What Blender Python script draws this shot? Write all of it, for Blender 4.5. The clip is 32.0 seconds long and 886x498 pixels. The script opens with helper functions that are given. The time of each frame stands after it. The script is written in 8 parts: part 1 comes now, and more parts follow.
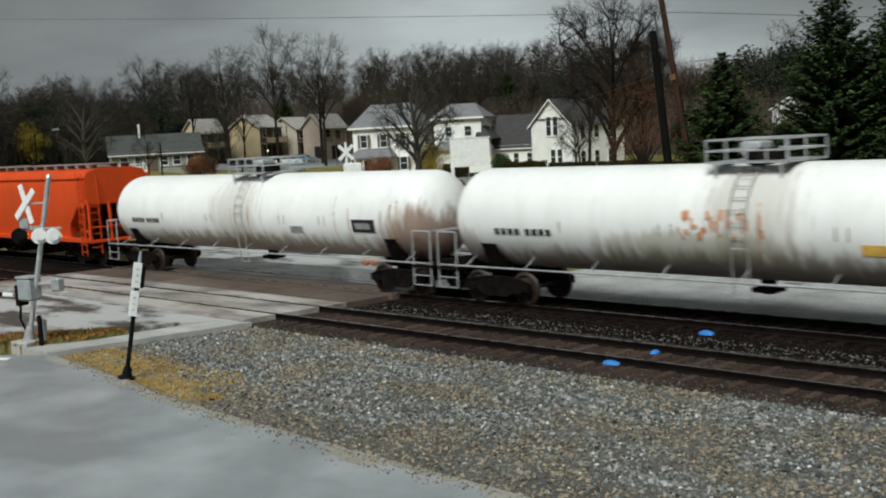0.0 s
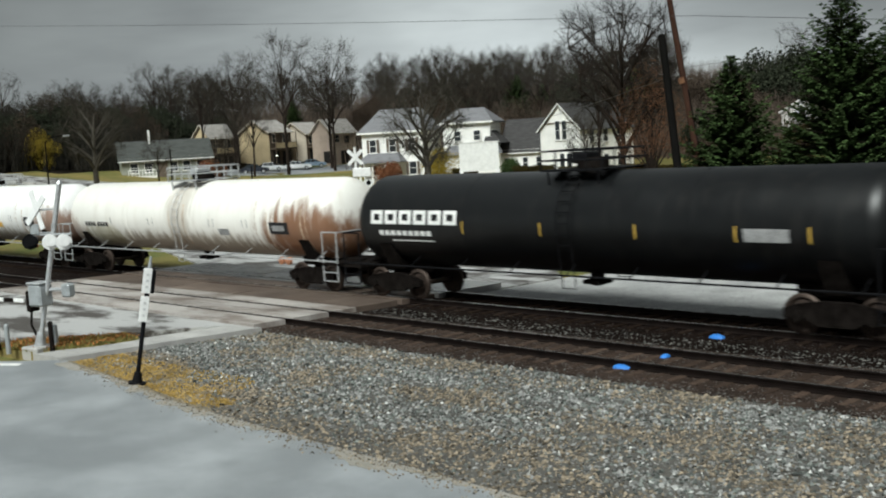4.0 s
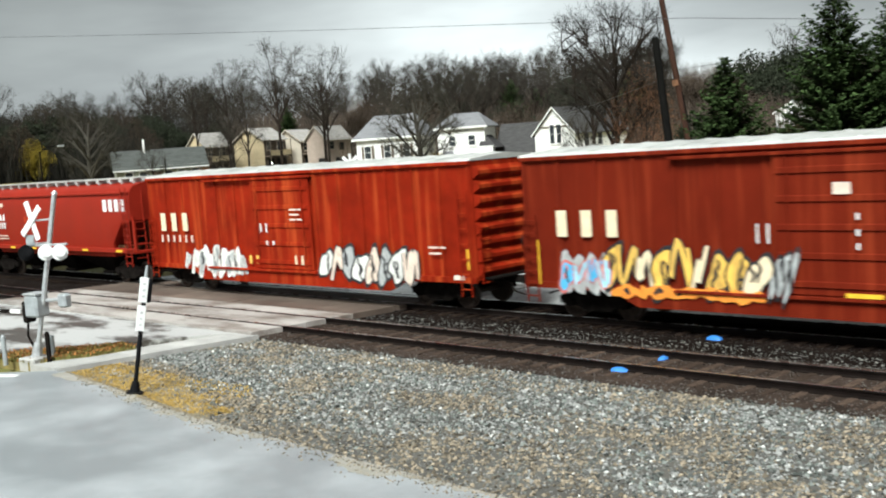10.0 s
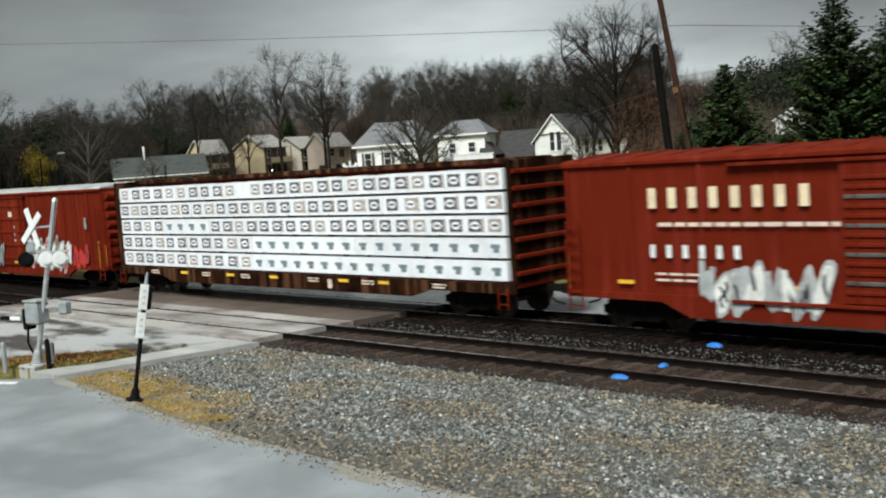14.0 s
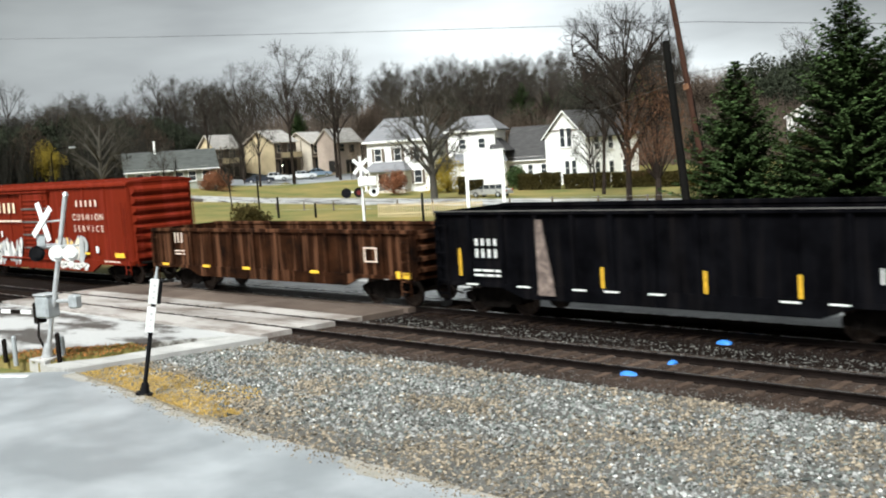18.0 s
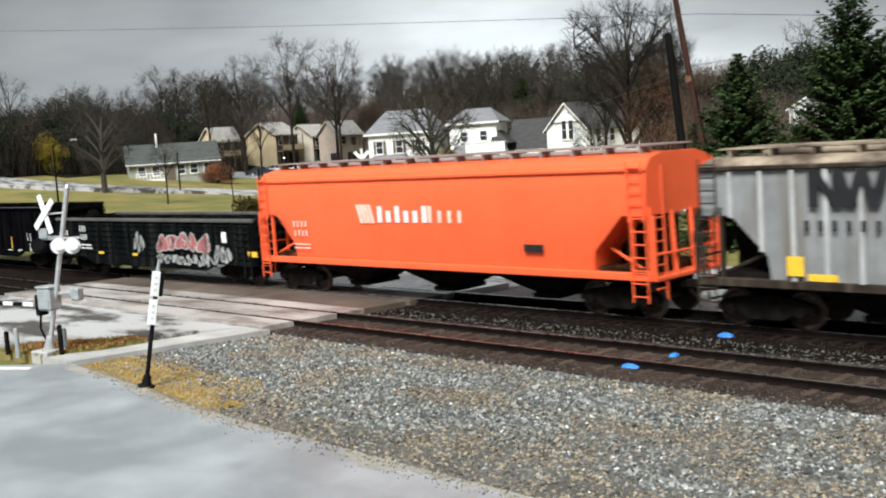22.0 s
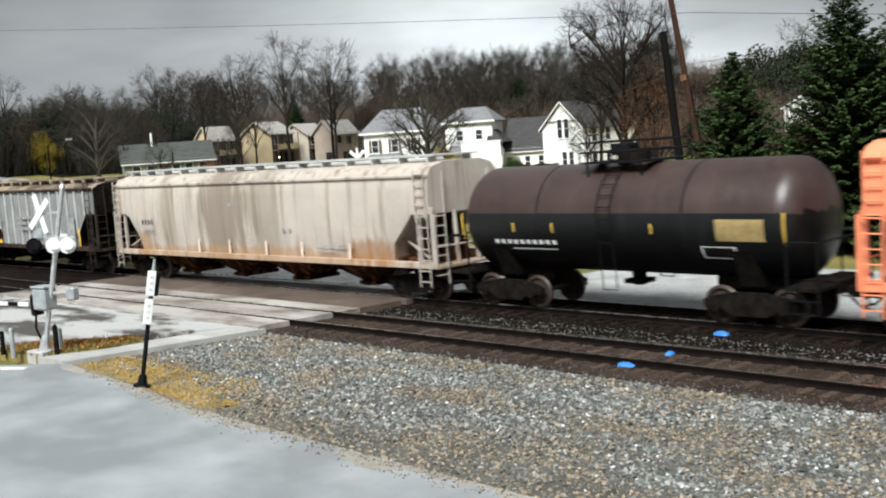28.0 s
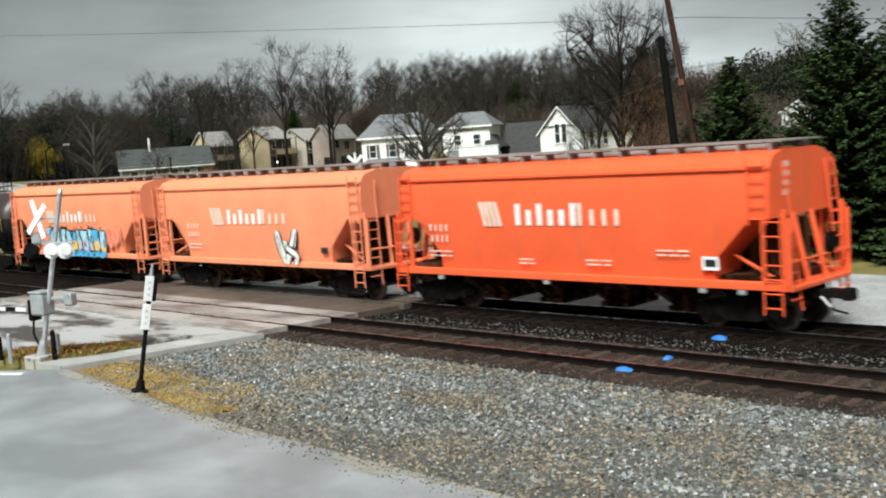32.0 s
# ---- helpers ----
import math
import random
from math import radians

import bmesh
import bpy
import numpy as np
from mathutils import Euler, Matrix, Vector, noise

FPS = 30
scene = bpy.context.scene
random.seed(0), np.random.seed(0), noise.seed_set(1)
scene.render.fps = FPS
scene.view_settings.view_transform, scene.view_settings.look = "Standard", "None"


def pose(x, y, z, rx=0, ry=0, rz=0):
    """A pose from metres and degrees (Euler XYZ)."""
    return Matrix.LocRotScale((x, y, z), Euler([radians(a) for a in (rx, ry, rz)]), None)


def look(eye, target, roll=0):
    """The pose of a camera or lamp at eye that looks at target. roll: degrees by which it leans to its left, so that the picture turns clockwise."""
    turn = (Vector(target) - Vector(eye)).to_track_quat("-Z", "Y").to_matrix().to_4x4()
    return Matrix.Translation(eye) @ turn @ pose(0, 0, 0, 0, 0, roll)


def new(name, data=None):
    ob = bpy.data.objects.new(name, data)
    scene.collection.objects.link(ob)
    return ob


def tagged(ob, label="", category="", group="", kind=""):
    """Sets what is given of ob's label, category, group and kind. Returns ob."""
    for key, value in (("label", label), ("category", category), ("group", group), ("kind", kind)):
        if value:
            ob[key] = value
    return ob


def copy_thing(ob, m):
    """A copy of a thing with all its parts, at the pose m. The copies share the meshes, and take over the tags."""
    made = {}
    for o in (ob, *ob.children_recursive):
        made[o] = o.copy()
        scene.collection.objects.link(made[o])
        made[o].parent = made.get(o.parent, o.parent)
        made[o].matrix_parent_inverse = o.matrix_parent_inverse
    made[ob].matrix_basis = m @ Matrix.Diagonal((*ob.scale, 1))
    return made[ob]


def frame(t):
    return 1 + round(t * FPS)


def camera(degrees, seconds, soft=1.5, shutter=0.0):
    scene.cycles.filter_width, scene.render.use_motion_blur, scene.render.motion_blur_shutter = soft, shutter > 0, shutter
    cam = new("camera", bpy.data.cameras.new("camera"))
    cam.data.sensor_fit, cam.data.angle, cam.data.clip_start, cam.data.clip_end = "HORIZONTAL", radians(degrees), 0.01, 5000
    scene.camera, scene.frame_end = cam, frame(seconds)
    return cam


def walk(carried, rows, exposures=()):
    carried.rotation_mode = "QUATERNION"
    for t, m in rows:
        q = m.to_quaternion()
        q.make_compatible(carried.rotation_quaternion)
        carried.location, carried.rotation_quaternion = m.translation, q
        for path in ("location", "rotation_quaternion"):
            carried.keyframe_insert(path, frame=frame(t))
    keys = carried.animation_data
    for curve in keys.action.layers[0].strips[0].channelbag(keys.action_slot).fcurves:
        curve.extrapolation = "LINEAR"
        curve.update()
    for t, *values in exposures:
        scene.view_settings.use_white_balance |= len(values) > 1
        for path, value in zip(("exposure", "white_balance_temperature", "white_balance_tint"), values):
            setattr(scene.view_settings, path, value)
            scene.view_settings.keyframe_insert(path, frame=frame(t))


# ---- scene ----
cam = camera(44.85, 32.0, soft=2.0, shutter=0.35)
EYE = (0.0, -18.77, 4.93)
# seconds, yaw, pitch, roll of a hand-held view from a fixed place
ROWS = [
    (0, 44.288, -6.021, 3.030),
    (0.5, 44.113, -6.059, 2.905),
    (1, 44.105, -5.903, 3.099),
    (1.5, 44.140, -5.777, 3.214),
    (2, 44.313, -5.827, 3.172),
    (2.5, 44.464, -5.884, 3.052),
    (3, 44.812, -5.792, 3.043),
    (3.5, 44.708, -5.763, 3.249),
    (5.5, 45.072, -5.721, 3.452),
    (6, 45.088, -5.752, 3.506),
    (6.5, 44.985, -5.834, 3.510),
    (7, 44.769, -5.799, 3.664),
    (7.5, 44.583, -5.730, 3.599),
    (8, 44.707, -5.902, 3.602),
    (8.5, 44.723, -5.714, 3.532),
    (9, 44.709, -5.626, 3.644),
    (9.5, 44.691, -5.493, 3.825),
    (10, 44.496, -5.496, 4.035),
    (10.5, 44.596, -5.435, 4.063),
    (11, 44.652, -5.419, 3.988),
    (11.5, 44.895, -5.534, 3.893),
    (12, 44.729, -5.337, 4.058),
    (12.5, 44.511, -5.173, 4.347),
    (13, 44.452, -5.202, 4.312),
    (13.5, 44.506, -5.179, 4.059),
    (15.5, 44.452, -4.980, 4.187),
    (16, 44.446, -4.727, 4.544),
    (16.5, 44.471, -4.766, 4.439),
    (17, 44.484, -4.953, 4.271),
    (17.5, 44.747, -5.160, 4.099),
    (18, 45.028, -5.304, 3.814),
    (18.5, 45.082, -5.435, 3.862),
    (19, 45.088, -5.636, 3.834),
    (19.5, 44.999, -5.727, 3.867),
    (20, 44.851, -5.656, 3.976),
    (20.5, 44.820, -5.629, 4.019),
    (21, 44.955, -5.696, 3.862),
    (21.5, 45.055, -5.777, 3.758),
    (22, 45.121, -5.699, 3.798),
    (22.5, 44.658, -5.400, 4.018),
    (23, 44.269, -5.081, 4.273),
    (23.5, 44.424, -5.247, 4.334),
    (24, 44.696, -5.373, 4.103),
    (24.5, 44.970, -5.557, 4.020),
    (26.5, 44.810, -5.574, 4.451),
    (27, 44.649, -5.601, 4.333),
    (27.5, 44.762, -5.680, 4.084),
    (28, 44.885, -5.767, 3.886),
    (28.5, 44.961, -5.912, 3.867),
    (29, 44.944, -5.805, 3.835),
    (29.5, 44.795, -5.758, 3.852),
    (30, 44.614, -5.455, 4.093),
    (30.5, 44.602, -5.563, 4.180),
    (31, 44.556, -5.415, 4.102),
    (31.5, 44.725, -5.517, 4.026),
    (32, 44.768, -5.524, 3.952),
]
walk(cam, [(t, pose(*EYE, 90 + pitch, roll, yaw)) for t, yaw, pitch, roll in ROWS],
     exposures=[(t, e + 0.14, 6320, 4 if 18.5 < t < 28.5 else 0) for t, e in ((0.0, -0.65), (2.0, -0.76), (3.5, -0.58), (5.5, 0.35), (9.0, 0.4), (10.5, 0.35), (12.0, 0.05), (13.0, -0.36), (13.5, -0.33), (15.5, 0.25), (16.0, 0.35), (19.0, 0.52), (20.0, 0.52), (21.0, 0.28), (22.0, 0.25), (23.0, 0.15), (24.0, 0.3), (26.5, 0.22), (28.0, 0.25), (29.0, 0.15), (30.0, 0.08), (32.0, 0.05))])

# ---- daylight: an overcast November sky with a weak wide sun ----
world = bpy.data.worlds.new("overcast_sky")
scene.world = world
world.use_nodes = True
wn, wl = world.node_tree.nodes, world.node_tree.links
bg = wn["Background"]
sky = wn.new("ShaderNodeTexSky")
sky.sky_type, sky.sun_disc = "NISHITA", False
sky.sun_elevation, sky.sun_rotation = radians(49), radians(155)
sky_bw = wn.new("ShaderNodeRGBToBW")
sky_dim = wn.new("ShaderNodeMath")
sky_dim.operation, sky_dim.inputs[1].default_value = "MULTIPLY", 0.03
wl.new(sky.outputs[0], sky_bw.inputs[0])
wl.new(sky_bw.outputs[0], sky_dim.inputs[0])
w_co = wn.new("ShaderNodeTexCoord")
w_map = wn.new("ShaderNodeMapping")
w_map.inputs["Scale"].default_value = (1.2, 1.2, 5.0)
w_noise = wn.new("ShaderNodeTexNoise")
w_noise.inputs["Scale"].default_value, w_noise.inputs["Detail"].default_value = 2.2, 5.0
w_ramp = wn.new("ShaderNodeValToRGB")
w_ramp.color_ramp.elements[0].position, w_ramp.color_ramp.elements[0].color = 0.3, (0.30, 0.307, 0.325, 1)
w_ramp.color_ramp.elements[1].position, w_ramp.color_ramp.elements[1].color = 0.7, (0.62, 0.635, 0.655, 1)
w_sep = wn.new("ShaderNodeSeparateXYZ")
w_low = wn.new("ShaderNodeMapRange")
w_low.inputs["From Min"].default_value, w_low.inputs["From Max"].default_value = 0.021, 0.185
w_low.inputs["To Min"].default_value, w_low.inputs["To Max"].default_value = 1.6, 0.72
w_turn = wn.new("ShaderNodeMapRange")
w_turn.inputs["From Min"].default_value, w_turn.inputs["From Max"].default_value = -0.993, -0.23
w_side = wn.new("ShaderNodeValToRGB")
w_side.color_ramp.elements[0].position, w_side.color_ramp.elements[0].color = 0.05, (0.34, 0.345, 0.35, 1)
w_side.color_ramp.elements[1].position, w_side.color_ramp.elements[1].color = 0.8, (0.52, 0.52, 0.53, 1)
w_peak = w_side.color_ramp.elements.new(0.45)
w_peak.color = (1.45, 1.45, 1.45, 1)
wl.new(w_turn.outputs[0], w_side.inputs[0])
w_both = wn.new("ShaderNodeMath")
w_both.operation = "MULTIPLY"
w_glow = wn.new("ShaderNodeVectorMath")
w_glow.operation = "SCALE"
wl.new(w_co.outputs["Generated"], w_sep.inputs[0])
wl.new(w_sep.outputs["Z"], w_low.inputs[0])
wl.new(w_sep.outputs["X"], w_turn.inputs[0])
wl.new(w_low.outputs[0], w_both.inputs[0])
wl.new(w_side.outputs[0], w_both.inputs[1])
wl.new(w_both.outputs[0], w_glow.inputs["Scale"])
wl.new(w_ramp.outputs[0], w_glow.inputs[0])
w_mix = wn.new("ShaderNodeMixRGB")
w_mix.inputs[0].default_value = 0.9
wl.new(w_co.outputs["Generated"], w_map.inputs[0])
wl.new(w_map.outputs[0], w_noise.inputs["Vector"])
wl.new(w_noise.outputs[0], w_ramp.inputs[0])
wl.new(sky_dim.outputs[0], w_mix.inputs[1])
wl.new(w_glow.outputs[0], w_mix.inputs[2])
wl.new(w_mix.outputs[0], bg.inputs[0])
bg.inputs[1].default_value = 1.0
sun = new("sun", bpy.data.lights.new("sun", "SUN"))
sun.data.energy, sun.data.angle, sun.data.color = 5.0, radians(25), (1.0, 0.985, 0.975)
sun.matrix_world = look((24, -52, 68), (0, 0, 0))
# ---- materials ----
MATS = {}


def surface(name, color, rough=0.7, metal=0.0, vary=0.25, scale=3.0, second=None, stretch=(1, 1, 1), streak=0.0,
            streak_color=(0.05, 0.035, 0.025), bump=0.15, bump_scale=40.0, streak_edge=0.78, fleck=None, spec=0.4, per_piece=0.0, edge=(0.32, 0.68)):
    """A painted, weathered or mineral surface with coarse stains, fine grain and relief."""
    if name in MATS:
        return MATS[name]
    m = bpy.data.materials.new(name)
    m.use_nodes = True
    n, l = m.node_tree.nodes, m.node_tree.links
    b = n["Principled BSDF"]
    co = n.new("ShaderNodeTexCoord")
    mp = n.new("ShaderNodeMapping")
    mp.inputs["Scale"].default_value = stretch
    l.new(co.outputs["Object"], mp.inputs[0])
    big = n.new("ShaderNodeTexNoise")
    big.inputs["Scale"].default_value, big.inputs["Detail"].default_value, big.inputs["Roughness"].default_value = scale, 6.0, 0.65
    l.new(mp.outputs[0], big.inputs["Vector"])
    ramp = n.new("ShaderNodeValToRGB")
    ramp.color_ramp.elements[0].position, ramp.color_ramp.elements[1].position = edge
    lo = second if second else tuple(c * (1 - vary) for c in color)
    hi = color if second else tuple(min(1, c * (1 + vary)) for c in color)
    ramp.color_ramp.elements[0].color, ramp.color_ramp.elements[1].color = (*lo, 1), (*hi, 1)
    l.new(big.outputs[0], ramp.inputs[0])
    out = ramp.outputs[0]
    fine = n.new("ShaderNodeTexNoise")
    fine.inputs["Scale"].default_value, fine.inputs["Detail"].default_value = bump_scale, 4.0
    l.new(co.outputs["Object"], fine.inputs["Vector"])
    grain = n.new("ShaderNodeMixRGB")
    grain.blend_type, grain.inputs[0].default_value = "OVERLAY", 0.35
    l.new(out, grain.inputs[1])
    l.new(fine.outputs[0], grain.inputs[2])
    out = grain.outputs[0]
    if streak:
        sm = n.new("ShaderNodeMapping")
        sm.inputs["Scale"].default_value = (2.6, 2.6, 0.16)
        st = n.new("ShaderNodeTexNoise")
        st.inputs["Scale"].default_value, st.inputs["Detail"].default_value = 1.3, 5.0
        sr = n.new("ShaderNodeValToRGB")
        sr.color_ramp.elements[0].position, sr.color_ramp.elements[0].color = 0.5, (0, 0, 0, 1)
        sr.color_ramp.elements[1].position, sr.color_ramp.elements[1].color = streak_edge, (streak, streak, streak, 1)
        mx = n.new("ShaderNodeMixRGB")
        mx.inputs[2].default_value = (*streak_color, 1)
        l.new(co.outputs["Object"], sm.inputs[0])
        l.new(sm.outputs[0], st.inputs["Vector"])
        l.new(st.outputs[0], sr.inputs[0])
        l.new(sr.outputs[0], mx.inputs[0])
        l.new(out, mx.inputs[1])
        out = mx.outputs[0]
    if fleck:
        vo = n.new("ShaderNodeTexVoronoi")
        vo.inputs["Scale"].default_value = fleck[0]
        vr = n.new("ShaderNodeValToRGB")
        vr.color_ramp.elements[0].position, vr.color_ramp.elements[0].color = fleck[1], (0, 0, 0, 1)
        vr.color_ramp.elements[1].position, vr.color_ramp.elements[1].color = min(1, fleck[1] + 0.06), (1, 1, 1, 1)
        sep = n.new("ShaderNodeSeparateColor")
        mf = n.new("ShaderNodeMixRGB")
        mf.inputs[2].default_value = (*fleck[2], 1)
        l.new(co.outputs["Object"], vo.inputs["Vector"])
        l.new(vo.outputs["Color"], sep.inputs[0])
        l.new(sep.outputs[0], vr.inputs[0])
        l.new(vr.outputs[0], mf.inputs[0])
        l.new(out, mf.inputs[1])
        out = mf.outputs[0]
    if per_piece:
        info = n.new("ShaderNodeNewGeometry")
        ob = n.new("ShaderNodeObjectInfo")
        add = n.new("ShaderNodeMath")
        add.operation = "ADD"
        frac = n.new("ShaderNodeMath")
        frac.operation = "FRACT"
        rng = n.new("ShaderNodeMapRange")
        rng.inputs["To Min"].default_value, rng.inputs["To Max"].default_value = 1 - per_piece, 1 + per_piece
        mul = n.new("ShaderNodeVectorMath")
        mul.operation = "SCALE"
        l.new(info.outputs["Random Per Island"], add.inputs[0])
        l.new(ob.outputs["Random"], add.inputs[1])
        l.new(add.outputs[0], frac.inputs[0])
        l.new(frac.outputs[0], rng.inputs[0])
        l.new(out, mul.inputs[0])
        l.new(rng.outputs[0], mul.inputs["Scale"])
        out = mul.outputs[0]
    l.new(out, b.inputs["Base Color"])
    rr = n.new("ShaderNodeMapRange")
    rr.inputs["To Min"].default_value, rr.inputs["To Max"].default_value = max(0.03, rough - 0.12), min(1, rough + 0.12)
    l.new(big.outputs[0], rr.inputs[0])
    l.new(rr.outputs[0], b.inputs["Roughness"])
    b.inputs["Metallic"].default_value, b.inputs["Specular IOR Level"].default_value = metal, spec
    if bump:
        bp = n.new("ShaderNodeBump")
        bp.inputs["Strength"].default_value, bp.inputs["Distance"].default_value = bump, 0.02
        l.new(fine.outputs[0], bp.inputs["Height"])
        l.new(bp.outputs[0], b.inputs["Normal"])
    MATS[name] = m
    return m


def stained(m, stains, grain=2.2):
    """Adds broken-edged stains to a paint: each is (x, z, half length, half height, colour, strength), in the car's own metres."""
    n, l = m.node_tree.nodes, m.node_tree.links
    b = n["Principled BSDF"]
    co = n.new("ShaderNodeTexCoord")
    mp = n.new("ShaderNodeMapping")
    mp.inputs["Scale"].default_value = (1.7, 0.5, 0.22)
    ns = n.new("ShaderNodeTexNoise")
    ns.inputs["Scale"].default_value, ns.inputs["Detail"].default_value, ns.inputs["Roughness"].default_value = grain, 6.0, 0.68
    l.new(co.outputs["Object"], mp.inputs[0])
    l.new(mp.outputs[0], ns.inputs["Vector"])
    for x, z, rx, rz, color, strength in stains:
        out = b.inputs["Base Color"].links[0].from_socket
        st = n.new("ShaderNodeMapping")
        st.vector_type = "POINT"
        st.inputs["Location"].default_value = (-x / rx, 0, -z / rz)
        st.inputs["Scale"].default_value = (1 / (1.19 * rx), 0, 1 / rz)
        ln = n.new("ShaderNodeVectorMath")
        ln.operation = "LENGTH"
        ad = n.new("ShaderNodeMath")
        ad.operation, ad.inputs[1].default_value, ad.inputs[2].default_value = "MULTIPLY_ADD", -2.2, 1.1
        sm = n.new("ShaderNodeMath")
        sm.operation = "ADD"
        mr = n.new("ShaderNodeMapRange")
        mr.interpolation_type = "SMOOTHSTEP"
        mr.inputs["From Min"].default_value, mr.inputs["From Max"].default_value = 1.15, 0.55
        mr.inputs["To Min"].default_value, mr.inputs["To Max"].default_value = 0.0, strength
        mx = n.new("ShaderNodeMixRGB")
        mx.inputs[2].default_value = (*color, 1)
        l.new(co.outputs["Object"], st.inputs[0])
        l.new(st.outputs[0], ln.inputs[0])
        l.new(ns.outputs[0], ad.inputs[0])
        l.new(ln.outputs["Value"], sm.inputs[0])
        l.new(ad.outputs[0], sm.inputs[1])
        l.new(sm.outputs[0], mr.inputs[0])
        l.new(mr.outputs[0], mx.inputs[0])
        l.new(out, mx.inputs[1])
        l.new(mx.outputs[0], b.inputs["Base Color"])
    return m


def plain(name, color, rough=0.5, metal=0.0, spec=0.4):
    return surface(name, color, rough, metal, vary=0.12, scale=6.0, bump=0.05, spec=spec)


def glow(name, color, strength):
    if name in MATS:
        return MATS[name]
    m = bpy.data.materials.new(name)
    m.use_nodes = True
    b = m.node_tree.nodes["Principled BSDF"]
    b.inputs["Base Color"].default_value = (*color, 1)
    b.inputs["Emission Color"].default_value = (*color, 1)
    b.inputs["Emission Strength"].default_value = strength
    MATS[name] = m
    return m


def pane_glass():
    if "pane_glass" in MATS:
        return MATS["pane_glass"]
    m = surface("pane_glass", (0.03, 0.035, 0.04), 0.08, spec=0.6, bump=0.0)
    return m


pale_gravel = surface("pale_gravel", (0.36, 0.36, 0.355), 0.9, vary=0.25, scale=0.9, bump=0.6, bump_scale=30, fleck=(34, 0.9, (0.16, 0.155, 0.15)))
ballast = surface("ballast", (0.085, 0.08, 0.071), 0.9, vary=0.4, scale=0.8, bump=0.9, bump_scale=28, fleck=(34, 0.9, (0.3, 0.3, 0.29)))
# far track's ballast: the black under the train is shade put into the colour
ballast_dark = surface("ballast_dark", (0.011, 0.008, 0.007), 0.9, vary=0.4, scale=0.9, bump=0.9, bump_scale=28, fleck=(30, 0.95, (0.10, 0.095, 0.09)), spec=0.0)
ballast_brown = surface("ballast_brown", (0.036, 0.026, 0.021), 0.9, vary=0.45, scale=0.9, bump=0.9, bump_scale=28, fleck=(30, 0.92, (0.18, 0.17, 0.16)), spec=0.03)
stone = surface("stone", (0.215, 0.215, 0.207), 0.85, vary=0.3, scale=9, bump=0.3, per_piece=0.6)
# stones of the far track, blackened to hold the train's shade
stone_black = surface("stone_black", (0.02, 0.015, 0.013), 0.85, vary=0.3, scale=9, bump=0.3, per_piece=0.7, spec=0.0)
stone_dark = surface("stone_dark", (0.045, 0.031, 0.025), 0.85, vary=0.3, scale=9, bump=0.3, per_piece=0.6, spec=0.03)
# pale tone and patches put the wet surface's sky reflection into the colour
asphalt = surface("asphalt", (0.37, 0.388, 0.405), 0.34, vary=0.3, scale=0.34, second=(0.225, 0.24, 0.253), bump=0.25, bump_scale=120, spec=0.7, edge=(0.42, 0.66))
road_grey = surface("road_grey", (0.44, 0.436, 0.43), 0.55, vary=0.25, second=(0.07, 0.062, 0.055), scale=0.62, stretch=(0.5, 1.2, 1), bump=0.2, bump_scale=90, edge=(0.43, 0.53))
concrete = surface("concrete", (0.378, 0.351, 0.329), 0.7, vary=0.2, edge=(0.36, 0.56), second=(0.15, 0.12, 0.10), stretch=(0.6, 1.4, 1), scale=0.6, bump=0.2, bump_scale=60, per_piece=0.12)
concrete_brown = surface("concrete_brown", (0.15, 0.115, 0.092), 0.6, vary=0.3, second=(0.07, 0.05, 0.04), scale=0.6, bump=0.2, bump_scale=60, per_piece=0.15)
walk_concrete = surface("walk_concrete", (0.39, 0.38, 0.365), 0.8, vary=0.18, scale=1.2, bump=0.2, bump_scale=60, per_piece=0.08)
white_line = surface("white_line", (0.75, 0.75, 0.73), 0.6, vary=0.2, scale=5)
grass = surface("grass", (0.082, 0.103, 0.021), 0.95, vary=0.3, scale=0.16, second=(0.25, 0.185, 0.058), bump=0.8, bump_scale=20)
grass_dry = surface("grass_dry", (0.28, 0.22, 0.07), 0.95, vary=0.35, scale=1.6, second=(0.16, 0.13, 0.05), bump=0.8, bump_scale=30)
leaf_litter = surface("leaf_litter", (0.32, 0.13, 0.035), 0.9, vary=0.4, scale=5, per_piece=0.5)
rail_steel = surface("rail_steel", (0.009, 0.006, 0.005), 0.7, 0.1, vary=0.4, scale=3, spec=0.1)
rail_head = surface("rail_head", (0.42, 0.40, 0.39), 0.28, 0.9, vary=0.2, scale=3, bump=0.03)
tie_wood = surface("tie_wood", (0.062, 0.043, 0.033), 0.9, vary=0.4, scale=4, stretch=(6, 1, 1), bump=0.5, per_piece=0.4, spec=0.05)
# far track's ties, darkened with the shade beneath the train
tie_dark = surface("tie_dark", (0.02, 0.014, 0.011), 0.85, vary=0.4, scale=4, stretch=(6, 1, 1), bump=0.5, per_piece=0.4, spec=0.0)
blue_paint = surface("blue_paint", (0.045, 0.2, 0.6), 0.5, vary=0.2)
galvanised = surface("galvanised", (0.55, 0.56, 0.57), 0.42, 0.55, vary=0.2, scale=5, bump=0.05)
cabinet_grey = surface("cabinet_grey", (0.36, 0.38, 0.39), 0.5, 0.3, vary=0.2, scale=4)
black_paint = surface("black_paint", (0.008, 0.008, 0.009), 0.55, vary=0.4, scale=4, spec=0.06)
white_paint = surface("white_paint", (0.78, 0.78, 0.77), 0.5, vary=0.1, scale=4, bump=0.04)
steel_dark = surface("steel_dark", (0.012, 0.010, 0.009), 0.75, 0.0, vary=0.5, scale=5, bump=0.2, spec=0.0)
wheel_steel = surface("wheel_steel", (0.075, 0.055, 0.045), 0.5, 0.6, vary=0.4, scale=6)
yellow_tape = surface("yellow_tape", (0.85, 0.50, 0.04), 0.4, vary=0.15)
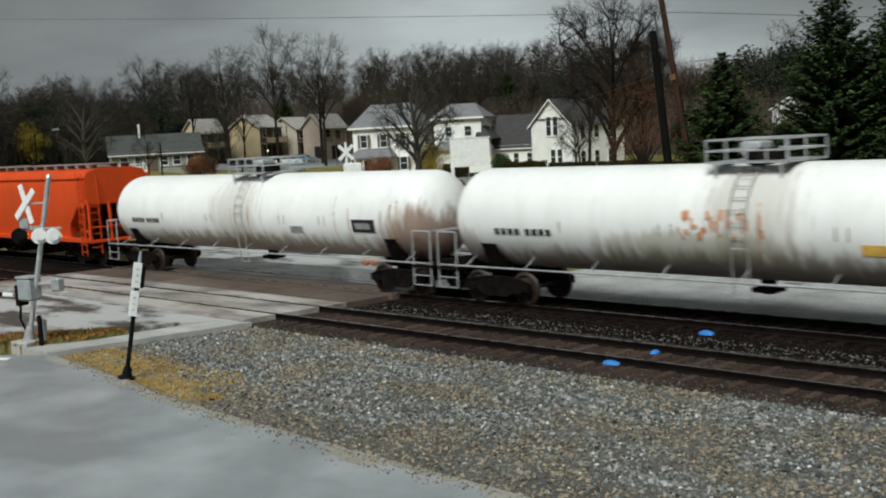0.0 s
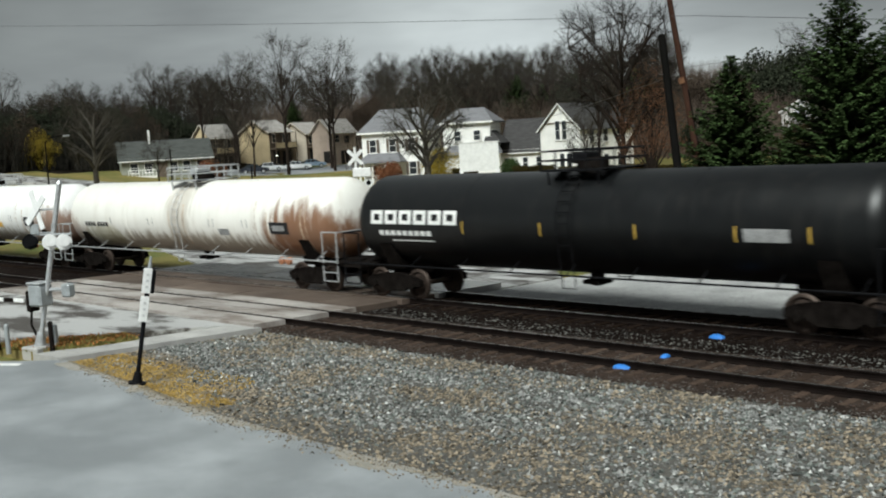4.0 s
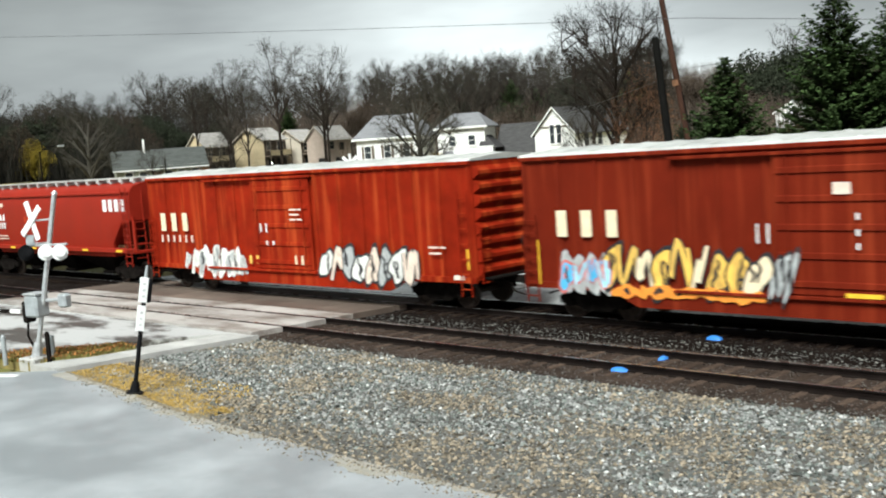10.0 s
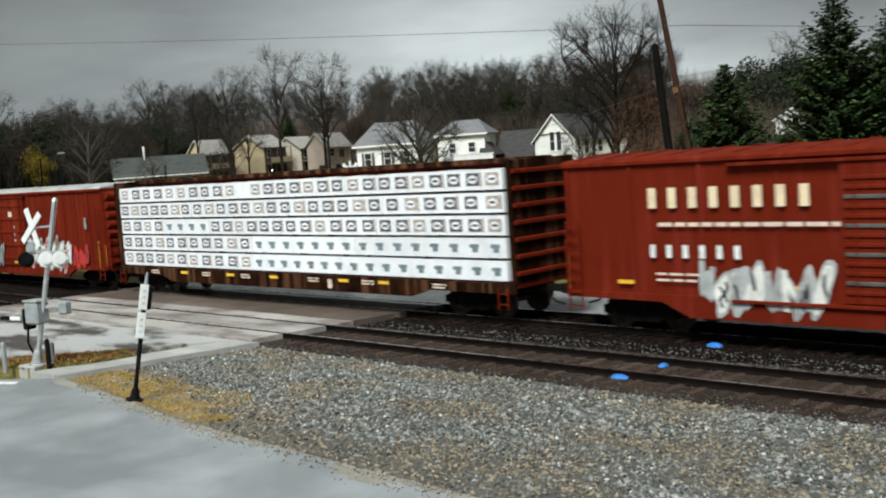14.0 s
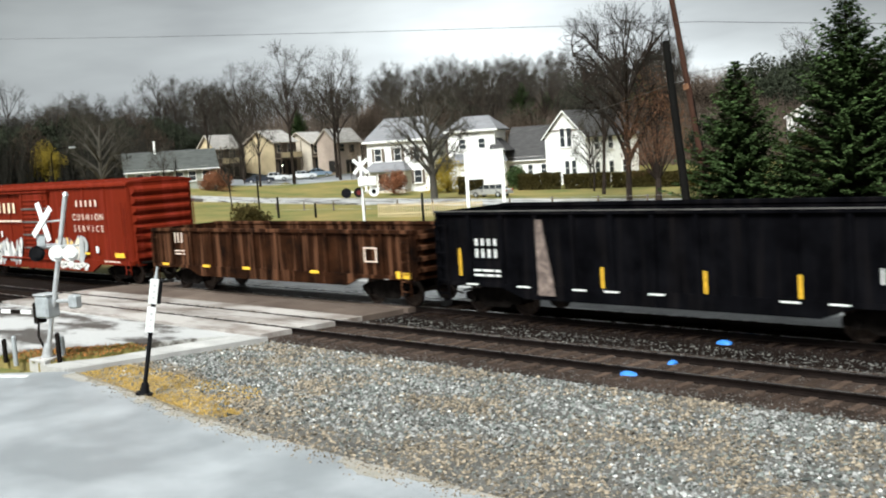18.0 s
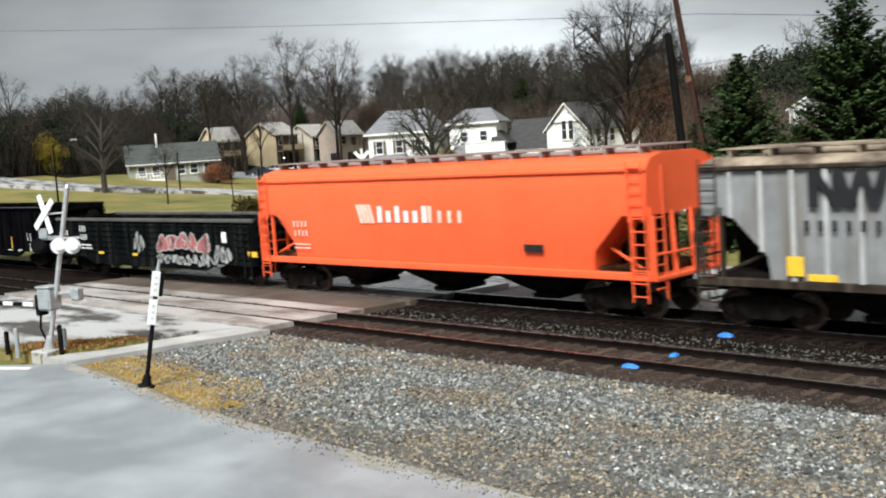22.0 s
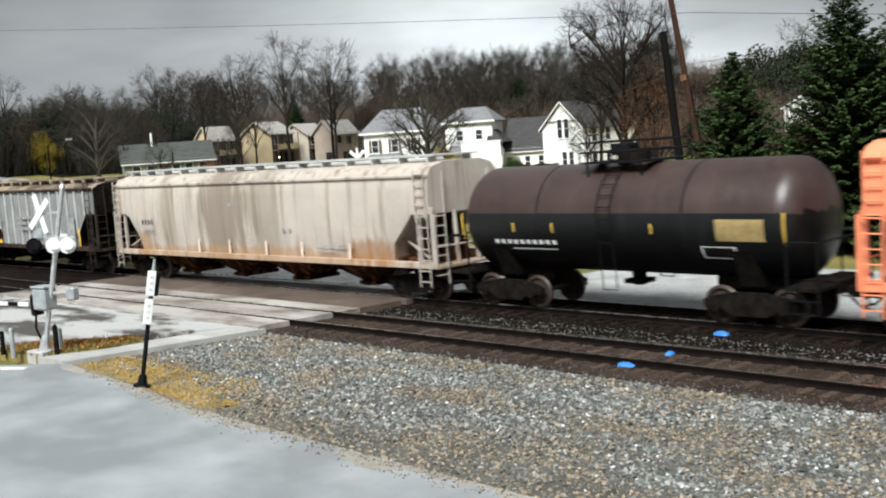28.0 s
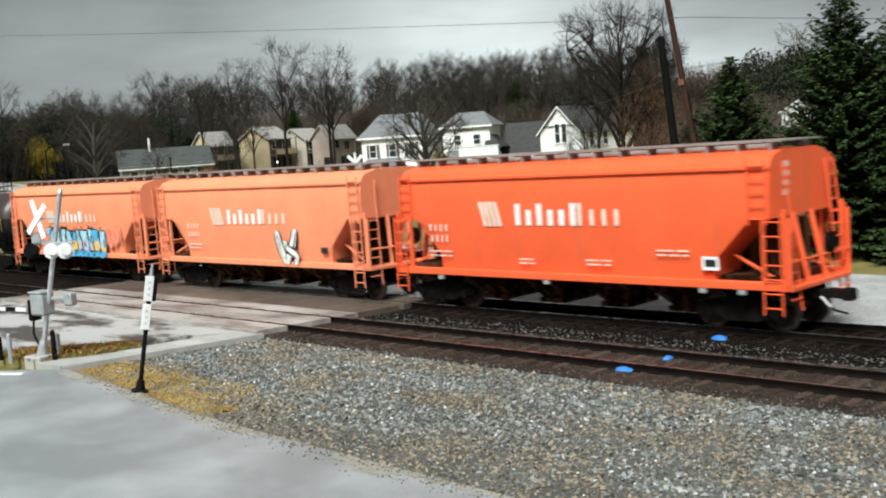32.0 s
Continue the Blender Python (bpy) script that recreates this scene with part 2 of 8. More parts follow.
bark = surface("bark", (0.03, 0.023, 0.019), 0.95, vary=0.4, scale=5, stretch=(3, 3, 0.5), bump=0.5, per_piece=0.2, spec=0.03)
twig = surface("twig", (0.052, 0.047, 0.038), 0.95, vary=0.35, scale=2, per_piece=0.35, bump=0, spec=0.0)
brush_brown = surface("brush_brown", (0.105, 0.082, 0.066), 0.95, vary=0.35, scale=2, per_piece=0.4, bump=0, spec=0.0)
# brush of the left slope: the hillside's shade is put into this tone
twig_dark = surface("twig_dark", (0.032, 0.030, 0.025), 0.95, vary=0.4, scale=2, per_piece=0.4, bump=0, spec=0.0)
needles = surface("needles", (0.046, 0.072, 0.026), 0.95, vary=0.5, scale=0.8, per_piece=0.6, bump=0, spec=0.02)
leaves_gold = surface("leaves_gold", (0.27, 0.20, 0.032), 0.85, vary=0.35, scale=1.5, per_piece=0.5, bump=0, spec=0.05)
leaves_olive = surface("leaves_olive", (0.05, 0.04, 0.013), 0.85, vary=0.35, scale=1.5, per_piece=0.5, bump=0, spec=0.05)
leaves_brown = surface("leaves_brown", (0.052, 0.039, 0.029), 0.85, vary=0.35, scale=1.5, per_piece=0.5, bump=0, spec=0.0)
leaves_pine = surface("leaves_pine", (0.034, 0.039, 0.026), 0.85, vary=0.4, scale=1.5, per_piece=0.5, bump=0, spec=0.0)
leaves_maple = surface("leaves_maple", (0.12, 0.062, 0.036), 0.85, vary=0.35, scale=1.5, per_piece=0.5, bump=0, spec=0.05)
leaves_rust = surface("leaves_rust", (0.19, 0.08, 0.042), 0.85, vary=0.35, scale=1.5, per_piece=0.5, bump=0, spec=0.05)
siding_white = surface("siding_white", (0.87, 0.86, 0.83), 0.6, vary=0.08, scale=0.8, bump=0.05)
siding_tan = surface("siding_tan", (0.56, 0.45, 0.28), 0.7, vary=0.12, scale=0.8, bump=0.05)
siding_pale = surface("siding_pale", (0.50, 0.44, 0.36), 0.7, vary=0.12, scale=0.8, bump=0.05)
siding_brown = surface("siding_brown", (0.13, 0.10, 0.075), 0.7, vary=0.15, scale=0.8, bump=0.05)
siding_rose = surface("siding_rose", (0.50, 0.40, 0.33), 0.7, vary=0.12, scale=0.8, bump=0.05)
siding_dark = surface("siding_dark", (0.03, 0.027, 0.025), 0.6, vary=0.2, scale=1.5, bump=0.05, spec=0.2)
shingle_mid = surface("shingle_mid", (0.07, 0.074, 0.07), 0.85, vary=0.25, scale=1.0, stretch=(1, 1, 5), bump=0.3, bump_scale=16, spec=0.1)
shingle_pale = surface("shingle_pale", (0.34, 0.32, 0.30), 0.85, vary=0.25, scale=1.0, stretch=(1, 1, 5), bump=0.3, bump_scale=16, spec=0.2)
siding_green = surface("siding_green", (0.30, 0.31, 0.26), 0.7, vary=0.12, scale=0.8, bump=0.05)
shingle_grey = surface("shingle_grey", (0.18, 0.18, 0.19), 0.85, vary=0.2, scale=1.0, stretch=(1, 1, 5), bump=0.3, bump_scale=16)
shingle_dark = surface("shingle_dark", (0.06, 0.058, 0.058), 0.85, vary=0.25, scale=1.0, stretch=(1, 1, 5), bump=0.3, bump_scale=16, spec=0.1)


# ---- mesh building ----
class Geo:
    """Collects faces of simple solids, in metres."""

    def __init__(self):
        self.v, self.f = [], []

    def add(self, verts, faces):
        k = len(self.v)
        self.v.extend(tuple(p) for p in verts)
        self.f.extend(tuple(i + k for i in face) for face in faces)
        return self

    def box(self, x0, x1, y0, y1, z0, z1, b=0.0, m=None):
        """A box; with b its edges are chamfered."""
        if b <= 0:
            vs = [(x, y, z) for z in (z0, z1) for x, y in ((x0, y0), (x1, y0), (x1, y1), (x0, y1))]
            fs = [(0, 3, 2, 1), (4, 5, 6, 7), (0, 1, 5, 4), (1, 2, 6, 5), (2, 3, 7, 6), (3, 0, 4, 7)]
        else:
            vs, ring = [], []
            c = ((x0 + b, y0), (x1 - b, y0), (x1, y0 + b), (x1, y1 - b), (x1 - b, y1), (x0 + b, y1), (x0, y1 - b), (x0, y0 + b))
            q = ((x0 + b, y0 + b), (x1 - b, y0 + b), (x1 - b, y0 + b), (x1 - b, y1 - b), (x1 - b, y1 - b), (x0 + b, y1 - b), (x0 + b, y1 - b), (x0 + b, y0 + b))
            for z, src in ((z0, q), (z0 + b, c), (z1 - b, c), (z1, q)):
                vs += [(x, y, z) for x, y in src]
            fs = [(0, 5, 3, 1), (24, 25, 27, 29)]
            for r in range(3):
                for i in range(8):
                    j = (i + 1) % 8
                    fs.append((r * 8 + i, r * 8 + j, r * 8 + 8 + j, r * 8 + 8 + i))
        if m is not None:
            vs = [m @ Vector(p) for p in vs]
        return self.add(vs, fs)

    def tube(self, p0, p1, r0, r1=None, n=8, caps=True):
        p0, p1 = Vector(p0), Vector(p1)
        r1 = r0 if r1 is None else r1
        d = (p1 - p0).normalized()
        a = d.orthogonal().normalized()
        c = d.cross(a)
        vs = []
        for p, r in ((p0, r0), (p1, r1)):
            for i in range(n):
                w = 2 * math.pi * i / n
                vs.append(p + r * (math.cos(w) * a + math.sin(w) * c))
        fs = [(i, (i + 1) % n, n + (i + 1) % n, n + i) for i in range(n)]
        if caps:
            fs += [tuple(range(n))[::-1], tuple(range(n, 2 * n))]
        return self.add(vs, fs)

    def path(self, pts, r, n=6):
        for p, q in zip(pts, pts[1:]):
            self.tube(p, q, r, r, n)
        return self

    def loft(self, rings, caps=True, closed=True):
        """Skins equal rings of points."""
        n = len(rings[0])
        vs = [p for ring in rings for p in ring]
        fs = []
        for r in range(len(rings) - 1):
            for i in range(n if closed else n - 1):
                j = (i + 1) % n
                fs.append((r * n + i, r * n + j, (r + 1) * n + j, (r + 1) * n + i))
        if caps:
            k = (len(rings) - 1) * n
            fs += [tuple(range(n))[::-1], tuple(range(k, k + n))]
        return self.add(vs, fs)

    def poly(self, pts):
        return self.add(pts, [tuple(range(len(pts)))])

    def slab(self, pts, z0, z1):
        """An upright prism over a polygon in plan."""
        n = len(pts)
        vs = [(x, y, z0) for x, y in pts] + [(x, y, z1) for x, y in pts]
        fs = [tuple(range(n))[::-1], tuple(range(n, 2 * n))] + [(i, (i + 1) % n, n + (i + 1) % n, n + i) for i in range(n)]
        return self.add(vs, fs)

    def mesh(self, name, smooth=False):
        me = bpy.data.meshes.new(name)
        me.from_pydata([tuple(p) for p in self.v], [], self.f)
        me.update()
        bm = bmesh.new()
        bm.from_mesh(me)
        bmesh.ops.recalc_face_normals(bm, faces=bm.faces)
        bm.to_mesh(me)
        bm.free()
        if smooth:
            me.shade_smooth()
            me.set_sharp_from_angle(angle=radians(40))
        return me


def part(name, geo, material, parent, label="", smooth=False):
    me = geo.mesh(name, smooth) if isinstance(geo, Geo) else geo
    if not me.materials:
        me.materials.append(material)
    ob = new(name, me)
    ob.parent = parent
    if label:
        ob["label"] = label
    return ob


def thing(name, label, category, m=None, group="", kind=""):
    ob = new(name)
    ob.empty_display_size = 0.3
    if m is not None:
        ob.matrix_basis = m
    return tagged(ob, label, category, group, kind)


def solid(name, geo, material, label, category, group="", kind="", smooth=False, m=None):
    me = geo.mesh(name, smooth)
    me.materials.append(material)
    ob = new(name, me)
    if m is not None:
        ob.matrix_basis = m
    return tagged(ob, label, category, group, kind)


rnd = random.Random(7)
TRACK_Y = 5.25          # centre line of the farther track


# ---- ground ----
def ease(v, lo, hi):
    v = min(1, max(0, (v - lo) / (hi - lo)))
    return v * v * (3 - 2 * v)


def far(x, y):
    """Place in metres of a point on the plan of the far side, whose axes run along the street and away from the tracks."""
    return 1.1426 * x - 0.4587 * y - 7.811, 0.044 * x + 1.2271 * y + 0.689


def rise(x, y):
    """Height over the plan: level by the tracks, a wooded hill behind the houses."""
    r = math.hypot(x, y + 15.55)
    a = -math.atan2(x, y + 15.55)
    k = ease(r + 25 * ease(a, 0.75, 1.05), 95, 220) if y > 0 else 0
    return -0.3 + k * (17 - 8 * ease(a, 0.45, 1.0)) + 0.5 * k * noise.noise((x * 0.03, y * 0.03, 0))


def dip(x, y):
    """The land beyond the tracks falls gently away towards the spruces."""
    return (-0.01778 * x - 0.01941 * y - 0.227) * ease(y, 8, 17) * ease(500 - math.hypot(x, y), 0, 200)


def land_at(x, y):
    return rise(x, y) + dip(x, y)


def plot(x, y, z=0.0, rz=0.0):
    """Pose of a thing that stands at a point of the plan, turned rz degrees from the street's grid."""
    return pose(*far(x, y), z + dip(x, y), 0, 0, rz + 12)


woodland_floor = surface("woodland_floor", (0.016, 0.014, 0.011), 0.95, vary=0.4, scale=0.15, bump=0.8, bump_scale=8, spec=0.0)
xs = [-3000, -1500, -800, -500, -380] + list(range(-300, 121, 6)) + [160, 250, 400, 800, 1500, 3000]
ys = [-3000, -1000, -400, -150, -70] + list(range(-40, 261, 6)) + [320, 420, 600, 1000, 2000, 3000]
g = Geo()
g.v = [(*far(x, y), land_at(x, y)) for y in ys for x in xs]
nx = len(xs)
g.f = [(j * nx + i, j * nx + i + 1, (j + 1) * nx + i + 1, (j + 1) * nx + i) for j in range(len(ys) - 1) for i in range(nx - 1)]
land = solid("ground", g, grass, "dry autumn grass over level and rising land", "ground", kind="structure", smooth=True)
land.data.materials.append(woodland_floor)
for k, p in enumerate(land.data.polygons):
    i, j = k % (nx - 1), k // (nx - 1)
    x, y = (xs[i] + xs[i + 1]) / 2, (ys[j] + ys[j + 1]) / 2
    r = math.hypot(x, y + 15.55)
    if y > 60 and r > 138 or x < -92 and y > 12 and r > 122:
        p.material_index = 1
# the bed's near-black tone carries the shade beneath the train
solid("track_bed", Geo().box(-360, 360, 2.4, 6.8, -0.6, -0.19), ballast_dark, "dark stained ballast under the farther track, with the train's shade in its colour", "track bed", kind="structure")
solid("near_track_bed", Geo().box(-34, 360, -1.1, 2.4, -0.6, -0.17), ballast_brown, "brown stained ballast under the nearer track", "track bed", kind="structure")
solid("left_track_bed", Geo().box(-360, -34, -1.1, 2.4, -0.6, -0.172), ballast_dark, "dark ballast beyond the crossing", "track bed", kind="structure")
solid("service_strip", Geo().slab([(-24.6, 6.8), (120, 6.8), (120, 15.5), (-23.6, 15.5)], -0.6, -0.22), pale_gravel, "pale gravel strip behind the tracks", "gravel", kind="structure")
solid("gravel_verge", Geo().slab([(-25.0, -1.1), (-25.76, -3.90), (-26.38, -6.45), (-21.51, -7.00), (-17.99, -7.47), (-13.67, -7.64), (-9.34, -7.74), (60, -8.3), (60, -1.1)], -0.6, -0.2), ballast, "grey crushed-stone verge beside the track", "gravel", kind="structure")
solid("parking_lot", Geo().slab([(-89, -60), (60, -60), (60, -8.3), (-9.34, -7.74), (-13.66, -7.64), (-17.99, -7.47), (-21.51, -6.99), (-26.39, -6.45), (-28.22, -7.69), (-89, -24.1)], -0.6, -0.14), asphalt, "worn wet grey asphalt lot", "asphalt", kind="structure")
solid("road", Geo().slab([(-43.6, -1.12), (-25.7, -1.12), (-26.7, -1.3), (-28.7, -3.87), (-30.2, -6.3), (-89, -21.5), (-89, -12)], -0.6, -0.10), road_grey, "pale wet road before the crossing", "road", kind="structure")
solid("road_beyond", Geo().slab([(-43, 8.4), (-24.6, 8.4), (-24.3, 11.5), (-30, 17), (-46, 21), (-190, 36), (-190, 27), (-58, 14)], -0.6, -0.22), road_grey, "pale road leading away from the crossing", "road", kind="structure")
st, rings = Geo(), []
course = [Vector(p) for p in ((60, 50.75), (20, 50.75), (-20, 50.75), (-50, 51.5), (-62, 53), (-71, 53.5), (-78, 51), (-82.5, 47), (-86, 42.5), (-91, 39.5), (-98, 37.5), (-110, 35.5), (-130, 33), (-160, 30))]
for (p, q) in zip(course, course[1:]):
    n = max(1, int((q - p).length / 3))
    side = Vector((q.y - p.y, p.x - q.x)).normalized() * 3.3
    for k in range(n):
        c_ = p.lerp(q, (k + 0.5) / n)
        ends = [c_ - side, c_ + side]
        z = max(land_at(v.x, v.y) for v in ends + [c_])
        rings.append([(*far(v.x, v.y), z + dz) for v, dz in ((ends[0], 0.1), (ends[1], 0.1), (ends[1], -0.9), (ends[0], -0.9))])
st.loft(rings)
solid("street", st, road_grey, "grey street before the houses", "road", kind="structure")
for k in range(8):
    x0, y0 = -26.62 + 0.161 * k, -6.56 + 0.672 * k
    x1, y1 = x0 + 0.158, y0 + 0.655
    g = Geo().slab([(x0 - 1.15, y0 - 0.12), (x0, y0), (x1, y1), (x1 - 1.15, y1 - 0.12)], -0.5, -0.075)
    if k == 0:
        sidewalk = thing("sidewalk", "pale concrete footway slabs by the gravel", "sidewalk", kind="structure")
    part("paving_slab", g, walk_concrete, sidewalk)
part("kerb", Geo().slab([(-26.5, -6.58), (-26.36, -6.62), (-25.2, -1.14), (-25.34, -1.14)], -0.5, -0.06), walk_concrete, sidewalk)
# grass island with fallen leaves beside the footway
isl = [(-30.04, -6.94), (-27.97, -6.62), (-27.14, -5.27), (-26.93, -4.06), (-28.04, -3.81), (-28.83, -4.84), (-30.03, -6.07)]
solid("grass_island", Geo().slab(isl, -0.5, -0.06), grass_dry, "small island of dry grass and fallen leaves", "grass", kind="structure")


def inside(x, y, pts):
    hit_ = False
    for (xa, ya), (xb, yb) in zip(pts, pts[1:] + pts[:1]):
        if (ya > y) != (yb > y) and x < (xb - xa) * (y - ya) / (yb - ya) + xa:
            hit_ = not hit_
    return hit_


# bare straw-covered soil at the corner of the verge
soil = [(-26.20, -6.40), (-25.93, -4.98), (-24.90, -5.05), (-23.99, -5.54), (-22.82, -5.24), (-21.65, -5.78), (-20.56, -6.1), (-19.6, -6.45), (-18.9, -6.95), (-18.2, -7.38), (-21.51, -6.97)]
dry_soil = surface("dry_soil", (0.26, 0.2, 0.11), 0.95, vary=0.3, scale=1.6, second=(0.15, 0.135, 0.105), bump=0.7, bump_scale=35)
solid("verge_soil", Geo().slab(soil, -0.5, -0.194), dry_soil, "bare soil with flattened straw at the gravel's edge", "soil", kind="structure")
# dust and fines washed from the verge over the asphalt's edge
edge = [(-26.12, -6.48), (-21.51, -6.99), (-17.99, -7.47), (-13.66, -7.64), (-9.34, -7.74), (-2.2, -7.78)]
line = []
for (xa, ya), (xb, yb) in zip(edge, edge[1:]):
    m = int((xb - xa) / 0.09)
    line += [(xa + (xb - xa) * k / m, ya + (yb - ya) * k / m) for k in range(m)]
for nm, reach, z, mat_, lab in (("edge_dust", 0.42, -0.1375, surface("dust_grey", (0.25, 0.235, 0.2), 0.9, vary=0.35, scale=1.5, second=(0.33, 0.31, 0.28), bump=0.4, bump_scale=60), "grey-brown dust over the edge of the asphalt"), ("edge_straw", 0.13, -0.135, dry_soil, "straw-coloured soil spilt over the asphalt's edge")):
    g = Geo()
    wide = [max(0.01, reach * (0.55 + 0.75 * noise.noise((x * 0.7, 1.3, reach)) + 0.6 * noise.noise((x * 3.1, 5.3, reach)) + 0.25 * noise.noise((x * 9.0, 2.3, 0)))) for x, y in line]
    for (xa, ya), (xb, yb), wa, wb in zip(line, line[1:], wide, wide[1:]):
        if nm == "edge_straw" and xa > -18.5:
            break
        g.poly([(xa - 0.2 * wa, ya - wa, z), (xb - 0.2 * wb, yb - wb, z), (xb, yb + 0.02, z), (xa, ya + 0.02, z)])
    solid(nm, g, mat_, lab, "soil", kind="structure")
# rails and ties
for nm, y, lab in (("near_track", 0.7525, "steel rails on brown weathered wooden ties"), ("far_track", TRACK_Y, "steel rails on dark ties under the train")):
    t = thing(nm, lab, "railway track", pose(0, y, 0))
    for s in (-1, 1):
        g = Geo()
        yy = s * 0.7525
        g.loft([[(x, yy - 0.07, -0.17), (x, yy + 0.07, -0.17), (x, yy + 0.07, -0.15), (x, yy + 0.012, -0.13), (x, yy + 0.012, -0.05), (x, yy + 0.036, -0.04), (x, yy + 0.036, -0.004), (x, yy - 0.036, -0.004), (x, yy - 0.036, -0.04), (x, yy - 0.012, -0.05), (x, yy - 0.012, -0.13), (x, yy - 0.07, -0.15)] for x in (-360, 360)])
        r = part("rail", g, rail_steel, t)
        part("rail_head", Geo().box(-360, 360, yy - 0.03, yy + 0.03, -0.004, 0.0), rail_head, r)
    tie = Geo().box(-0.09, 0.09, -1.3, 1.3, -0.32, -0.155, 0.012).mesh("tie")
    wood = tie_wood if nm == "near_track" else tie_dark
    tie.materials.append(wood)
    rest = Geo()
    for k in range(-340, 20):
        x = 0.52 * k
        if -43.2 < x < -24.9:
            continue
        if -24.9 <= x < -7:
            o = part("tie", tie, wood, t)
            o.matrix_basis = pose(x + rnd.uniform(-0.03, 0.03), rnd.uniform(-0.04, 0.04), rnd.uniform(-0.006, 0.006), 0, 0, rnd.uniform(-2, 2))
        elif -170 < x:
            rest.box(x - 0.09, x + 0.09, -1.3, 1.3, -0.32, -0.165)
    part("tie_bed", rest, tie_dark, t)["kind"] = "stuff"
# concrete crossing panels with open flangeways
# wet gloss over a pale colour that stands for reflected sky
concrete_sheen = surface("concrete_sheen", (0.5, 0.49, 0.48), 0.2, vary=0.2, second=(0.3, 0.29, 0.28), scale=0.6, bump=0.06, bump_scale=60, spec=0.9)
deck = thing("grade_crossing", "concrete grade crossing panels, stained and damp", "crossing", kind="structure")
# third figure picks the concrete: 0 plain, 1 darker brown, 2 pale and glossy
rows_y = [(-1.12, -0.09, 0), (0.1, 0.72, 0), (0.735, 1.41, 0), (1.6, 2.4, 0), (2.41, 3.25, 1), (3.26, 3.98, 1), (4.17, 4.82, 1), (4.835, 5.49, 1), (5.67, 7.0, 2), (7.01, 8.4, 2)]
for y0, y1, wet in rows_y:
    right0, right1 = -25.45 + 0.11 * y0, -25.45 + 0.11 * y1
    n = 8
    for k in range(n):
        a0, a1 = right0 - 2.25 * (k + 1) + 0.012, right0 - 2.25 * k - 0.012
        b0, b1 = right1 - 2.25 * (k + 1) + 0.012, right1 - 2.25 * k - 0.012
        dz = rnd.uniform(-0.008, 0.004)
        part("crossing_panel", Geo().slab([(a0, y0), (a1, y0), (b1, y1), (b0, y1)], -0.4, -0.015 + dz), (concrete, concrete_brown, concrete_sheen)[wet], deck)
solid("stop_line", Geo().slab([(-28.32, -8.25), (-26.85, -7.50), (-27.03, -7.31), (-28.51, -8.07)], -0.15, -0.134), white_line, "short worn white painted line on the asphalt", "road marking", kind="structure")
# ---- the freight train ----

W = 1.58                # half width of a car's side
SPEED = (10.44375, 0.20936, 0.25545, -0.25968, -0.02661)
LONG = 1.1558           # metres to one unit of the cars' lengthwise drawings
CARS = []               # (empty, middle of the car along the train)
SHARED = {}


def run(t):
    """How far the train has gone along its track at t seconds."""
    u = t / 16 - 1
    return 16 * sum(c * u ** (k + 1) for k, c in enumerate(SPEED)) + hitch(t)


def hitch(t):
    """A small hitch in the running at 21 s."""
    return 0.466 * max(0.0, 1 - abs(t - 21.0) / 0.5)


def freight(name, label, category, left, right):
    mid = LONG * (left + right) / 2 - 8.70
    ob = thing(name, label, category, pose(mid, TRACK_Y, 0), "cars of the freight train")
    CARS.append((ob, mid))
    return ob, LONG * (right - left) / 2


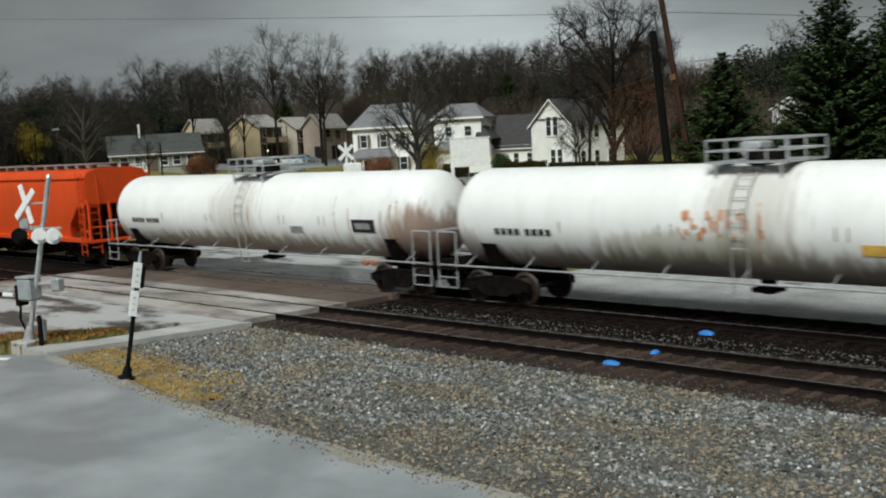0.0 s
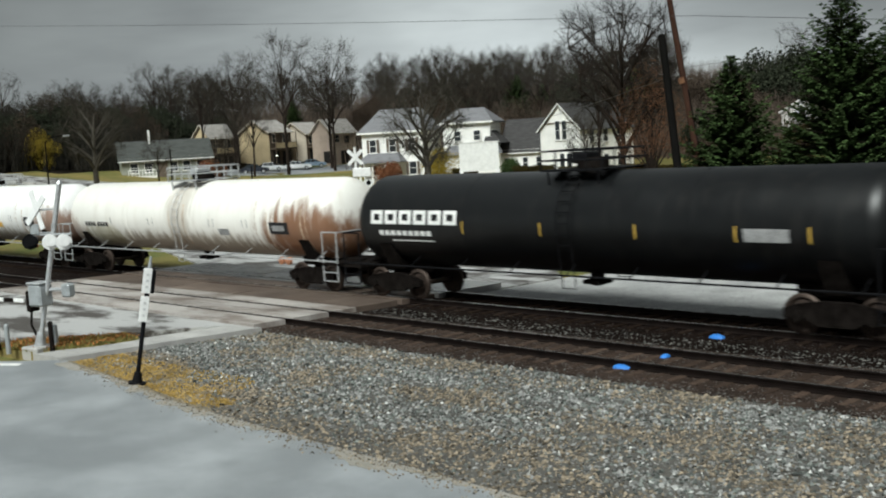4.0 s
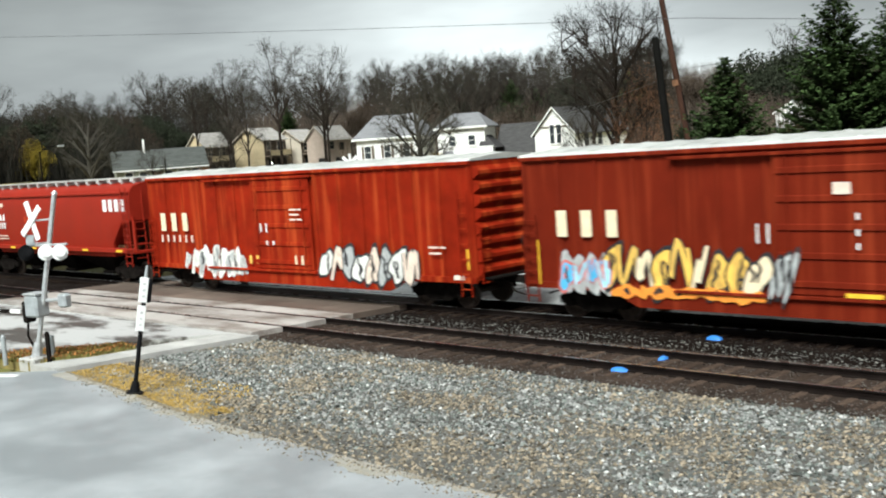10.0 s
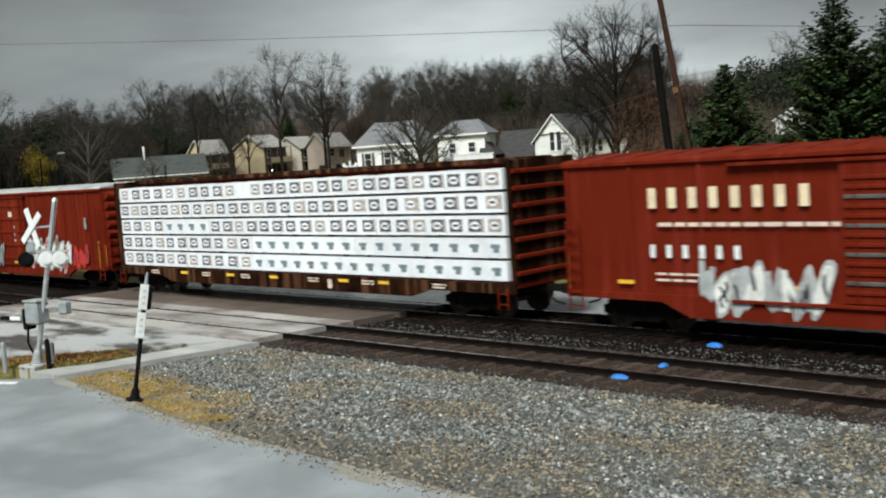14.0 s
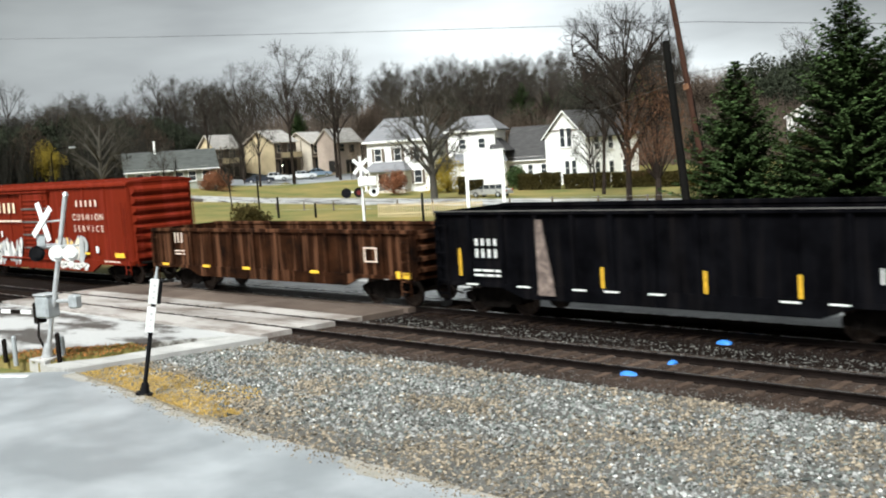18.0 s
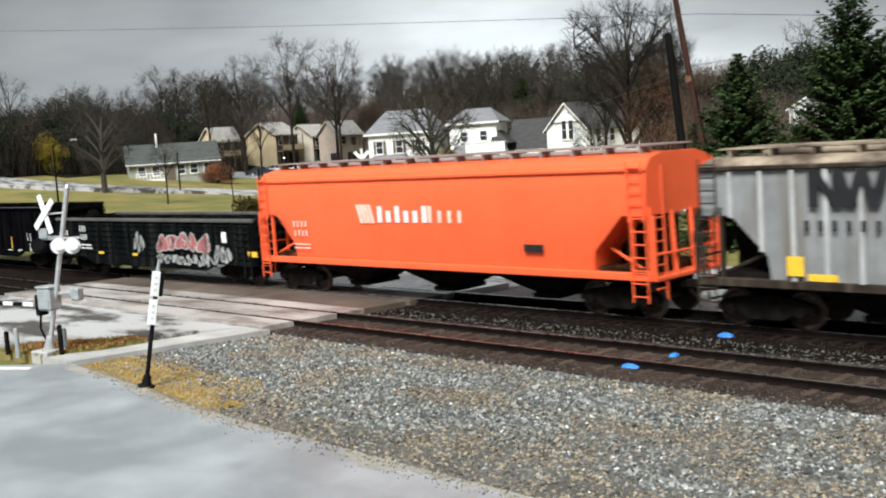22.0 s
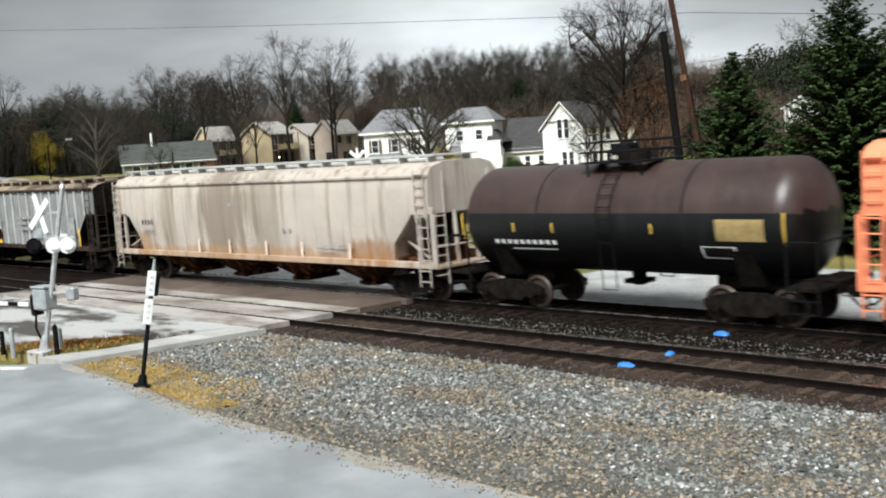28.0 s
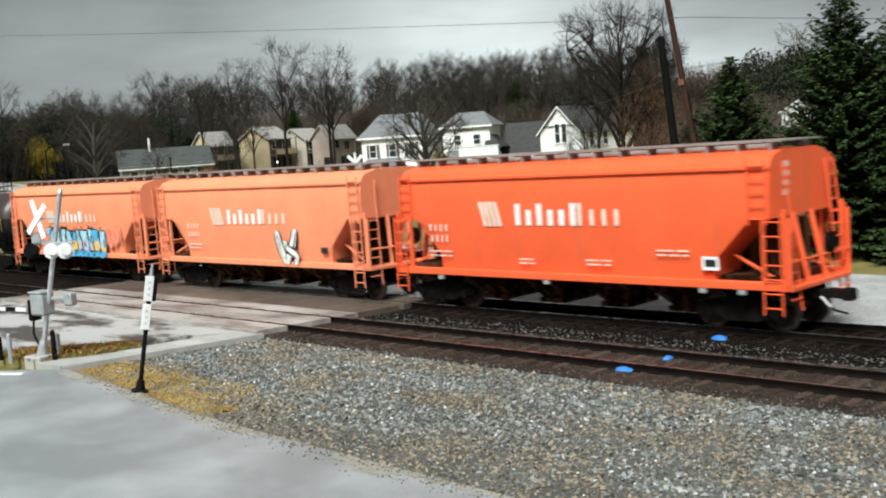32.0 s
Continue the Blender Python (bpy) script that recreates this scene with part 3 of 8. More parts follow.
def truck_meshes():
    if SHARED:
        return
    g = Geo()
    for s in (-1, 1):
        y = 0.99 * s
        top = [(-1.25, 0.62), (-0.95, 0.72), (-0.35, 0.82), (0.35, 0.82), (0.95, 0.72), (1.25, 0.62)]
        low = [(1.25, 0.42), (0.75, 0.40), (0.42, 0.24), (-0.42, 0.24), (-0.75, 0.40), (-1.25, 0.42)]
        ring = top + low
        g.loft([[(x, y - 0.07, z) for x, z in ring], [(x, y + 0.07, z) for x, z in ring]])
        for x in (-0.89, 0.89):
            g.tube((x, y - 0.13 * s, 0.46), (x, y + 0.16 * s, 0.46), 0.13, n=10)
        for x in (-0.16, 0.0, 0.16):
            g.tube((x, y + 0.02 * s, 0.3), (x, y + 0.02 * s, 0.66), 0.075, n=8)
    g.box(-0.2, 0.2, -1.0, 1.0, 0.5, 0.78, 0.03)
    g.box(-1.0, 1.0, -0.12, 0.12, 0.62, 0.74)
    SHARED["truck"] = g.mesh("truck")
    SHARED["truck"].materials.append(steel_dark)
    g = Geo()
    for s in (-1, 1):
        prof = [(0.30, 0.0), (0.46, -0.02), (0.49, 0.08), (0.46, 0.11), (0.40, 0.12), (0.34, 0.06), (0.14, 0.10), (0.12, 0.14), (0.0, 0.14)]
        prof = [(0.0, -0.03)] + prof
        rings = []
        for r, d in prof:
            rings.append([(max(r, 0.001) * math.cos(a), s * (0.70 + d), max(r, 0.001) * math.sin(a)) for a in [2 * math.pi * i / 20 for i in range(20)]])
        g.loft(rings)
    g.tube((0, -0.98, 0), (0, 0.98, 0), 0.075, n=10)
    SHARED["wheelset"] = g.mesh("wheelset", True)
    SHARED["wheelset"].materials.append(wheel_steel)
    g = Geo()
    g.box(0, 0.62, -0.1, 0.1, 0.74, 0.95, 0.02)
    g.box(0.55, 0.84, -0.16, 0.14, 0.70, 0.99, 0.04)
    g.path([(0.2, -0.25, 0.72), (0.45, -0.3, 0.5), (0.75, -0.22, 0.42)], 0.03)
    SHARED["coupler"] = g.mesh("coupler")
    SHARED["coupler"].materials.append(steel_dark)
    g = Geo()
    g.tube((0, 0, 0), (0.05, 0, 0), 0.27, n=18)
    SHARED["brake_wheel"] = g.mesh("brake_wheel")
    SHARED["brake_wheel"].materials.append(steel_dark)


WHEELS = []             # (wheelset, its car's middle along the train)


def running_gear(car, half, inset=2.0, sill=True):
    """Two trucks with their turning wheelsets, couplers and the centre sill."""
    truck_meshes()
    for s in (-1, 1):
        t = part("truck", SHARED["truck"], steel_dark, car)
        t.location = (s * (half - inset), 0, 0)
        for x in (-0.89, 0.89):
            w = part("wheelset", SHARED["wheelset"], wheel_steel, t)
            w.location = (x, 0, 0.46)
            WHEELS.append((w, t.location.x + x, car))
        c = part("coupler", SHARED["coupler"], steel_dark, car)
        c.matrix_basis = pose(s * (half - 0.05), 0, 0, 0, 0, 0 if s > 0 else 180)
    if sill:
        part("centre_sill", Geo().box(-half + 0.05, half - 0.05, -0.3, 0.3, 0.78, 1.08), steel_dark, car)


def ladder(g, x0, x1, y, z0, z1, rungs, r=0.022):
    for x in (x0, x1):
        g.tube((x, y, z0), (x, y, z1), r, n=6)
    for i in range(rungs):
        z = z0 + (z1 - z0) * (i + 0.5) / rungs
        g.tube((x0, y, z), (x1, y, z), r * 0.9, n=6)


def marks(car, x0, z0, h, letters, w, gap, material, name="stencil_mark", y=-W - 0.012, fill=0.46):
    """A row of plain upright bars of the height, pitch and colour of painted characters."""
    for i in range(letters):
        x = x0 + i * (w + gap) + w * (1 - fill) / 2
        part(name, Geo().box(x, x + w * fill, y, y + 0.004, z0, z0 + h), material, car)


def emblem_row(car, x0, z0, h, w, gap, pattern, material, y=-W - 0.012, fill=0.6, name="painted_bar"):
    """A painted company emblem as plain bars in a row: T a tall bar, s a short one, a blank a gap."""
    for i, ch in enumerate(pattern):
        if ch != " ":
            x, t = x0 + i * (w + gap) + w * (1 - fill) / 2, h * (1.0 if ch == "T" else 0.72)
            part(name, Geo().box(x, x + w * fill, y, y + 0.004, z0, z0 + t, 0.0), material, car)


def bars(car, x0, z0, widths, h, step, material, y=-W - 0.012, name="stencil_bar"):
    """Lines of small print as plain bars, one under the other."""
    for i, w in enumerate(widths):
        z = z0 - i * step
        x = x0
        while x < x0 + w - 0.05:
            e = min(x + 0.26 + 0.09 * ((i * 7 + int(x * 10)) % 3), x0 + w)
            part(name, Geo().box(x, e, y, y + 0.004, z, z + h), material, car)
            x = e + 0.06


def tapes(car, xs, z, material=None, w=0.42, h=0.1, y=-W - 0.014):
    for x in xs:
        part("reflector_tape", Geo().box(x, x + w, y, y + 0.005, z, z + h), material or yellow_tape, car, "yellow reflective strip")


def ribbon(pts, w, y, taper=0.35):
    """A flat smooth stroke through points (x, z)."""
    p = [pts[0]] + list(pts) + [pts[-1]]
    line = []
    for i in range(1, len(p) - 2):
        for k in range(5):
            u = k / 5
            line.append(tuple(0.5 * (2 * p[i][c] + (p[i + 1][c] - p[i - 1][c]) * u + (2 * p[i - 1][c] - 5 * p[i][c] + 4 * p[i + 1][c] - p[i + 2][c]) * u * u + (3 * p[i][c] - p[i - 1][c] - 3 * p[i + 1][c] + p[i + 2][c]) * u ** 3) for c in (0, 1)))
    line.append(pts[-1])
    g, n = Geo(), len(line)
    for i in range(n):
        a, b = line[max(0, i - 1)], line[min(n - 1, i + 1)]
        dx, dz = b[0] - a[0], b[1] - a[1]
        ln = math.hypot(dx, dz) or 1
        hw = 0.5 * w * (1 - taper * abs(2 * i / (n - 1) - 1) ** 2)
        g.v += [(line[i][0] - dz / ln * hw, y - i * 0.00002, line[i][1] + dx / ln * hw), (line[i][0] + dz / ln * hw, y - i * 0.00002, line[i][1] - dx / ln * hw)]
        if i:
            k = len(g.v)
            g.f.append((k - 4, k - 3, k - 1, k - 2))
    return g


def graffiti(car, x0, x1, z0, z1, letters, fills, outline, seed, y=-W - 0.016, back=None):
    """Looping sprayed strokes with contrasting outlines, side by side and overlapping."""
    r2 = random.Random(seed)
    letters = int(letters * 1.35 + 0.5)
    step, tall = (x1 - x0) / letters, z1 - z0
    if back:
        for i in range(letters):
            cx, cz = x0 + (i + 0.5) * step, (z0 + z1) / 2 + r2.uniform(-0.12, 0.12)
            yy = y + 0.008 - i * 0.0003
            part("graffiti_cloud", Geo().poly([(cx + step * 0.75 * math.cos(a) * r2.uniform(0.7, 1.1), yy, cz + tall * 0.6 * math.sin(a) * r2.uniform(0.75, 1.1)) for a in [2 * math.pi * j / 12 for j in range(12)]]), back, car)
    for i in range(letters):
        n, up = r2.choice((4, 5, 6)), r2.randrange(2)
        loop = [((k + 0.5) / n + r2.uniform(-0.32, 0.32), r2.uniform(0.62, 1.0) if (k + up) % 2 else r2.uniform(0.0, 0.4)) for k in range(n)]
        yy = y - i * 0.0022
        if r2.random() < 0.62:
            # a filled bubble with an uneven outline and a few inner strokes
            cx, cz = x0 + step * (i + 0.5), (z0 + z1) / 2 + r2.uniform(-0.1, 0.1) * tall
            rx, rz, ph, lobes = step * r2.uniform(0.5, 0.68), tall * r2.uniform(0.36, 0.5), r2.uniform(0, 6.28), r2.choice((2, 3, 3))
            ring = []
            for k in range(20):
                a = 2 * math.pi * k / 20
                q = 1 + 0.2 * math.sin(lobes * a + ph) + 0.08 * math.sin(5 * a + 2 * ph)
                ring.append((rx * q * math.cos(a) + 0.25 * rz * q * math.sin(a), rz * q * math.sin(a)))
            o = part("graffiti_shape", Geo().poly([(cx + 1.1 * u, yy, cz + 1.1 * v) for u, v in ring]), outline, car)
            part("graffiti_fill", Geo().poly([(cx + 0.9 * u, yy - 0.0006, cz + 0.9 * v) for u, v in ring]), fills[i % len(fills)], o)
            for k in range(2):
                u, v = r2.uniform(-0.4, 0.4) * rx, r2.uniform(-0.3, 0.3) * rz
                pts = [(cx + u + rx * r2.uniform(-0.25, 0.25), cz + v + rz * w) for w in (-0.45, -0.1, 0.2, 0.5)]
                part("graffiti_line", ribbon(pts, 0.05 + 0.06 * step, yy - 0.0011 - 0.0003 * k), spray_black if r2.random() < 0.6 else outline, o)
            continue
        lean, grow = r2.uniform(-0.15, 0.3), r2.uniform(0.85, 1.1)
        base = z0 + r2.uniform(-0.03, 0.08) * tall
        pts = [(x0 + step * (i - 0.08 + 1.12 * u + lean * v * 0.6 + r2.uniform(-0.08, 0.08)), base + tall * grow * min(1.0, max(0.03, v + r2.uniform(-0.07, 0.07)))) for u, v in loop]
        wd = min(0.27 * step, 0.24 * tall) * r2.uniform(0.8, 1.15) + 0.03
        o = part("graffiti_stroke", ribbon(pts, wd * 1.3 + 0.035, yy), outline, car)
        part("graffiti_fill", ribbon(pts, wd * 0.85, yy - 0.0011), fills[i % len(fills)], o)


def hopper_section(zmin, narrow=1.0, curved=True):
    """Half outlines of a covered hopper's body, closed over both sides."""
    if curved:
        right = [(1.43, 1.15), (1.50, 1.7), (1.565, 2.3), (1.58, 2.9), (1.575, 3.45), (1.54, 3.86), (1.46, 4.04), (1.32, 4.19), (0.8, 4.32)]
    else:
        right = [(1.50, 1.15), (1.50, 1.7), (1.50, 2.3), (1.50, 2.9), (1.50, 3.5), (1.50, 3.80), (1.46, 3.9), (1.25, 4.03), (0.8, 4.12)]
    pts = [(y * narrow, max(z, zmin)) for y, z in right]
    return [(-y, z) for y, z in pts] + [(y, z) for y, z in reversed(pts)]


def covered_hopper(label, left, right, body, roof, bays=4, curved=True, sill_z=1.08, frame_mat=None, band=True, hatch=None, deep=2.75, web=None, inset=0.18):
    car, h = freight("covered_hopper", label, "freight car", left, right)
    frame_mat = frame_mat or body
    stations = [(-h + inset, deep), (-h + 0.98, deep), (-h + 1.9, deep - 0.95), (-h + 1.98, 1.2)]
    stations += [(-x, z) for x, z in reversed(stations)]
    g = Geo()
    g.loft([[(x, y, z) for y, z in hopper_section(zm, 1.0, curved)] for x, zm in stations])
    shell = part("hopper_body", g, body, car, smooth=True)
    if not curved:
        shell.data.materials.append(roof)
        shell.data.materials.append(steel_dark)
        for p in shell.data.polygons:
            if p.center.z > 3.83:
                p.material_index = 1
            # ribbed cars: the dark of the end openings is put into these faces
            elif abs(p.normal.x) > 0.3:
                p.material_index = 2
    if not curved:
        for s in (-1, 1):
            n = 19
            for i in range(n):
                x = -h + 1.0 + (2 * h - 2.0) * i / (n - 1)
                z0 = 1.15 if h - abs(x) > 1.97 else deep - 0.95 * max(0, min(1, (h - abs(x) - 0.95) / 0.95))
                part("side_post", Geo().box(x - 0.05, x + 0.05, min(s * 1.5, s * 1.585), max(s * 1.5, s * 1.585), z0, 3.82, 0.015), hopper_rib, car)
    for s in (-1, 1):
        y0, y1 = sorted((s * 1.38, s * 1.60))
        part("side_sill", Geo().box(-h + 0.1, h - 0.1, y0, y1, sill_z, sill_z + 0.2, 0.02), frame_mat, car)
        if band:
            y0, y1 = sorted((s * 1.52, s * 1.615))
            part("top_chord", Geo().box(-h + inset, h - inset, y0, y1, (3.86 if curved else 3.8), (3.98 if curved else 3.92), 0.03), frame_mat, car)
        # end posts, slope braces and ladders
        for e in (-1, 1):
            g = Geo()
            for x in (0.16, 0.7):
                g.box(e * (h - x) - 0.045, e * (h - x) + 0.045, s * 1.46 - 0.05, s * 1.46 + 0.05, sill_z, deep + 0.2, 0.01)
            part("end_post", g, frame_mat, car)
            g = Geo()
            ladder(g, e * (h - 0.62), e * (h - 0.16), s * 1.66, sill_z - 0.55, deep + 0.1, 7)
            ladder(g, e * (h - inset - 0.5), e * (h - inset - 0.06), s * 1.66, deep - 0.15, 4.12, 5)
            part("ladder", g, frame_mat, car)
    for e in (-1, 1):
        g = Geo()
        x0, x1 = sorted((e * (h - 1.0), e * (h + 0.02)))
        g.box(x0, x1, -1.5, 1.5, sill_z - 0.02, sill_z + 0.1, 0.02)
        part("end_platform", g, frame_mat, car)
        g = Geo()
        g.tube((e * (h - 0.03), -1.5, 1.75), (e * (h - 0.03), 1.5, 1.75), 0.028, n=6)
        for y in (-1.5, 1.5):
            g.box(e * (h - 0.03) - 0.04, e * (h - 0.03) + 0.04, y - 0.04, y + 0.04, sill_z, deep, 0.01)
        for y in (-0.45, 0.45):
            g.tube((e * (h - 0.1), y, sill_z), (e * (h - inset - 0.02), y, deep + 0.05), 0.07, n=6)
        for y in (-1.02, 1.02, 1.48):
            g.tube((e * (h - 0.01), y, sill_z - 0.5), (e * (h - inset + 0.1), y, 4.0), 0.025, n=5)
        for i in range(10):
            x, z = e * (h - 0.02 - 0.09 * (inset - 0.1) * i), sill_z + 0.3 * i - 0.2
            if z < deep:
                g.tube((x, -1.5, z), (x, -1.02, z), 0.02, n=5)
            g.tube((x, 1.02, z), (x, 1.48, z), 0.02, n=5)
        part("end_railing", g, frame_mat, car)
        bw = part("brake_wheel", SHARED.get("brake_wheel") or (truck_meshes() or SHARED["brake_wheel"]), frame_mat, car)
        bw.location = (e * (h - 0.05), 0.55, 2.0)
        # plate added as a dark backdrop, to shade the opening under the slope
        x0, x1 = sorted((e * (h - 1.95), e * (h - 0.45)))
        part("bolster_web", Geo().box(x0, x1, -0.32, 0.32, 1.1, deep - 0.1, 0.02).box(x0, x1, -1.3, 1.3, sill_z + 0.02, sill_z + 0.3), web or gon_rust, car, "added dark plate that stands for the shade under the sloped end")
        for y in (-1.3, 1.3):
            part("end_brace", Geo().tube((e * (h - 0.2), y, sill_z + 0.1), (e * (h - 1.7), y * 0.8, deep - 0.9), 0.04, n=6), frame_mat, car)
    # roof walkway on brackets, hatch covers
    top = 4.32 if curved else 4.12
    g = Geo()
    for y in (-0.78, 0.78):
        g.box(-h + 0.55, h - 0.55, y - 0.22, y + 0.22, top + 0.16, top + 0.2)
    for i in range(15):
        x = -h + 0.7 + (2 * h - 1.4) * i / 14
        for y in (-0.78, 0.78):
            g.box(x - 0.03, x + 0.03, y - 0.2, y + 0.2, top - 0.06, top + 0.17)
    for e in (-1, 1):
        x0, x1 = sorted((e * (h - 0.4), e * (h - 0.9)))
        g.box(x0, x1, -1.0, 1.0, top + 0.16, top + 0.2)
    part("roof_walkway", g, roof, car, "grey grating walkway along the roof")
    part("hatch_cover", Geo().box(-h + 1.2, h - 1.2, -0.3, 0.3, top - 0.02, top + 0.11, 0.04), hatch or roof, car)
    # discharge bays
    for i in range(bays):
        c = (i - (bays - 1) / 2) * (2 * h - 4.6) / bays
        w = (2 * h - 5.0) / bays / 2
        g = Geo()
        g.loft([[(c - w, -1.35, 1.2), (c + w, -1.35, 1.2), (c + w, 1.35, 1.2), (c - w, 1.35, 1.2)],
                [(c - 0.35, -0.6, 0.42), (c + 0.35, -0.6, 0.42), (c + 0.35, 0.6, 0.42), (c - 0.35, 0.6, 0.42)]])
        g.box(c - 0.45, c + 0.45, -0.75, 0.75, 0.3, 0.44, 0.02)
        # bays get dark paint in place of the underside's shade
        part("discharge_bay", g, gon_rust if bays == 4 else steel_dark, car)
    running_gear(car, h, 1.55)
    return car, h


def tank_car(label, left, right, shell, under, platform, radius=1.43, axis=2.46, lower=None, walk_rail=True):
    car, h = freight("tank_car", label, "tank car", left, right)
    hh = h - 0.35
    rings = []
    n = 40
    stations = []
    for k in range(9):
        a = math.pi / 2 * k / 8
        stations.append((-hh + 0.8 * (1 - math.cos(a)), radius * math.sin(a)))
    stations = [(x, max(r, 0.02)) for x, r in stations]
    stations += [(-x, r) for x, r in reversed(stations)]
    for x, r in stations:
        rings.append([(x, r * math.cos(2 * math.pi * i / n), axis + r * math.sin(2 * math.pi * i / n)) for i in range(n)])
    tank = part("tank_shell", Geo().loft(rings), shell, car, smooth=True)
    if lower:
        tank.data.materials.append(lower)
        for p in tank.data.polygons:
            if p.center.z < axis + 0.22:
                p.material_index = 1
    for x in (-hh * 0.42, hh * 0.42):
        g = Geo()
        rr = [[(xx, (radius + 0.006) * math.cos(2 * math.pi * i / n), axis + (radius + 0.006) * math.sin(2 * math.pi * i / n)) for i in range(n)] for xx in (x - 0.03, x + 0.03)]
        part("weld_band", g.loft(rr), lower or shell, car, smooth=True)
    top = axis + radius
    g = Geo()
    g.tube((0, 0, top - 0.05), (0, 0, top + 0.28), 0.45, n=16)
    g.tube((0, 0, top + 0.26), (0, 0, top + 0.36), 0.34, 0.3, n=16)
    part("manway", g, under, car)
    g = Geo()
    for y in (-0.75, 0.75):
        g.box(-1.05, 1.05, y - 0.26, y + 0.26, top + 0.02, top + 0.07)
    for x in (-0.85, 0.85):
        g.box(x - 0.2, x + 0.2, -1.0, 1.0, top + 0.02, top + 0.07)
        for s in (-1, 1):
            g.tube((x, s * 0.95, top + 0.05), (x, s * 0.9, top - 0.4), 0.03, n=6)
    part("platform", g, platform, car)
    g = Geo()
    for y in (-1.0, 1.0):
        for z in (0.32, 0.58):
            g.tube((-1.05, y, top + z), (1.05, y, top + z), 0.025, n=6)
        for x in (-1.05, -0.52, 0.0, 0.52, 1.05):
            g.tube((x, y, top + 0.04), (x, y, top + 0.6), 0.025, n=6)
    for x in (-1.05, 1.05):
        for z in (0.32, 0.58):
            g.tube((x, -1.0, top + z), (x, 1.0, top + z), 0.025, n=6)
    part("platform_railing", g, platform, car)
    part("valve_box", Geo().box(-0.55, 0.0, -0.3, 0.35, top + 0.2, top + 0.52, 0.05), platform, car)
    for s in (-1, 1):
        g = Geo()
        pts0, pts1 = [], []
        for k in range(8):
            a = math.pi * (0.0 + k / 14) * 0.9
            pts0.append((-0.22, s * (radius + 0.09) * math.cos(a - 0.35), axis + (radius + 0.09) * math.sin(a - 0.35)))
            pts1.append((0.22, *pts0[-1][1:]))
        pts0, pts1 = [(-0.22, s * (radius - 0.15), 0.75)] + pts0, [(0.22, s * (radius - 0.15), 0.75)] + pts1
        g.path(pts0, 0.016)
        g.path(pts1, 0.016)
        for p, q in zip(pts0, pts1):
            g.tube(p, q, 0.014, n=5)
        part("ladder", g, platform, car)
        if walk_rail:
            g = Geo()
            g.path([(-h + 0.15, s * 1.42, 1.12), (h - 0.15, s * 1.42, 1.12)], 0.028)
            for i in range(9):
                x = -h + 1.2 + (2 * h - 2.4) * i / 8
                g.tube((x, s * 1.42, 1.12), (x, s * 0.95, axis - radius * 0.75), 0.02, n=5)
            part("handrail", g, platform, car)
    for e in (-1, 1):
        g = Geo()
        ring = [(math.cos(a) * (radius + 0.03), axis + math.sin(a) * (radius + 0.03)) for a in [math.pi * 1.15 + math.pi * 0.7 * i / 10 for i in range(11)]]
        base = [(0.9, 0.95), (-0.9, 0.95)]
        x = e * (h - 2.0)
        g.loft([[(x - 0.28, y, z) for y, z in ring + base], [(x + 0.28, y, z) for y, z in ring + base]])
        part("saddle", g, under, car)
        g = Geo()
        x0, x1 = sorted((e * (h - 3.2), e * (h - 0.02)))
        g.box(x0, x1, -0.45, 0.45, 0.8, 1.12, 0.02)
        x0, x1 = sorted((e * (h - 0.9), e * (h - 0.05)))
        g.box(x0, x1, -1.45, 1.45, 0.98, 1.06)
        part("stub_sill", g, under, car)
        g = Geo()
        xe = e * (h - 0.08)
        for y in (-1.42, 1.42):
            g.tube((xe, y, 0.45), (xe, y, 2.1), 0.025, n=6)
            g.tube((xe - e * 0.75, y, 0.45), (xe - e * 0.75, y, 2.1), 0.025, n=6)
            g.tube((xe, y, 2.1), (xe - e * 0.75, y, 2.1), 0.025, n=6)
            for z in (0.45, 0.75):
                g.tube((xe, y, z), (xe - e * 0.75, y, z), 0.02, n=6)
        g.tube((xe, -1.42, 2.1), (xe, 1.42, 2.1), 0.025, n=6)
        part("end_railing", g, platform, car)
    g = Geo()
    g.tube((0, 0, axis - radius + 0.1), (0, 0, axis - radius - 0.35), 0.22, 0.16, n=10)
    g.box(-0.3, 0.3, -0.3, 0.3, axis - radius - 0.3, axis - radius - 0.18)
    part("outlet_valve", g, under, car)
    running_gear(car, h, 2.0, sill=False)
    return car, h


def shell_patch(car, x0, x1, a0, a1, radius, axis, material, name="painted_panel", lift=0.012):
    """A painted panel that follows the near side of a tank."""
    g = Geo()
    m = 6
    rings = [[(x, -(radius + lift) * math.cos(a0 + (a1 - a0) * k / m), axis + (radius + lift) * math.sin(a0 + (a1 - a0) * k / m)) for k in range(m + 1)] for x in (x0, x1)]
    return part(name, g.loft(rings, caps=False, closed=False), material, car)


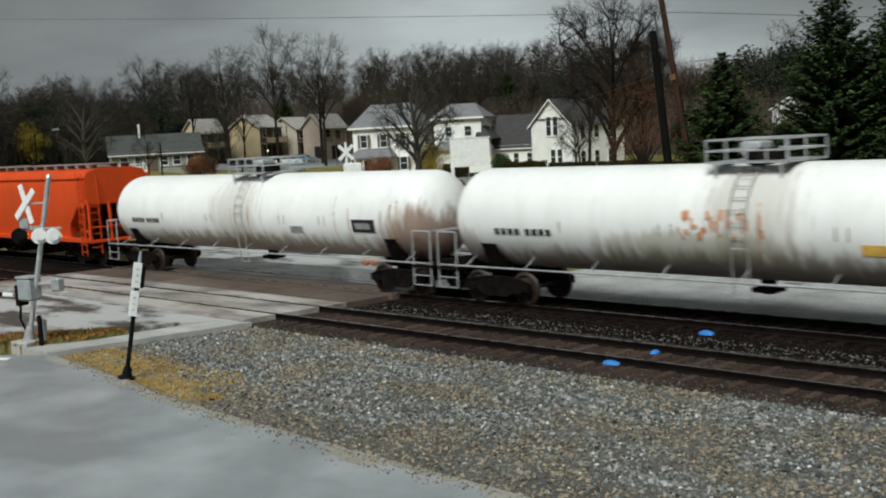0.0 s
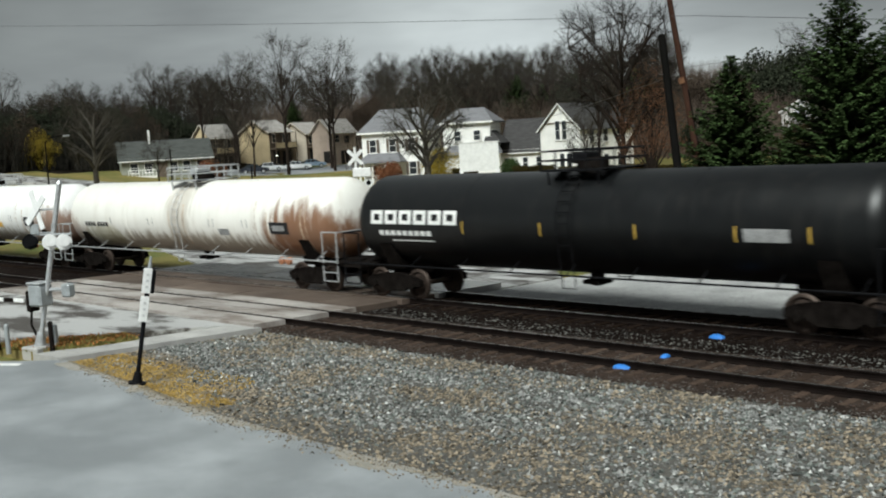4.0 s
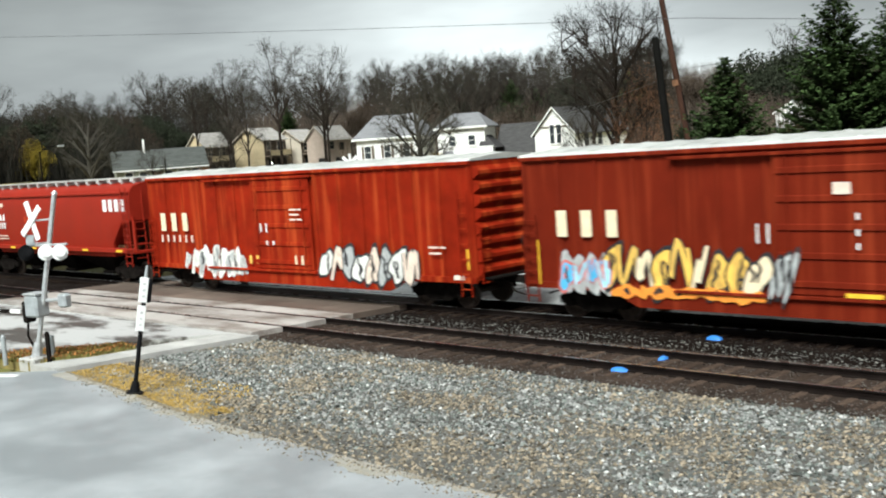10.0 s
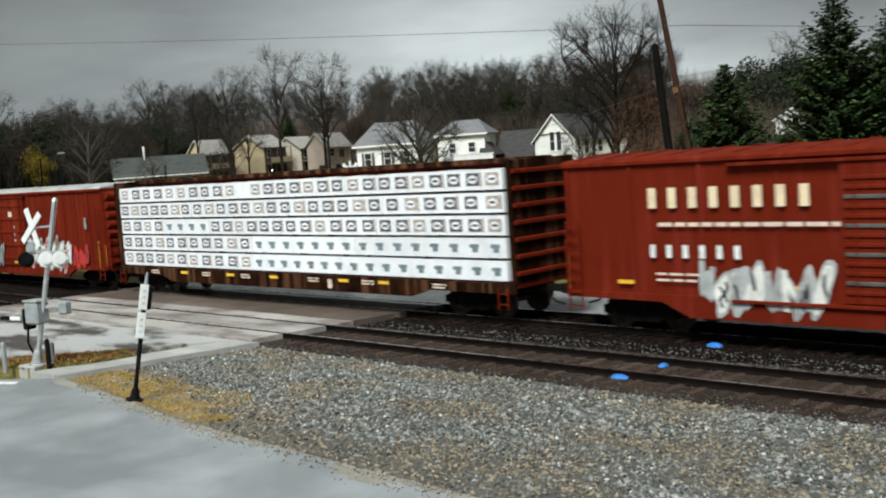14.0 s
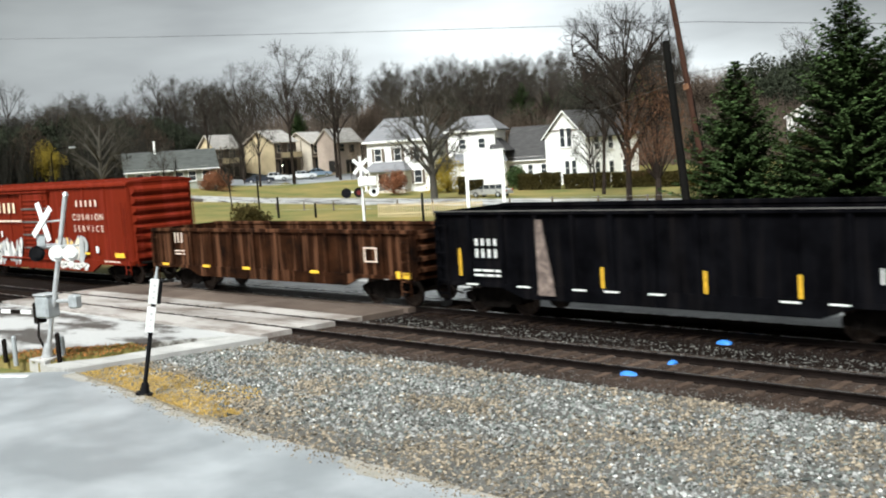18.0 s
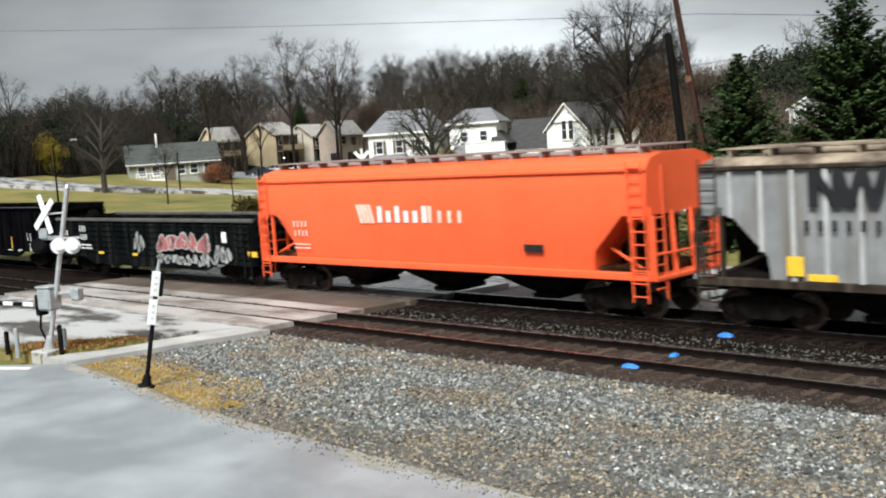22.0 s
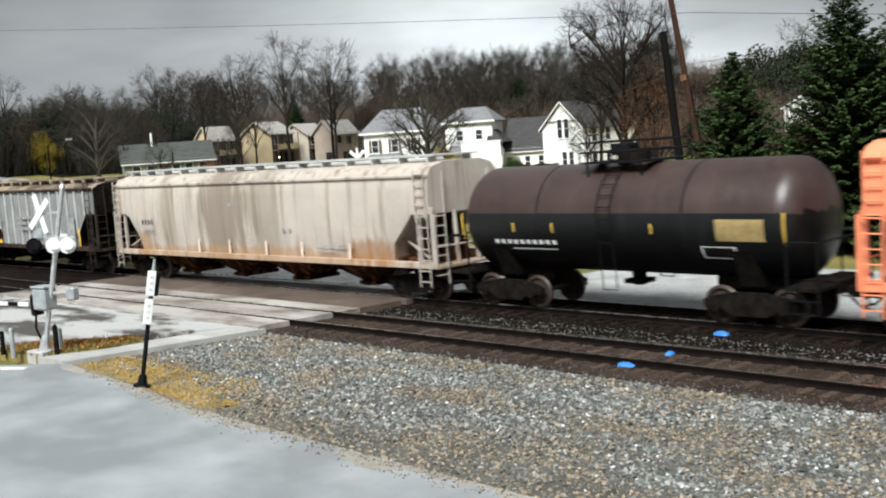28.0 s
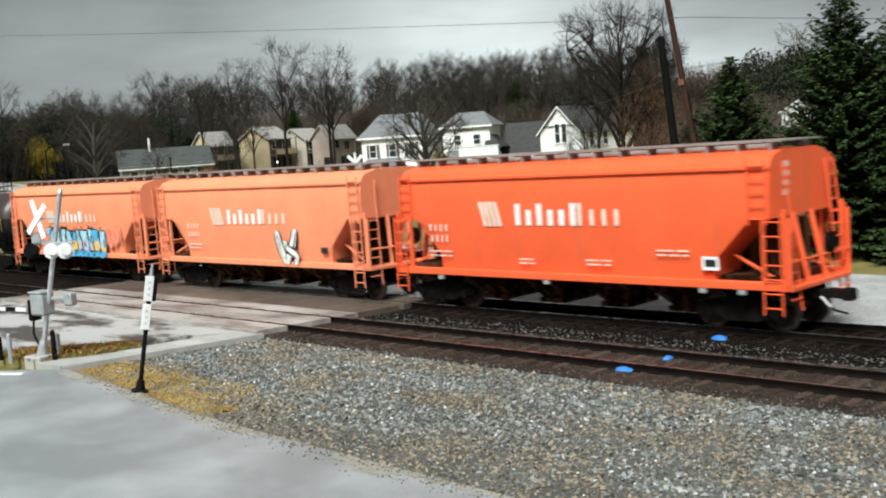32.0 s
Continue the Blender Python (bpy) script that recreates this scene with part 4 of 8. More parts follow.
def gondola(label, left, right, side, inner, height, floor=1.15, ribs=13, sill=0.85, corrugated=False, rim=None, load=None):
    car, h = freight("gondola", label, "gondola car", left, right)
    for s in (-1, 1):
        y0, y1 = sorted((s * 1.46, s * 1.50))
        part("side_wall", Geo().box(-h, h, y0, y1, sill, height), side, car)
        for i in range(ribs):
            x = -h + 0.12 + (2 * h - 0.24) * i / (ribs - 1)
            y0, y1 = sorted((s * 1.50, s * 1.585))
            z0 = sill - (0.28 if 0.2 < i / (ribs - 1) < 0.8 else 0.0)
            g = Geo().box(x - 0.07, x + 0.07, y0, y1, z0, height - 0.08, 0.015)
            part("side_post", g, side, car)
        if corrugated:
            for i in range(ribs - 1):
                x0 = -h + 0.12 + (2 * h - 0.24) * i / (ribs - 1) + 0.16
                x1 = -h + 0.12 + (2 * h - 0.24) * (i + 1) / (ribs - 1) - 0.16
                for k in range(6):
                    z = sill + 0.25 + (height - sill - 0.5) * k / 5
                    y0, y1 = sorted((s * 1.50, s * 1.545))
                    part("pressed_rib", Geo().box(x0, x1, y0, y1, z - 0.045, z + 0.045, 0.02), side, car)
        y0, y1 = sorted((s * 1.42, s * 1.60))
        part("top_chord", Geo().box(-h, h, y0, y1, height - 0.1, height + 0.03, 0.02), rim or side, car)
        y0, y1 = sorted((s * 1.44, s * 1.57))
        part("side_sill", Geo().loft([[(x, y0, z), (x, y1, z), (x, y1, sill + 0.12), (x, y0, sill + 0.12)] for x, z in ((-h, sill), (-h + 2.6, sill), (-h + 3.4, sill - 0.28), (h - 3.4, sill - 0.28), (h - 2.6, sill), (h, sill))]), side, car)
        for e in (-1, 1):
            g = Geo()
            ladder(g, e * (h - 0.55), e * (h - 0.12), s * 1.66, 0.45, height - 0.2, 6)
            part("ladder", g, side, car)
    for e in (-1, 1):
        x0, x1 = sorted((e * h, e * (h - 0.06)))
        part("end_wall", Geo().box(x0, x1, -1.46, 1.46, sill, height + 0.0), side, car)
        g = Geo()
        for z in np.linspace(sill + 0.3, height - 0.2, 4):
            x0, x1 = sorted((e * h, e * (h + 0.09)))
            g.box(x0, x1, -1.45, 1.45, z - 0.08, z + 0.08, 0.02)
        part("end_stiffener", g, side, car)
        bw = part("brake_wheel", SHARED.get("brake_wheel") or (truck_meshes() or SHARED["brake_wheel"]), side, car)
        bw.location = (e * (h + 0.12), 0.9, height - 0.55)
    part("floor_plate", Geo().box(-h + 0.06, h - 0.06, -1.46, 1.46, floor - 0.08, floor), inner, car)
    if load:
        g = Geo()
        n = 16
        rows = []
        for i in range(n):
            x = -h + 0.1 + (2 * h - 0.2) * i / (n - 1)
            rows.append([(x, y, floor + load * (0.7 + 0.4 * noise.noise((x, y * 1.3, 3.0)))) for y in (-1.4, -0.7, 0, 0.7, 1.4)])
        part("scrap_layer", g.loft(rows, caps=False, closed=False), inner, car)
    running_gear(car, h, 1.9)
    return car, h


def boxcar(label, left, right, side, roof, height=4.45, doors=((-1.4, 1.4),), door_mat=None, ribbed=16, louvres=False, end_mat=None, sill_mat=None):
    car, h = freight("boxcar", label, "boxcar", left, right)
    part("box_body", Geo().box(-h, h, -1.5, 1.5, 0.95, height, 0.02), side, car)
    for s in (-1, 1):
        n = ribbed
        for i in range(n):
            x = -h + 0.1 + (2 * h - 0.2) * i / (n - 1)
            if any(a - 0.15 < x < b + 0.15 for a, b in doors):
                continue
            y0, y1 = sorted((s * 1.5, s * 1.55))
            part("side_post", Geo().box(x - 0.055, x + 0.055, y0, y1, 0.98, height - 0.12, 0.025), side, car)
        y0, y1 = sorted((s * 1.45, s * 1.585))
        part("side_sill", Geo().loft([[(x, y0, z), (x, y1, z), (x, y1, 1.06), (x, y0, 1.06)] for x, z in ((-h, 0.9), (-h + 2.9, 0.88), (-h + 3.7, 0.52), (h - 3.7, 0.52), (h - 2.9, 0.88), (h, 0.9))]), sill_mat or side, car)
        y0, y1 = sorted((s * 1.46, s * 1.60))
        part("eave_plate", Geo().box(-h, h, y0, y1, height - 0.12, height + 0.0, 0.02), side, car)
        for a, b in doors:
            y0, y1 = sorted((s * 1.52, s * 1.62))
            d = part("sliding_door", Geo().box(a, b, y0, y1, 1.05, height - 0.25, 0.02), door_mat or side, car)
            for k in range(13 if louvres else 5):
                z = 1.3 + (height - 1.9) * k / (12 if louvres else 4)
                yy0, yy1 = sorted((s * 1.62, s * 1.66))
                t = 0.05 if louvres else 0.08
                part("door_rib", Geo().box(a + 0.1, b - 0.1, yy0, yy1, z - t, z + t, 0.02), rim_pale if louvres and k % 3 == 1 else door_mat or side, d)
            for x in (a + 0.35, b - 0.35):
                part("lock_rod", Geo().tube((x, s * 1.67, 1.1), (x, s * 1.67, height - 0.3), 0.022, n=6), door_mat or side, d)
            y0, y1 = sorted((s * 1.52, s * 1.68))
            w = (b - a)
            for z in (0.95, height - 0.25):
                part("door_track", Geo().box(a - w * 0.9, b + 0.15, y0, y1, z, z + 0.08, 0.01), side, car)
        for e in (-1, 1):
            g = Geo()
            ladder(g, e * (h - 0.5), e * (h - 0.1), s * 1.64, 0.5, 2.9 if e < 0 else 3.6, 7)
            part("ladder", g, side, car)
    g = Geo()
    g.loft([[(x, -1.56, height), (x, -1.5, height + 0.06), (x, 0, height + 0.18), (x, 1.5, height + 0.06), (x, 1.56, height)] for x in (-h - 0.02, h + 0.02)])
    n = 20
    for i in range(n):
        x = -h + (2 * h) * (i + 0.5) / n
        for s in (-1, 1):
            g.loft([[(x - 0.06, s * 1.5, height + 0.05), (x + 0.06, s * 1.5, height + 0.05), (x + 0.06, 0, height + 0.17), (x - 0.06, 0, height + 0.17)],
                    [(x - 0.04, s * 1.48, height + 0.09), (x + 0.04, s * 1.48, height + 0.09), (x + 0.04, 0, height + 0.21), (x - 0.04, 0, height + 0.21)]])
    part("roof", g, roof, car, "pale galvanised sheet roof" if roof is roof_pale else "")
    for e in (-1, 1):
        for k in range(8):
            z = 1.25 + (height - 1.6) * k / 7
            g = Geo()
            g.loft([[(e * h, -1.42, z - 0.19), (e * h, 1.42, z - 0.19), (e * h, 1.42, z + 0.19), (e * h, -1.42, z + 0.19)],
                    [(e * (h + 0.12), -1.3, z - 0.05), (e * (h + 0.12), 1.3, z - 0.05), (e * (h + 0.12), 1.3, z + 0.05), (e * (h + 0.12), -1.3, z + 0.05)]])
            part("end_rib", g, end_mat or side, car)
        g = Geo()
        ladder(g, e * (h + 0.14), e * (h + 0.14) + 0.001, -1.4, 0.9, 2.4, 1)
        for k in range(6):
            g.tube((e * (h + 0.14), -1.45, 0.9 + 0.32 * k), (e * (h + 0.14), -1.0, 0.9 + 0.32 * k), 0.02, n=5)
        part("end_ladder", g, side, car)
        bw = part("brake_wheel", SHARED.get("brake_wheel") or (truck_meshes() or SHARED["brake_wheel"]), side, car)
        bw.location = (e * (h + 0.16), 0.6, 1.9)
        part("end_platform", Geo().box(*sorted((e * h, e * (h + 0.35))), -1.2, 1.2, 0.98, 1.03), steel_dark, car)
    running_gear(car, h, 2.0)
    return car, h


# paints of the cars
tank_white = surface("tank_white", (0.88, 0.875, 0.86), 0.35, vary=0.06, scale=0.5, streak=0.2, streak_edge=0.85, streak_color=(0.5, 0.43, 0.35), bump=0.03)
tank_cream = surface("tank_cream", (0.86, 0.84, 0.79), 0.35, vary=0.05, scale=0.5, streak=0.25, streak_color=(0.5, 0.42, 0.33), bump=0.03)
brown_rust, grime = (0.20, 0.085, 0.035), (0.30, 0.24, 0.17)
tank_scrubbed = surface("tank_scrubbed", (0.88, 0.875, 0.86), 0.35, vary=0.06, scale=0.5, streak=0.2, streak_edge=0.85, streak_color=(0.5, 0.43, 0.35), bump=0.03)
# the long low stain is grime plus the belly's shade, painted together
stained(tank_white, [(0.0, 1.05, 9.5, 0.75, grime, 0.75), (7.6, 1.7, 1.3, 1.2, brown_rust, 0.8), (-7.6, 1.5, 0.9, 0.8, brown_rust, 0.5), (-0.4, 2.6, 1.4, 1.6, grime, 0.35)])
stained(tank_scrubbed, [(0.0, 1.05, 9.5, 0.8, grime, 0.8), (7.5, 1.8, 1.5, 1.1, brown_rust, 0.85), (-7.5, 1.5, 1.0, 0.8, brown_rust, 0.5), (-1.2, 1.9, 2.6, 0.45, (0.3, 0.27, 0.16), 0.5), (0.1, 2.9, 1.2, 1.6, grime, 0.4)])
stained(tank_cream, [(0.0, 1.05, 9.5, 0.85, grime, 0.85), (6.7, 1.8, 2.1, 1.3, brown_rust, 0.95), (-7.4, 1.6, 1.2, 1.0, brown_rust, 0.55), (-5.2, 1.7, 1.6, 0.5, (0.34, 0.3, 0.14), 0.5), (0.0, 2.9, 0.9, 1.7, grime, 0.45)])
hopper_rust = surface("hopper_rust", (0.03, 0.022, 0.017), 0.75, vary=0.5, scale=2, streak=0.6, streak_color=(0.12, 0.095, 0.07), bump=0.1, spec=0.1)
tank_black = surface("tank_black", (0.004, 0.0045, 0.005), 0.38, vary=0.3, scale=0.6, streak=0.25, streak_color=(0.03, 0.027, 0.025), bump=0.03, spec=0.4)
tank_brown = surface("tank_brown", (0.042, 0.025, 0.022), 0.42, vary=0.3, scale=0.6, streak=0.3, streak_color=(0.09, 0.06, 0.05), bump=0.03, spec=0.5)
hopper_orange = surface("hopper_orange", (0.88, 0.125, 0.042), 0.42, vary=0.07, scale=0.6, streak=0.2, streak_color=(0.45, 0.16, 0.08), bump=0.03, spec=0.3)
hopper_peach = surface("hopper_peach", (0.86, 0.285, 0.152), 0.6, vary=0.08, scale=0.6, streak=0.25, streak_color=(0.5, 0.25, 0.14), bump=0.03, spec=0.1)
hopper_lead = surface("hopper_lead", (0.62, 0.07, 0.015), 0.5, vary=0.1, scale=0.6, streak=0.3, streak_color=(0.3, 0.08, 0.03), bump=0.03, spec=0.1)
hopper_maroon = surface("hopper_maroon", (0.25, 0.019, 0.010), 0.4, vary=0.1, scale=0.6, streak=0.2, streak_color=(0.18, 0.02, 0.02), bump=0.03, spec=0.08)
hopper_cream = surface("hopper_cream", (0.47, 0.415, 0.365), 0.6, vary=0.1, scale=0.7, streak=0.9, streak_edge=0.7, streak_color=(0.23, 0.18, 0.14), bump=0.05, spec=0.25)
stained(hopper_cream, [(-1.3, 2.9, 1.5, 2.4, (0.2, 0.16, 0.125), 0.8), (1.0, 2.8, 0.9, 2.2, (0.22, 0.18, 0.14), 0.55), (-4.6, 2.6, 0.7, 2.0, (0.24, 0.2, 0.15), 0.5), (0.0, 1.2, 9.0, 0.42, (0.36, 0.2, 0.09), 0.6), (5.6, 1.5, 1.1, 0.5, (0.3, 0.14, 0.05), 0.7), (-6.3, 1.5, 0.6, 0.6, (0.32, 0.17, 0.06), 0.6)])
# posts paler than the grey panels: the ribs' highlights are in the colour
hopper_rib = surface("hopper_rib", (0.46, 0.46, 0.455), 0.65, vary=0.2, scale=1.5, streak=0.7, streak_color=(0.22, 0.19, 0.15), bump=0.06, spec=0.25)
hopper_grey = surface("hopper_grey", (0.23, 0.233, 0.235), 0.65, vary=0.2, scale=0.9, streak=0.8, streak_edge=0.7, streak_color=(0.15, 0.125, 0.095), bump=0.06, spec=0.25)
gon_black = surface("gon_black", (0.0032, 0.0032, 0.004), 0.8, vary=0.5, scale=1.2, streak=0.6, streak_color=(0.014, 0.012, 0.012), bump=0.1, spec=0.0)
gon_brownblack = surface("gon_brownblack", (0.005, 0.0035, 0.003), 0.7, vary=0.5, scale=1.2, streak=0.6, streak_color=(0.03, 0.017, 0.012), bump=0.1, spec=0.0)
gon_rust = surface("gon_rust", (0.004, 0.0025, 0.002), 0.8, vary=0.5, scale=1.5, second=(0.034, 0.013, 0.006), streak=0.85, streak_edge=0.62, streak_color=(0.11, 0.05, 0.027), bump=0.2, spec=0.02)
gon_green = surface("gon_green", (0.005, 0.006, 0.006), 0.7, vary=0.4, scale=1.3, streak=0.6, streak_color=(0.05, 0.05, 0.05), bump=0.1, spec=0.0)
streak_dust = surface("streak_dust", (0.34, 0.26, 0.22), 0.9, vary=0.4, scale=2.5, second=(0.1, 0.075, 0.065), edge=(0.45, 0.7), bump=0.1)
gon_inside = surface("gon_inside", (0.018, 0.011, 0.008), 0.9, vary=0.5, scale=1.5, bump=0.3, spec=0.0)
rim_pale = surface("rim_pale", (0.09, 0.085, 0.08), 0.6, vary=0.4, scale=1.5)
box_red = surface("box_red", (0.220, 0.014, 0.004), 0.65, vary=0.3, scale=0.7, streak=0.75, streak_edge=0.68, streak_color=(0.42, 0.062, 0.016), bump=0.06, spec=0.05)
box_maroon = surface("box_maroon", (0.130, 0.013, 0.005), 0.65, vary=0.15, scale=0.7, streak=0.6, streak_color=(0.30, 0.045, 0.016), bump=0.06, spec=0.05)
box_brick = surface("box_brick", (0.132, 0.014, 0.005), 0.65, vary=0.12, scale=0.7, streak=0.55, streak_color=(0.25, 0.035, 0.025), bump=0.06, spec=0.05)
roof_pale = surface("roof_pale", (0.52, 0.52, 0.50), 0.5, 0.3, vary=0.25, scale=0.8)
roof_rusty = surface("roof_rusty", (0.36, 0.29, 0.21), 0.7, 0.0, vary=0.3, second=(0.07, 0.048, 0.035), scale=0.7, edge=(0.4, 0.6))
roof_dull = surface("roof_dull", (0.26, 0.22, 0.20), 0.6, 0.1, vary=0.3, scale=0.8)
mark_white = surface("mark_white", (0.80, 0.80, 0.78), 0.6, vary=0.12, scale=4)
mark_pale = surface("mark_pale", (0.82, 0.66, 0.45), 0.6, vary=0.12, scale=4)
mark_cream = surface("mark_cream", (0.75, 0.60, 0.50), 0.6, vary=0.15, scale=4)
mark_black = surface("mark_black", (0.012, 0.012, 0.014), 0.6, vary=0.3, scale=4)
mark_grey = surface("mark_grey", (0.30, 0.30, 0.30), 0.6, vary=0.3, scale=4)
spray_white = surface("spray_white", (0.75, 0.74, 0.70), 0.6, vary=0.25, scale=3, streak=0.5, streak_color=(0.10, 0.085, 0.075))
spray_blue = surface("spray_blue", (0.10, 0.42, 0.70), 0.6, vary=0.2, scale=4)
spray_sky = surface("spray_sky", (0.35, 0.62, 0.75), 0.6, vary=0.25, scale=3, streak=0.5, streak_color=(0.10, 0.085, 0.075))
spray_yellow = surface("spray_yellow", (0.85, 0.50, 0.10), 0.6, vary=0.25, scale=3, streak=0.5, streak_color=(0.10, 0.085, 0.075))
spray_orange = surface("spray_orange", (0.85, 0.28, 0.04), 0.6, vary=0.2, scale=4)
spray_pink = surface("spray_pink", (0.62, 0.17, 0.16), 0.6, vary=0.25, scale=3, streak=0.5, streak_color=(0.10, 0.085, 0.075))
spray_red = surface("spray_red", (0.50, 0.03, 0.025), 0.6, vary=0.25, scale=3, streak=0.5, streak_color=(0.10, 0.085, 0.075))
faded_pink = surface("faded_pink", (0.34, 0.11, 0.11), 0.7, vary=0.3, scale=3, streak=0.75, streak_edge=0.66, streak_color=(0.03, 0.028, 0.028))
faded_white = surface("faded_white", (0.34, 0.34, 0.33), 0.7, vary=0.3, scale=3, streak=0.8, streak_edge=0.66, streak_color=(0.025, 0.025, 0.025))
spray_black = surface("spray_black", (0.02, 0.02, 0.022), 0.6, vary=0.3, scale=4)
spray_silver = surface("spray_silver", (0.42, 0.43, 0.43), 0.5, vary=0.25, scale=3, streak=0.5, streak_color=(0.10, 0.085, 0.075))
wrap_white = surface("wrap_white", (0.86, 0.87, 0.91), 0.35, vary=0.12, scale=1.5, bump=0.25, bump_scale=7, per_piece=0.06)
wrap_print = surface("wrap_print", (0.10, 0.085, 0.10), 0.4, vary=0.2, scale=3)
wrap_blueprint = surface("wrap_blueprint", (0.17, 0.22, 0.25), 0.4, vary=0.2, scale=3)
wrap_pink = surface("wrap_pink", (0.42, 0.34, 0.30), 0.4, vary=0.2, scale=3)
batten = surface("batten", (0.06, 0.05, 0.045), 0.8, vary=0.3, scale=4)
scrub_rust = surface("scrub_rust", (0.55, 0.25, 0.14), 0.7, vary=0.3, scale=2)
# the cars, in the order in which they pass
c, h = covered_hopper("orange-red covered hopper car with end ladders", -192.6, -178.7, hopper_lead, roof_dull, 4)
tapes(c, (-5, -2, 1, 4), 1.3)
for i, (a, b) in enumerate(((-177.6, -160.6), (-160.45, -143.15), (-142.95, -125.7))):
    c, h = tank_car(("white tank car with dark placard, rust-stained end", "white tank car with a scrubbed orange patch", "cream-white tank car streaked with brown rust")[i], a, b, (tank_white, tank_scrubbed, tank_cream)[i], steel_dark, galvanised)
    shell_patch(c, 5.35, 6.3, -0.34, -0.04, 1.43, 2.46, mark_black, "placard")
    shell_patch(c, 5.5, 6.1, -0.26, -0.12, 1.43, 2.46, mark_grey, "placard_print", 0.016)
    for k in range(8):
        x = -6.6 + 0.21 * k + (0.12 if k > 3 else 0)
        shell_patch(c, x, x + 0.15, -0.27, -0.14, 1.43, 2.46, mark_black, "stencil_mark")
    for k, x in enumerate((-4.6, -1.9, -1.6, 2.0, 2.25, 3.9, 4.15)):
        shell_patch(c, x, x + 0.035, -0.2, 0.02, 1.43, 2.46, mark_grey, "stencil_bar")
    shell_patch(c, 2.5, 3.1, -0.42, -0.24, 1.43, 2.46, spray_yellow if i == 1 else mark_grey, "service_panel")
    if i == 1:
        for k in range(34):
            x, a = -1.4 + 1.9 * rnd.random(), -0.25 + 0.42 * rnd.random()
            shell_patch(c, x, x + rnd.uniform(0.03, 0.1), a, a + rnd.uniform(0.05, 0.2), 1.43, 2.46, scrub_rust, "scrubbed_paint", 0.012 + 0.0002 * k)
    for k in range(7):
        x = (-0.5, 0.05, 0.4, 4.6, 5.2, 6.9, 7.15)[k] if k < 7 else 0
        shell_patch(c, x, x + 0.03 + 0.02 * (k % 3), -0.8, 0.2 + 0.1 * (k % 4), 1.43, 2.46, surface("rust_run", (0.52, 0.40, 0.29), 0.8, vary=0.4, scale=3, streak=0.6), "rust_run", 0.005)
    for x in (5.7, 6.05):
        part("valve_handle", Geo().tube((x, -1.2, 1.02), (x, -1.3, 1.02), 0.13, n=12), scrub_rust, c)
c, h = tank_car("black tank car with bold white lettering", -125.5, -109.35, tank_black, steel_dark, black_paint)
for k in range(6):
    x = -6.75 + 0.56 * k
    for x0, x1, a0, a1 in ((x, x + 0.48, -0.02, 0.06), (x, x + 0.48, 0.2, 0.28), (x, x + 0.13, 0.06, 0.2), (x + 0.35, x + 0.48, 0.06, 0.2)):
        shell_patch(c, x0, x1, a0, a1, 1.43, 2.46, mark_white, "painted_block")
for k in range(9):
    shell_patch(c, -6.45 + 0.23 * k, -6.28 + 0.23 * k, -0.27, -0.16, 1.43, 2.46, mark_white, "stencil_mark")
shell_patch(c, -6.0, -4.4, -0.4, -0.37, 1.43, 2.46, mark_white, "stencil_bar")
for x in (-3.3, -0.75, 1.95, 4.4, 6.0):
    shell_patch(c, x, x + 0.05, -0.2, 0.06, 1.43, 2.46, surface("tape_dim", (0.5, 0.32, 0.06), 0.5, vary=0.3, scale=6), "yellow_strip")
shell_patch(c, 4.6, 5.6, -0.2, 0.02, 1.43, 2.46, mark_grey, "placard")

c, h = gondola("tall black ribbed gondola with a white emblem", -108.0, -95.1, gon_brownblack, gon_inside, 3.85, sill=1.0, ribs=12)
part("emblem", Geo().box(-0.2, 0.75, -1.615, -1.6, 2.65, 3.38), mark_white, c, "white square emblem with dark marks")
part("emblem_mark", Geo().box(-0.05, 0.22, -1.62, -1.616, 2.95, 3.2), mark_grey, c)
part("emblem_mark", Geo().box(0.32, 0.4, -1.62, -1.616, 2.8, 3.1), mark_grey, c)
marks(c, -5.45, 2.5, 0.2, 5, 0.15, 0.05, mark_white)
marks(c, -5.35, 2.22, 0.18, 4, 0.13, 0.05, mark_white)
bars(c, -5.4, 1.6, (0.9, 0.9), 0.05, 0.12, mark_white)
marks(c, 3.65, 1.45, 0.35, 3, 0.2, 0.06, mark_white)
tapes(c, (-5.2, -3.4, -1.6, 0.3, 1.3, 4.1), 1.12)

c, h = covered_hopper("dark red covered hopper car with white lettering", -94.75, -81.4, hopper_maroon, roof_pale, 3, sill_z=1.38)
emblem_row(c, 4.25, 3.15, 0.5, 0.36, 0.07, "TTTT", mark_white, y=-1.605, fill=0.75)
marks(c, -5.5, 2.78, 0.3, 4, 0.24, 0.07, mark_white, y=-1.6, fill=0.66)
marks(c, -5.45, 2.38, 0.3, 5, 0.18, 0.06, mark_white, y=-1.6, fill=0.6)
bars(c, -5.4, 2.0, (1.2, 1.2), 0.05, 0.14, mark_cream, y=-1.585)
marks(c, -2.5, 2.7, 0.24, 2, 0.2, 0.1, hopper_lead, y=-1.6)
part("repair_stencil", Geo().box(-5.2, -4.4, -1.6, -1.596, 3.45, 3.62), mark_cream, c)
tapes(c, (-6.0, -4.0, -2.0, 0.2, 2.4, 5.0), 1.42, y=-1.612)

c, h = boxcar("bright red boxcar with a pale roof and graffiti", -80.25, -64.8, box_red, roof_pale, doors=((-1.78, 1.55),))
emblem_row(c, -7.0, 2.35, 0.7, 0.48, 0.2, "TTT", mark_pale, y=-1.6)
marks(c, -7.0, 1.92, 0.27, 6, 0.2, 0.17, mark_cream, y=-1.6)
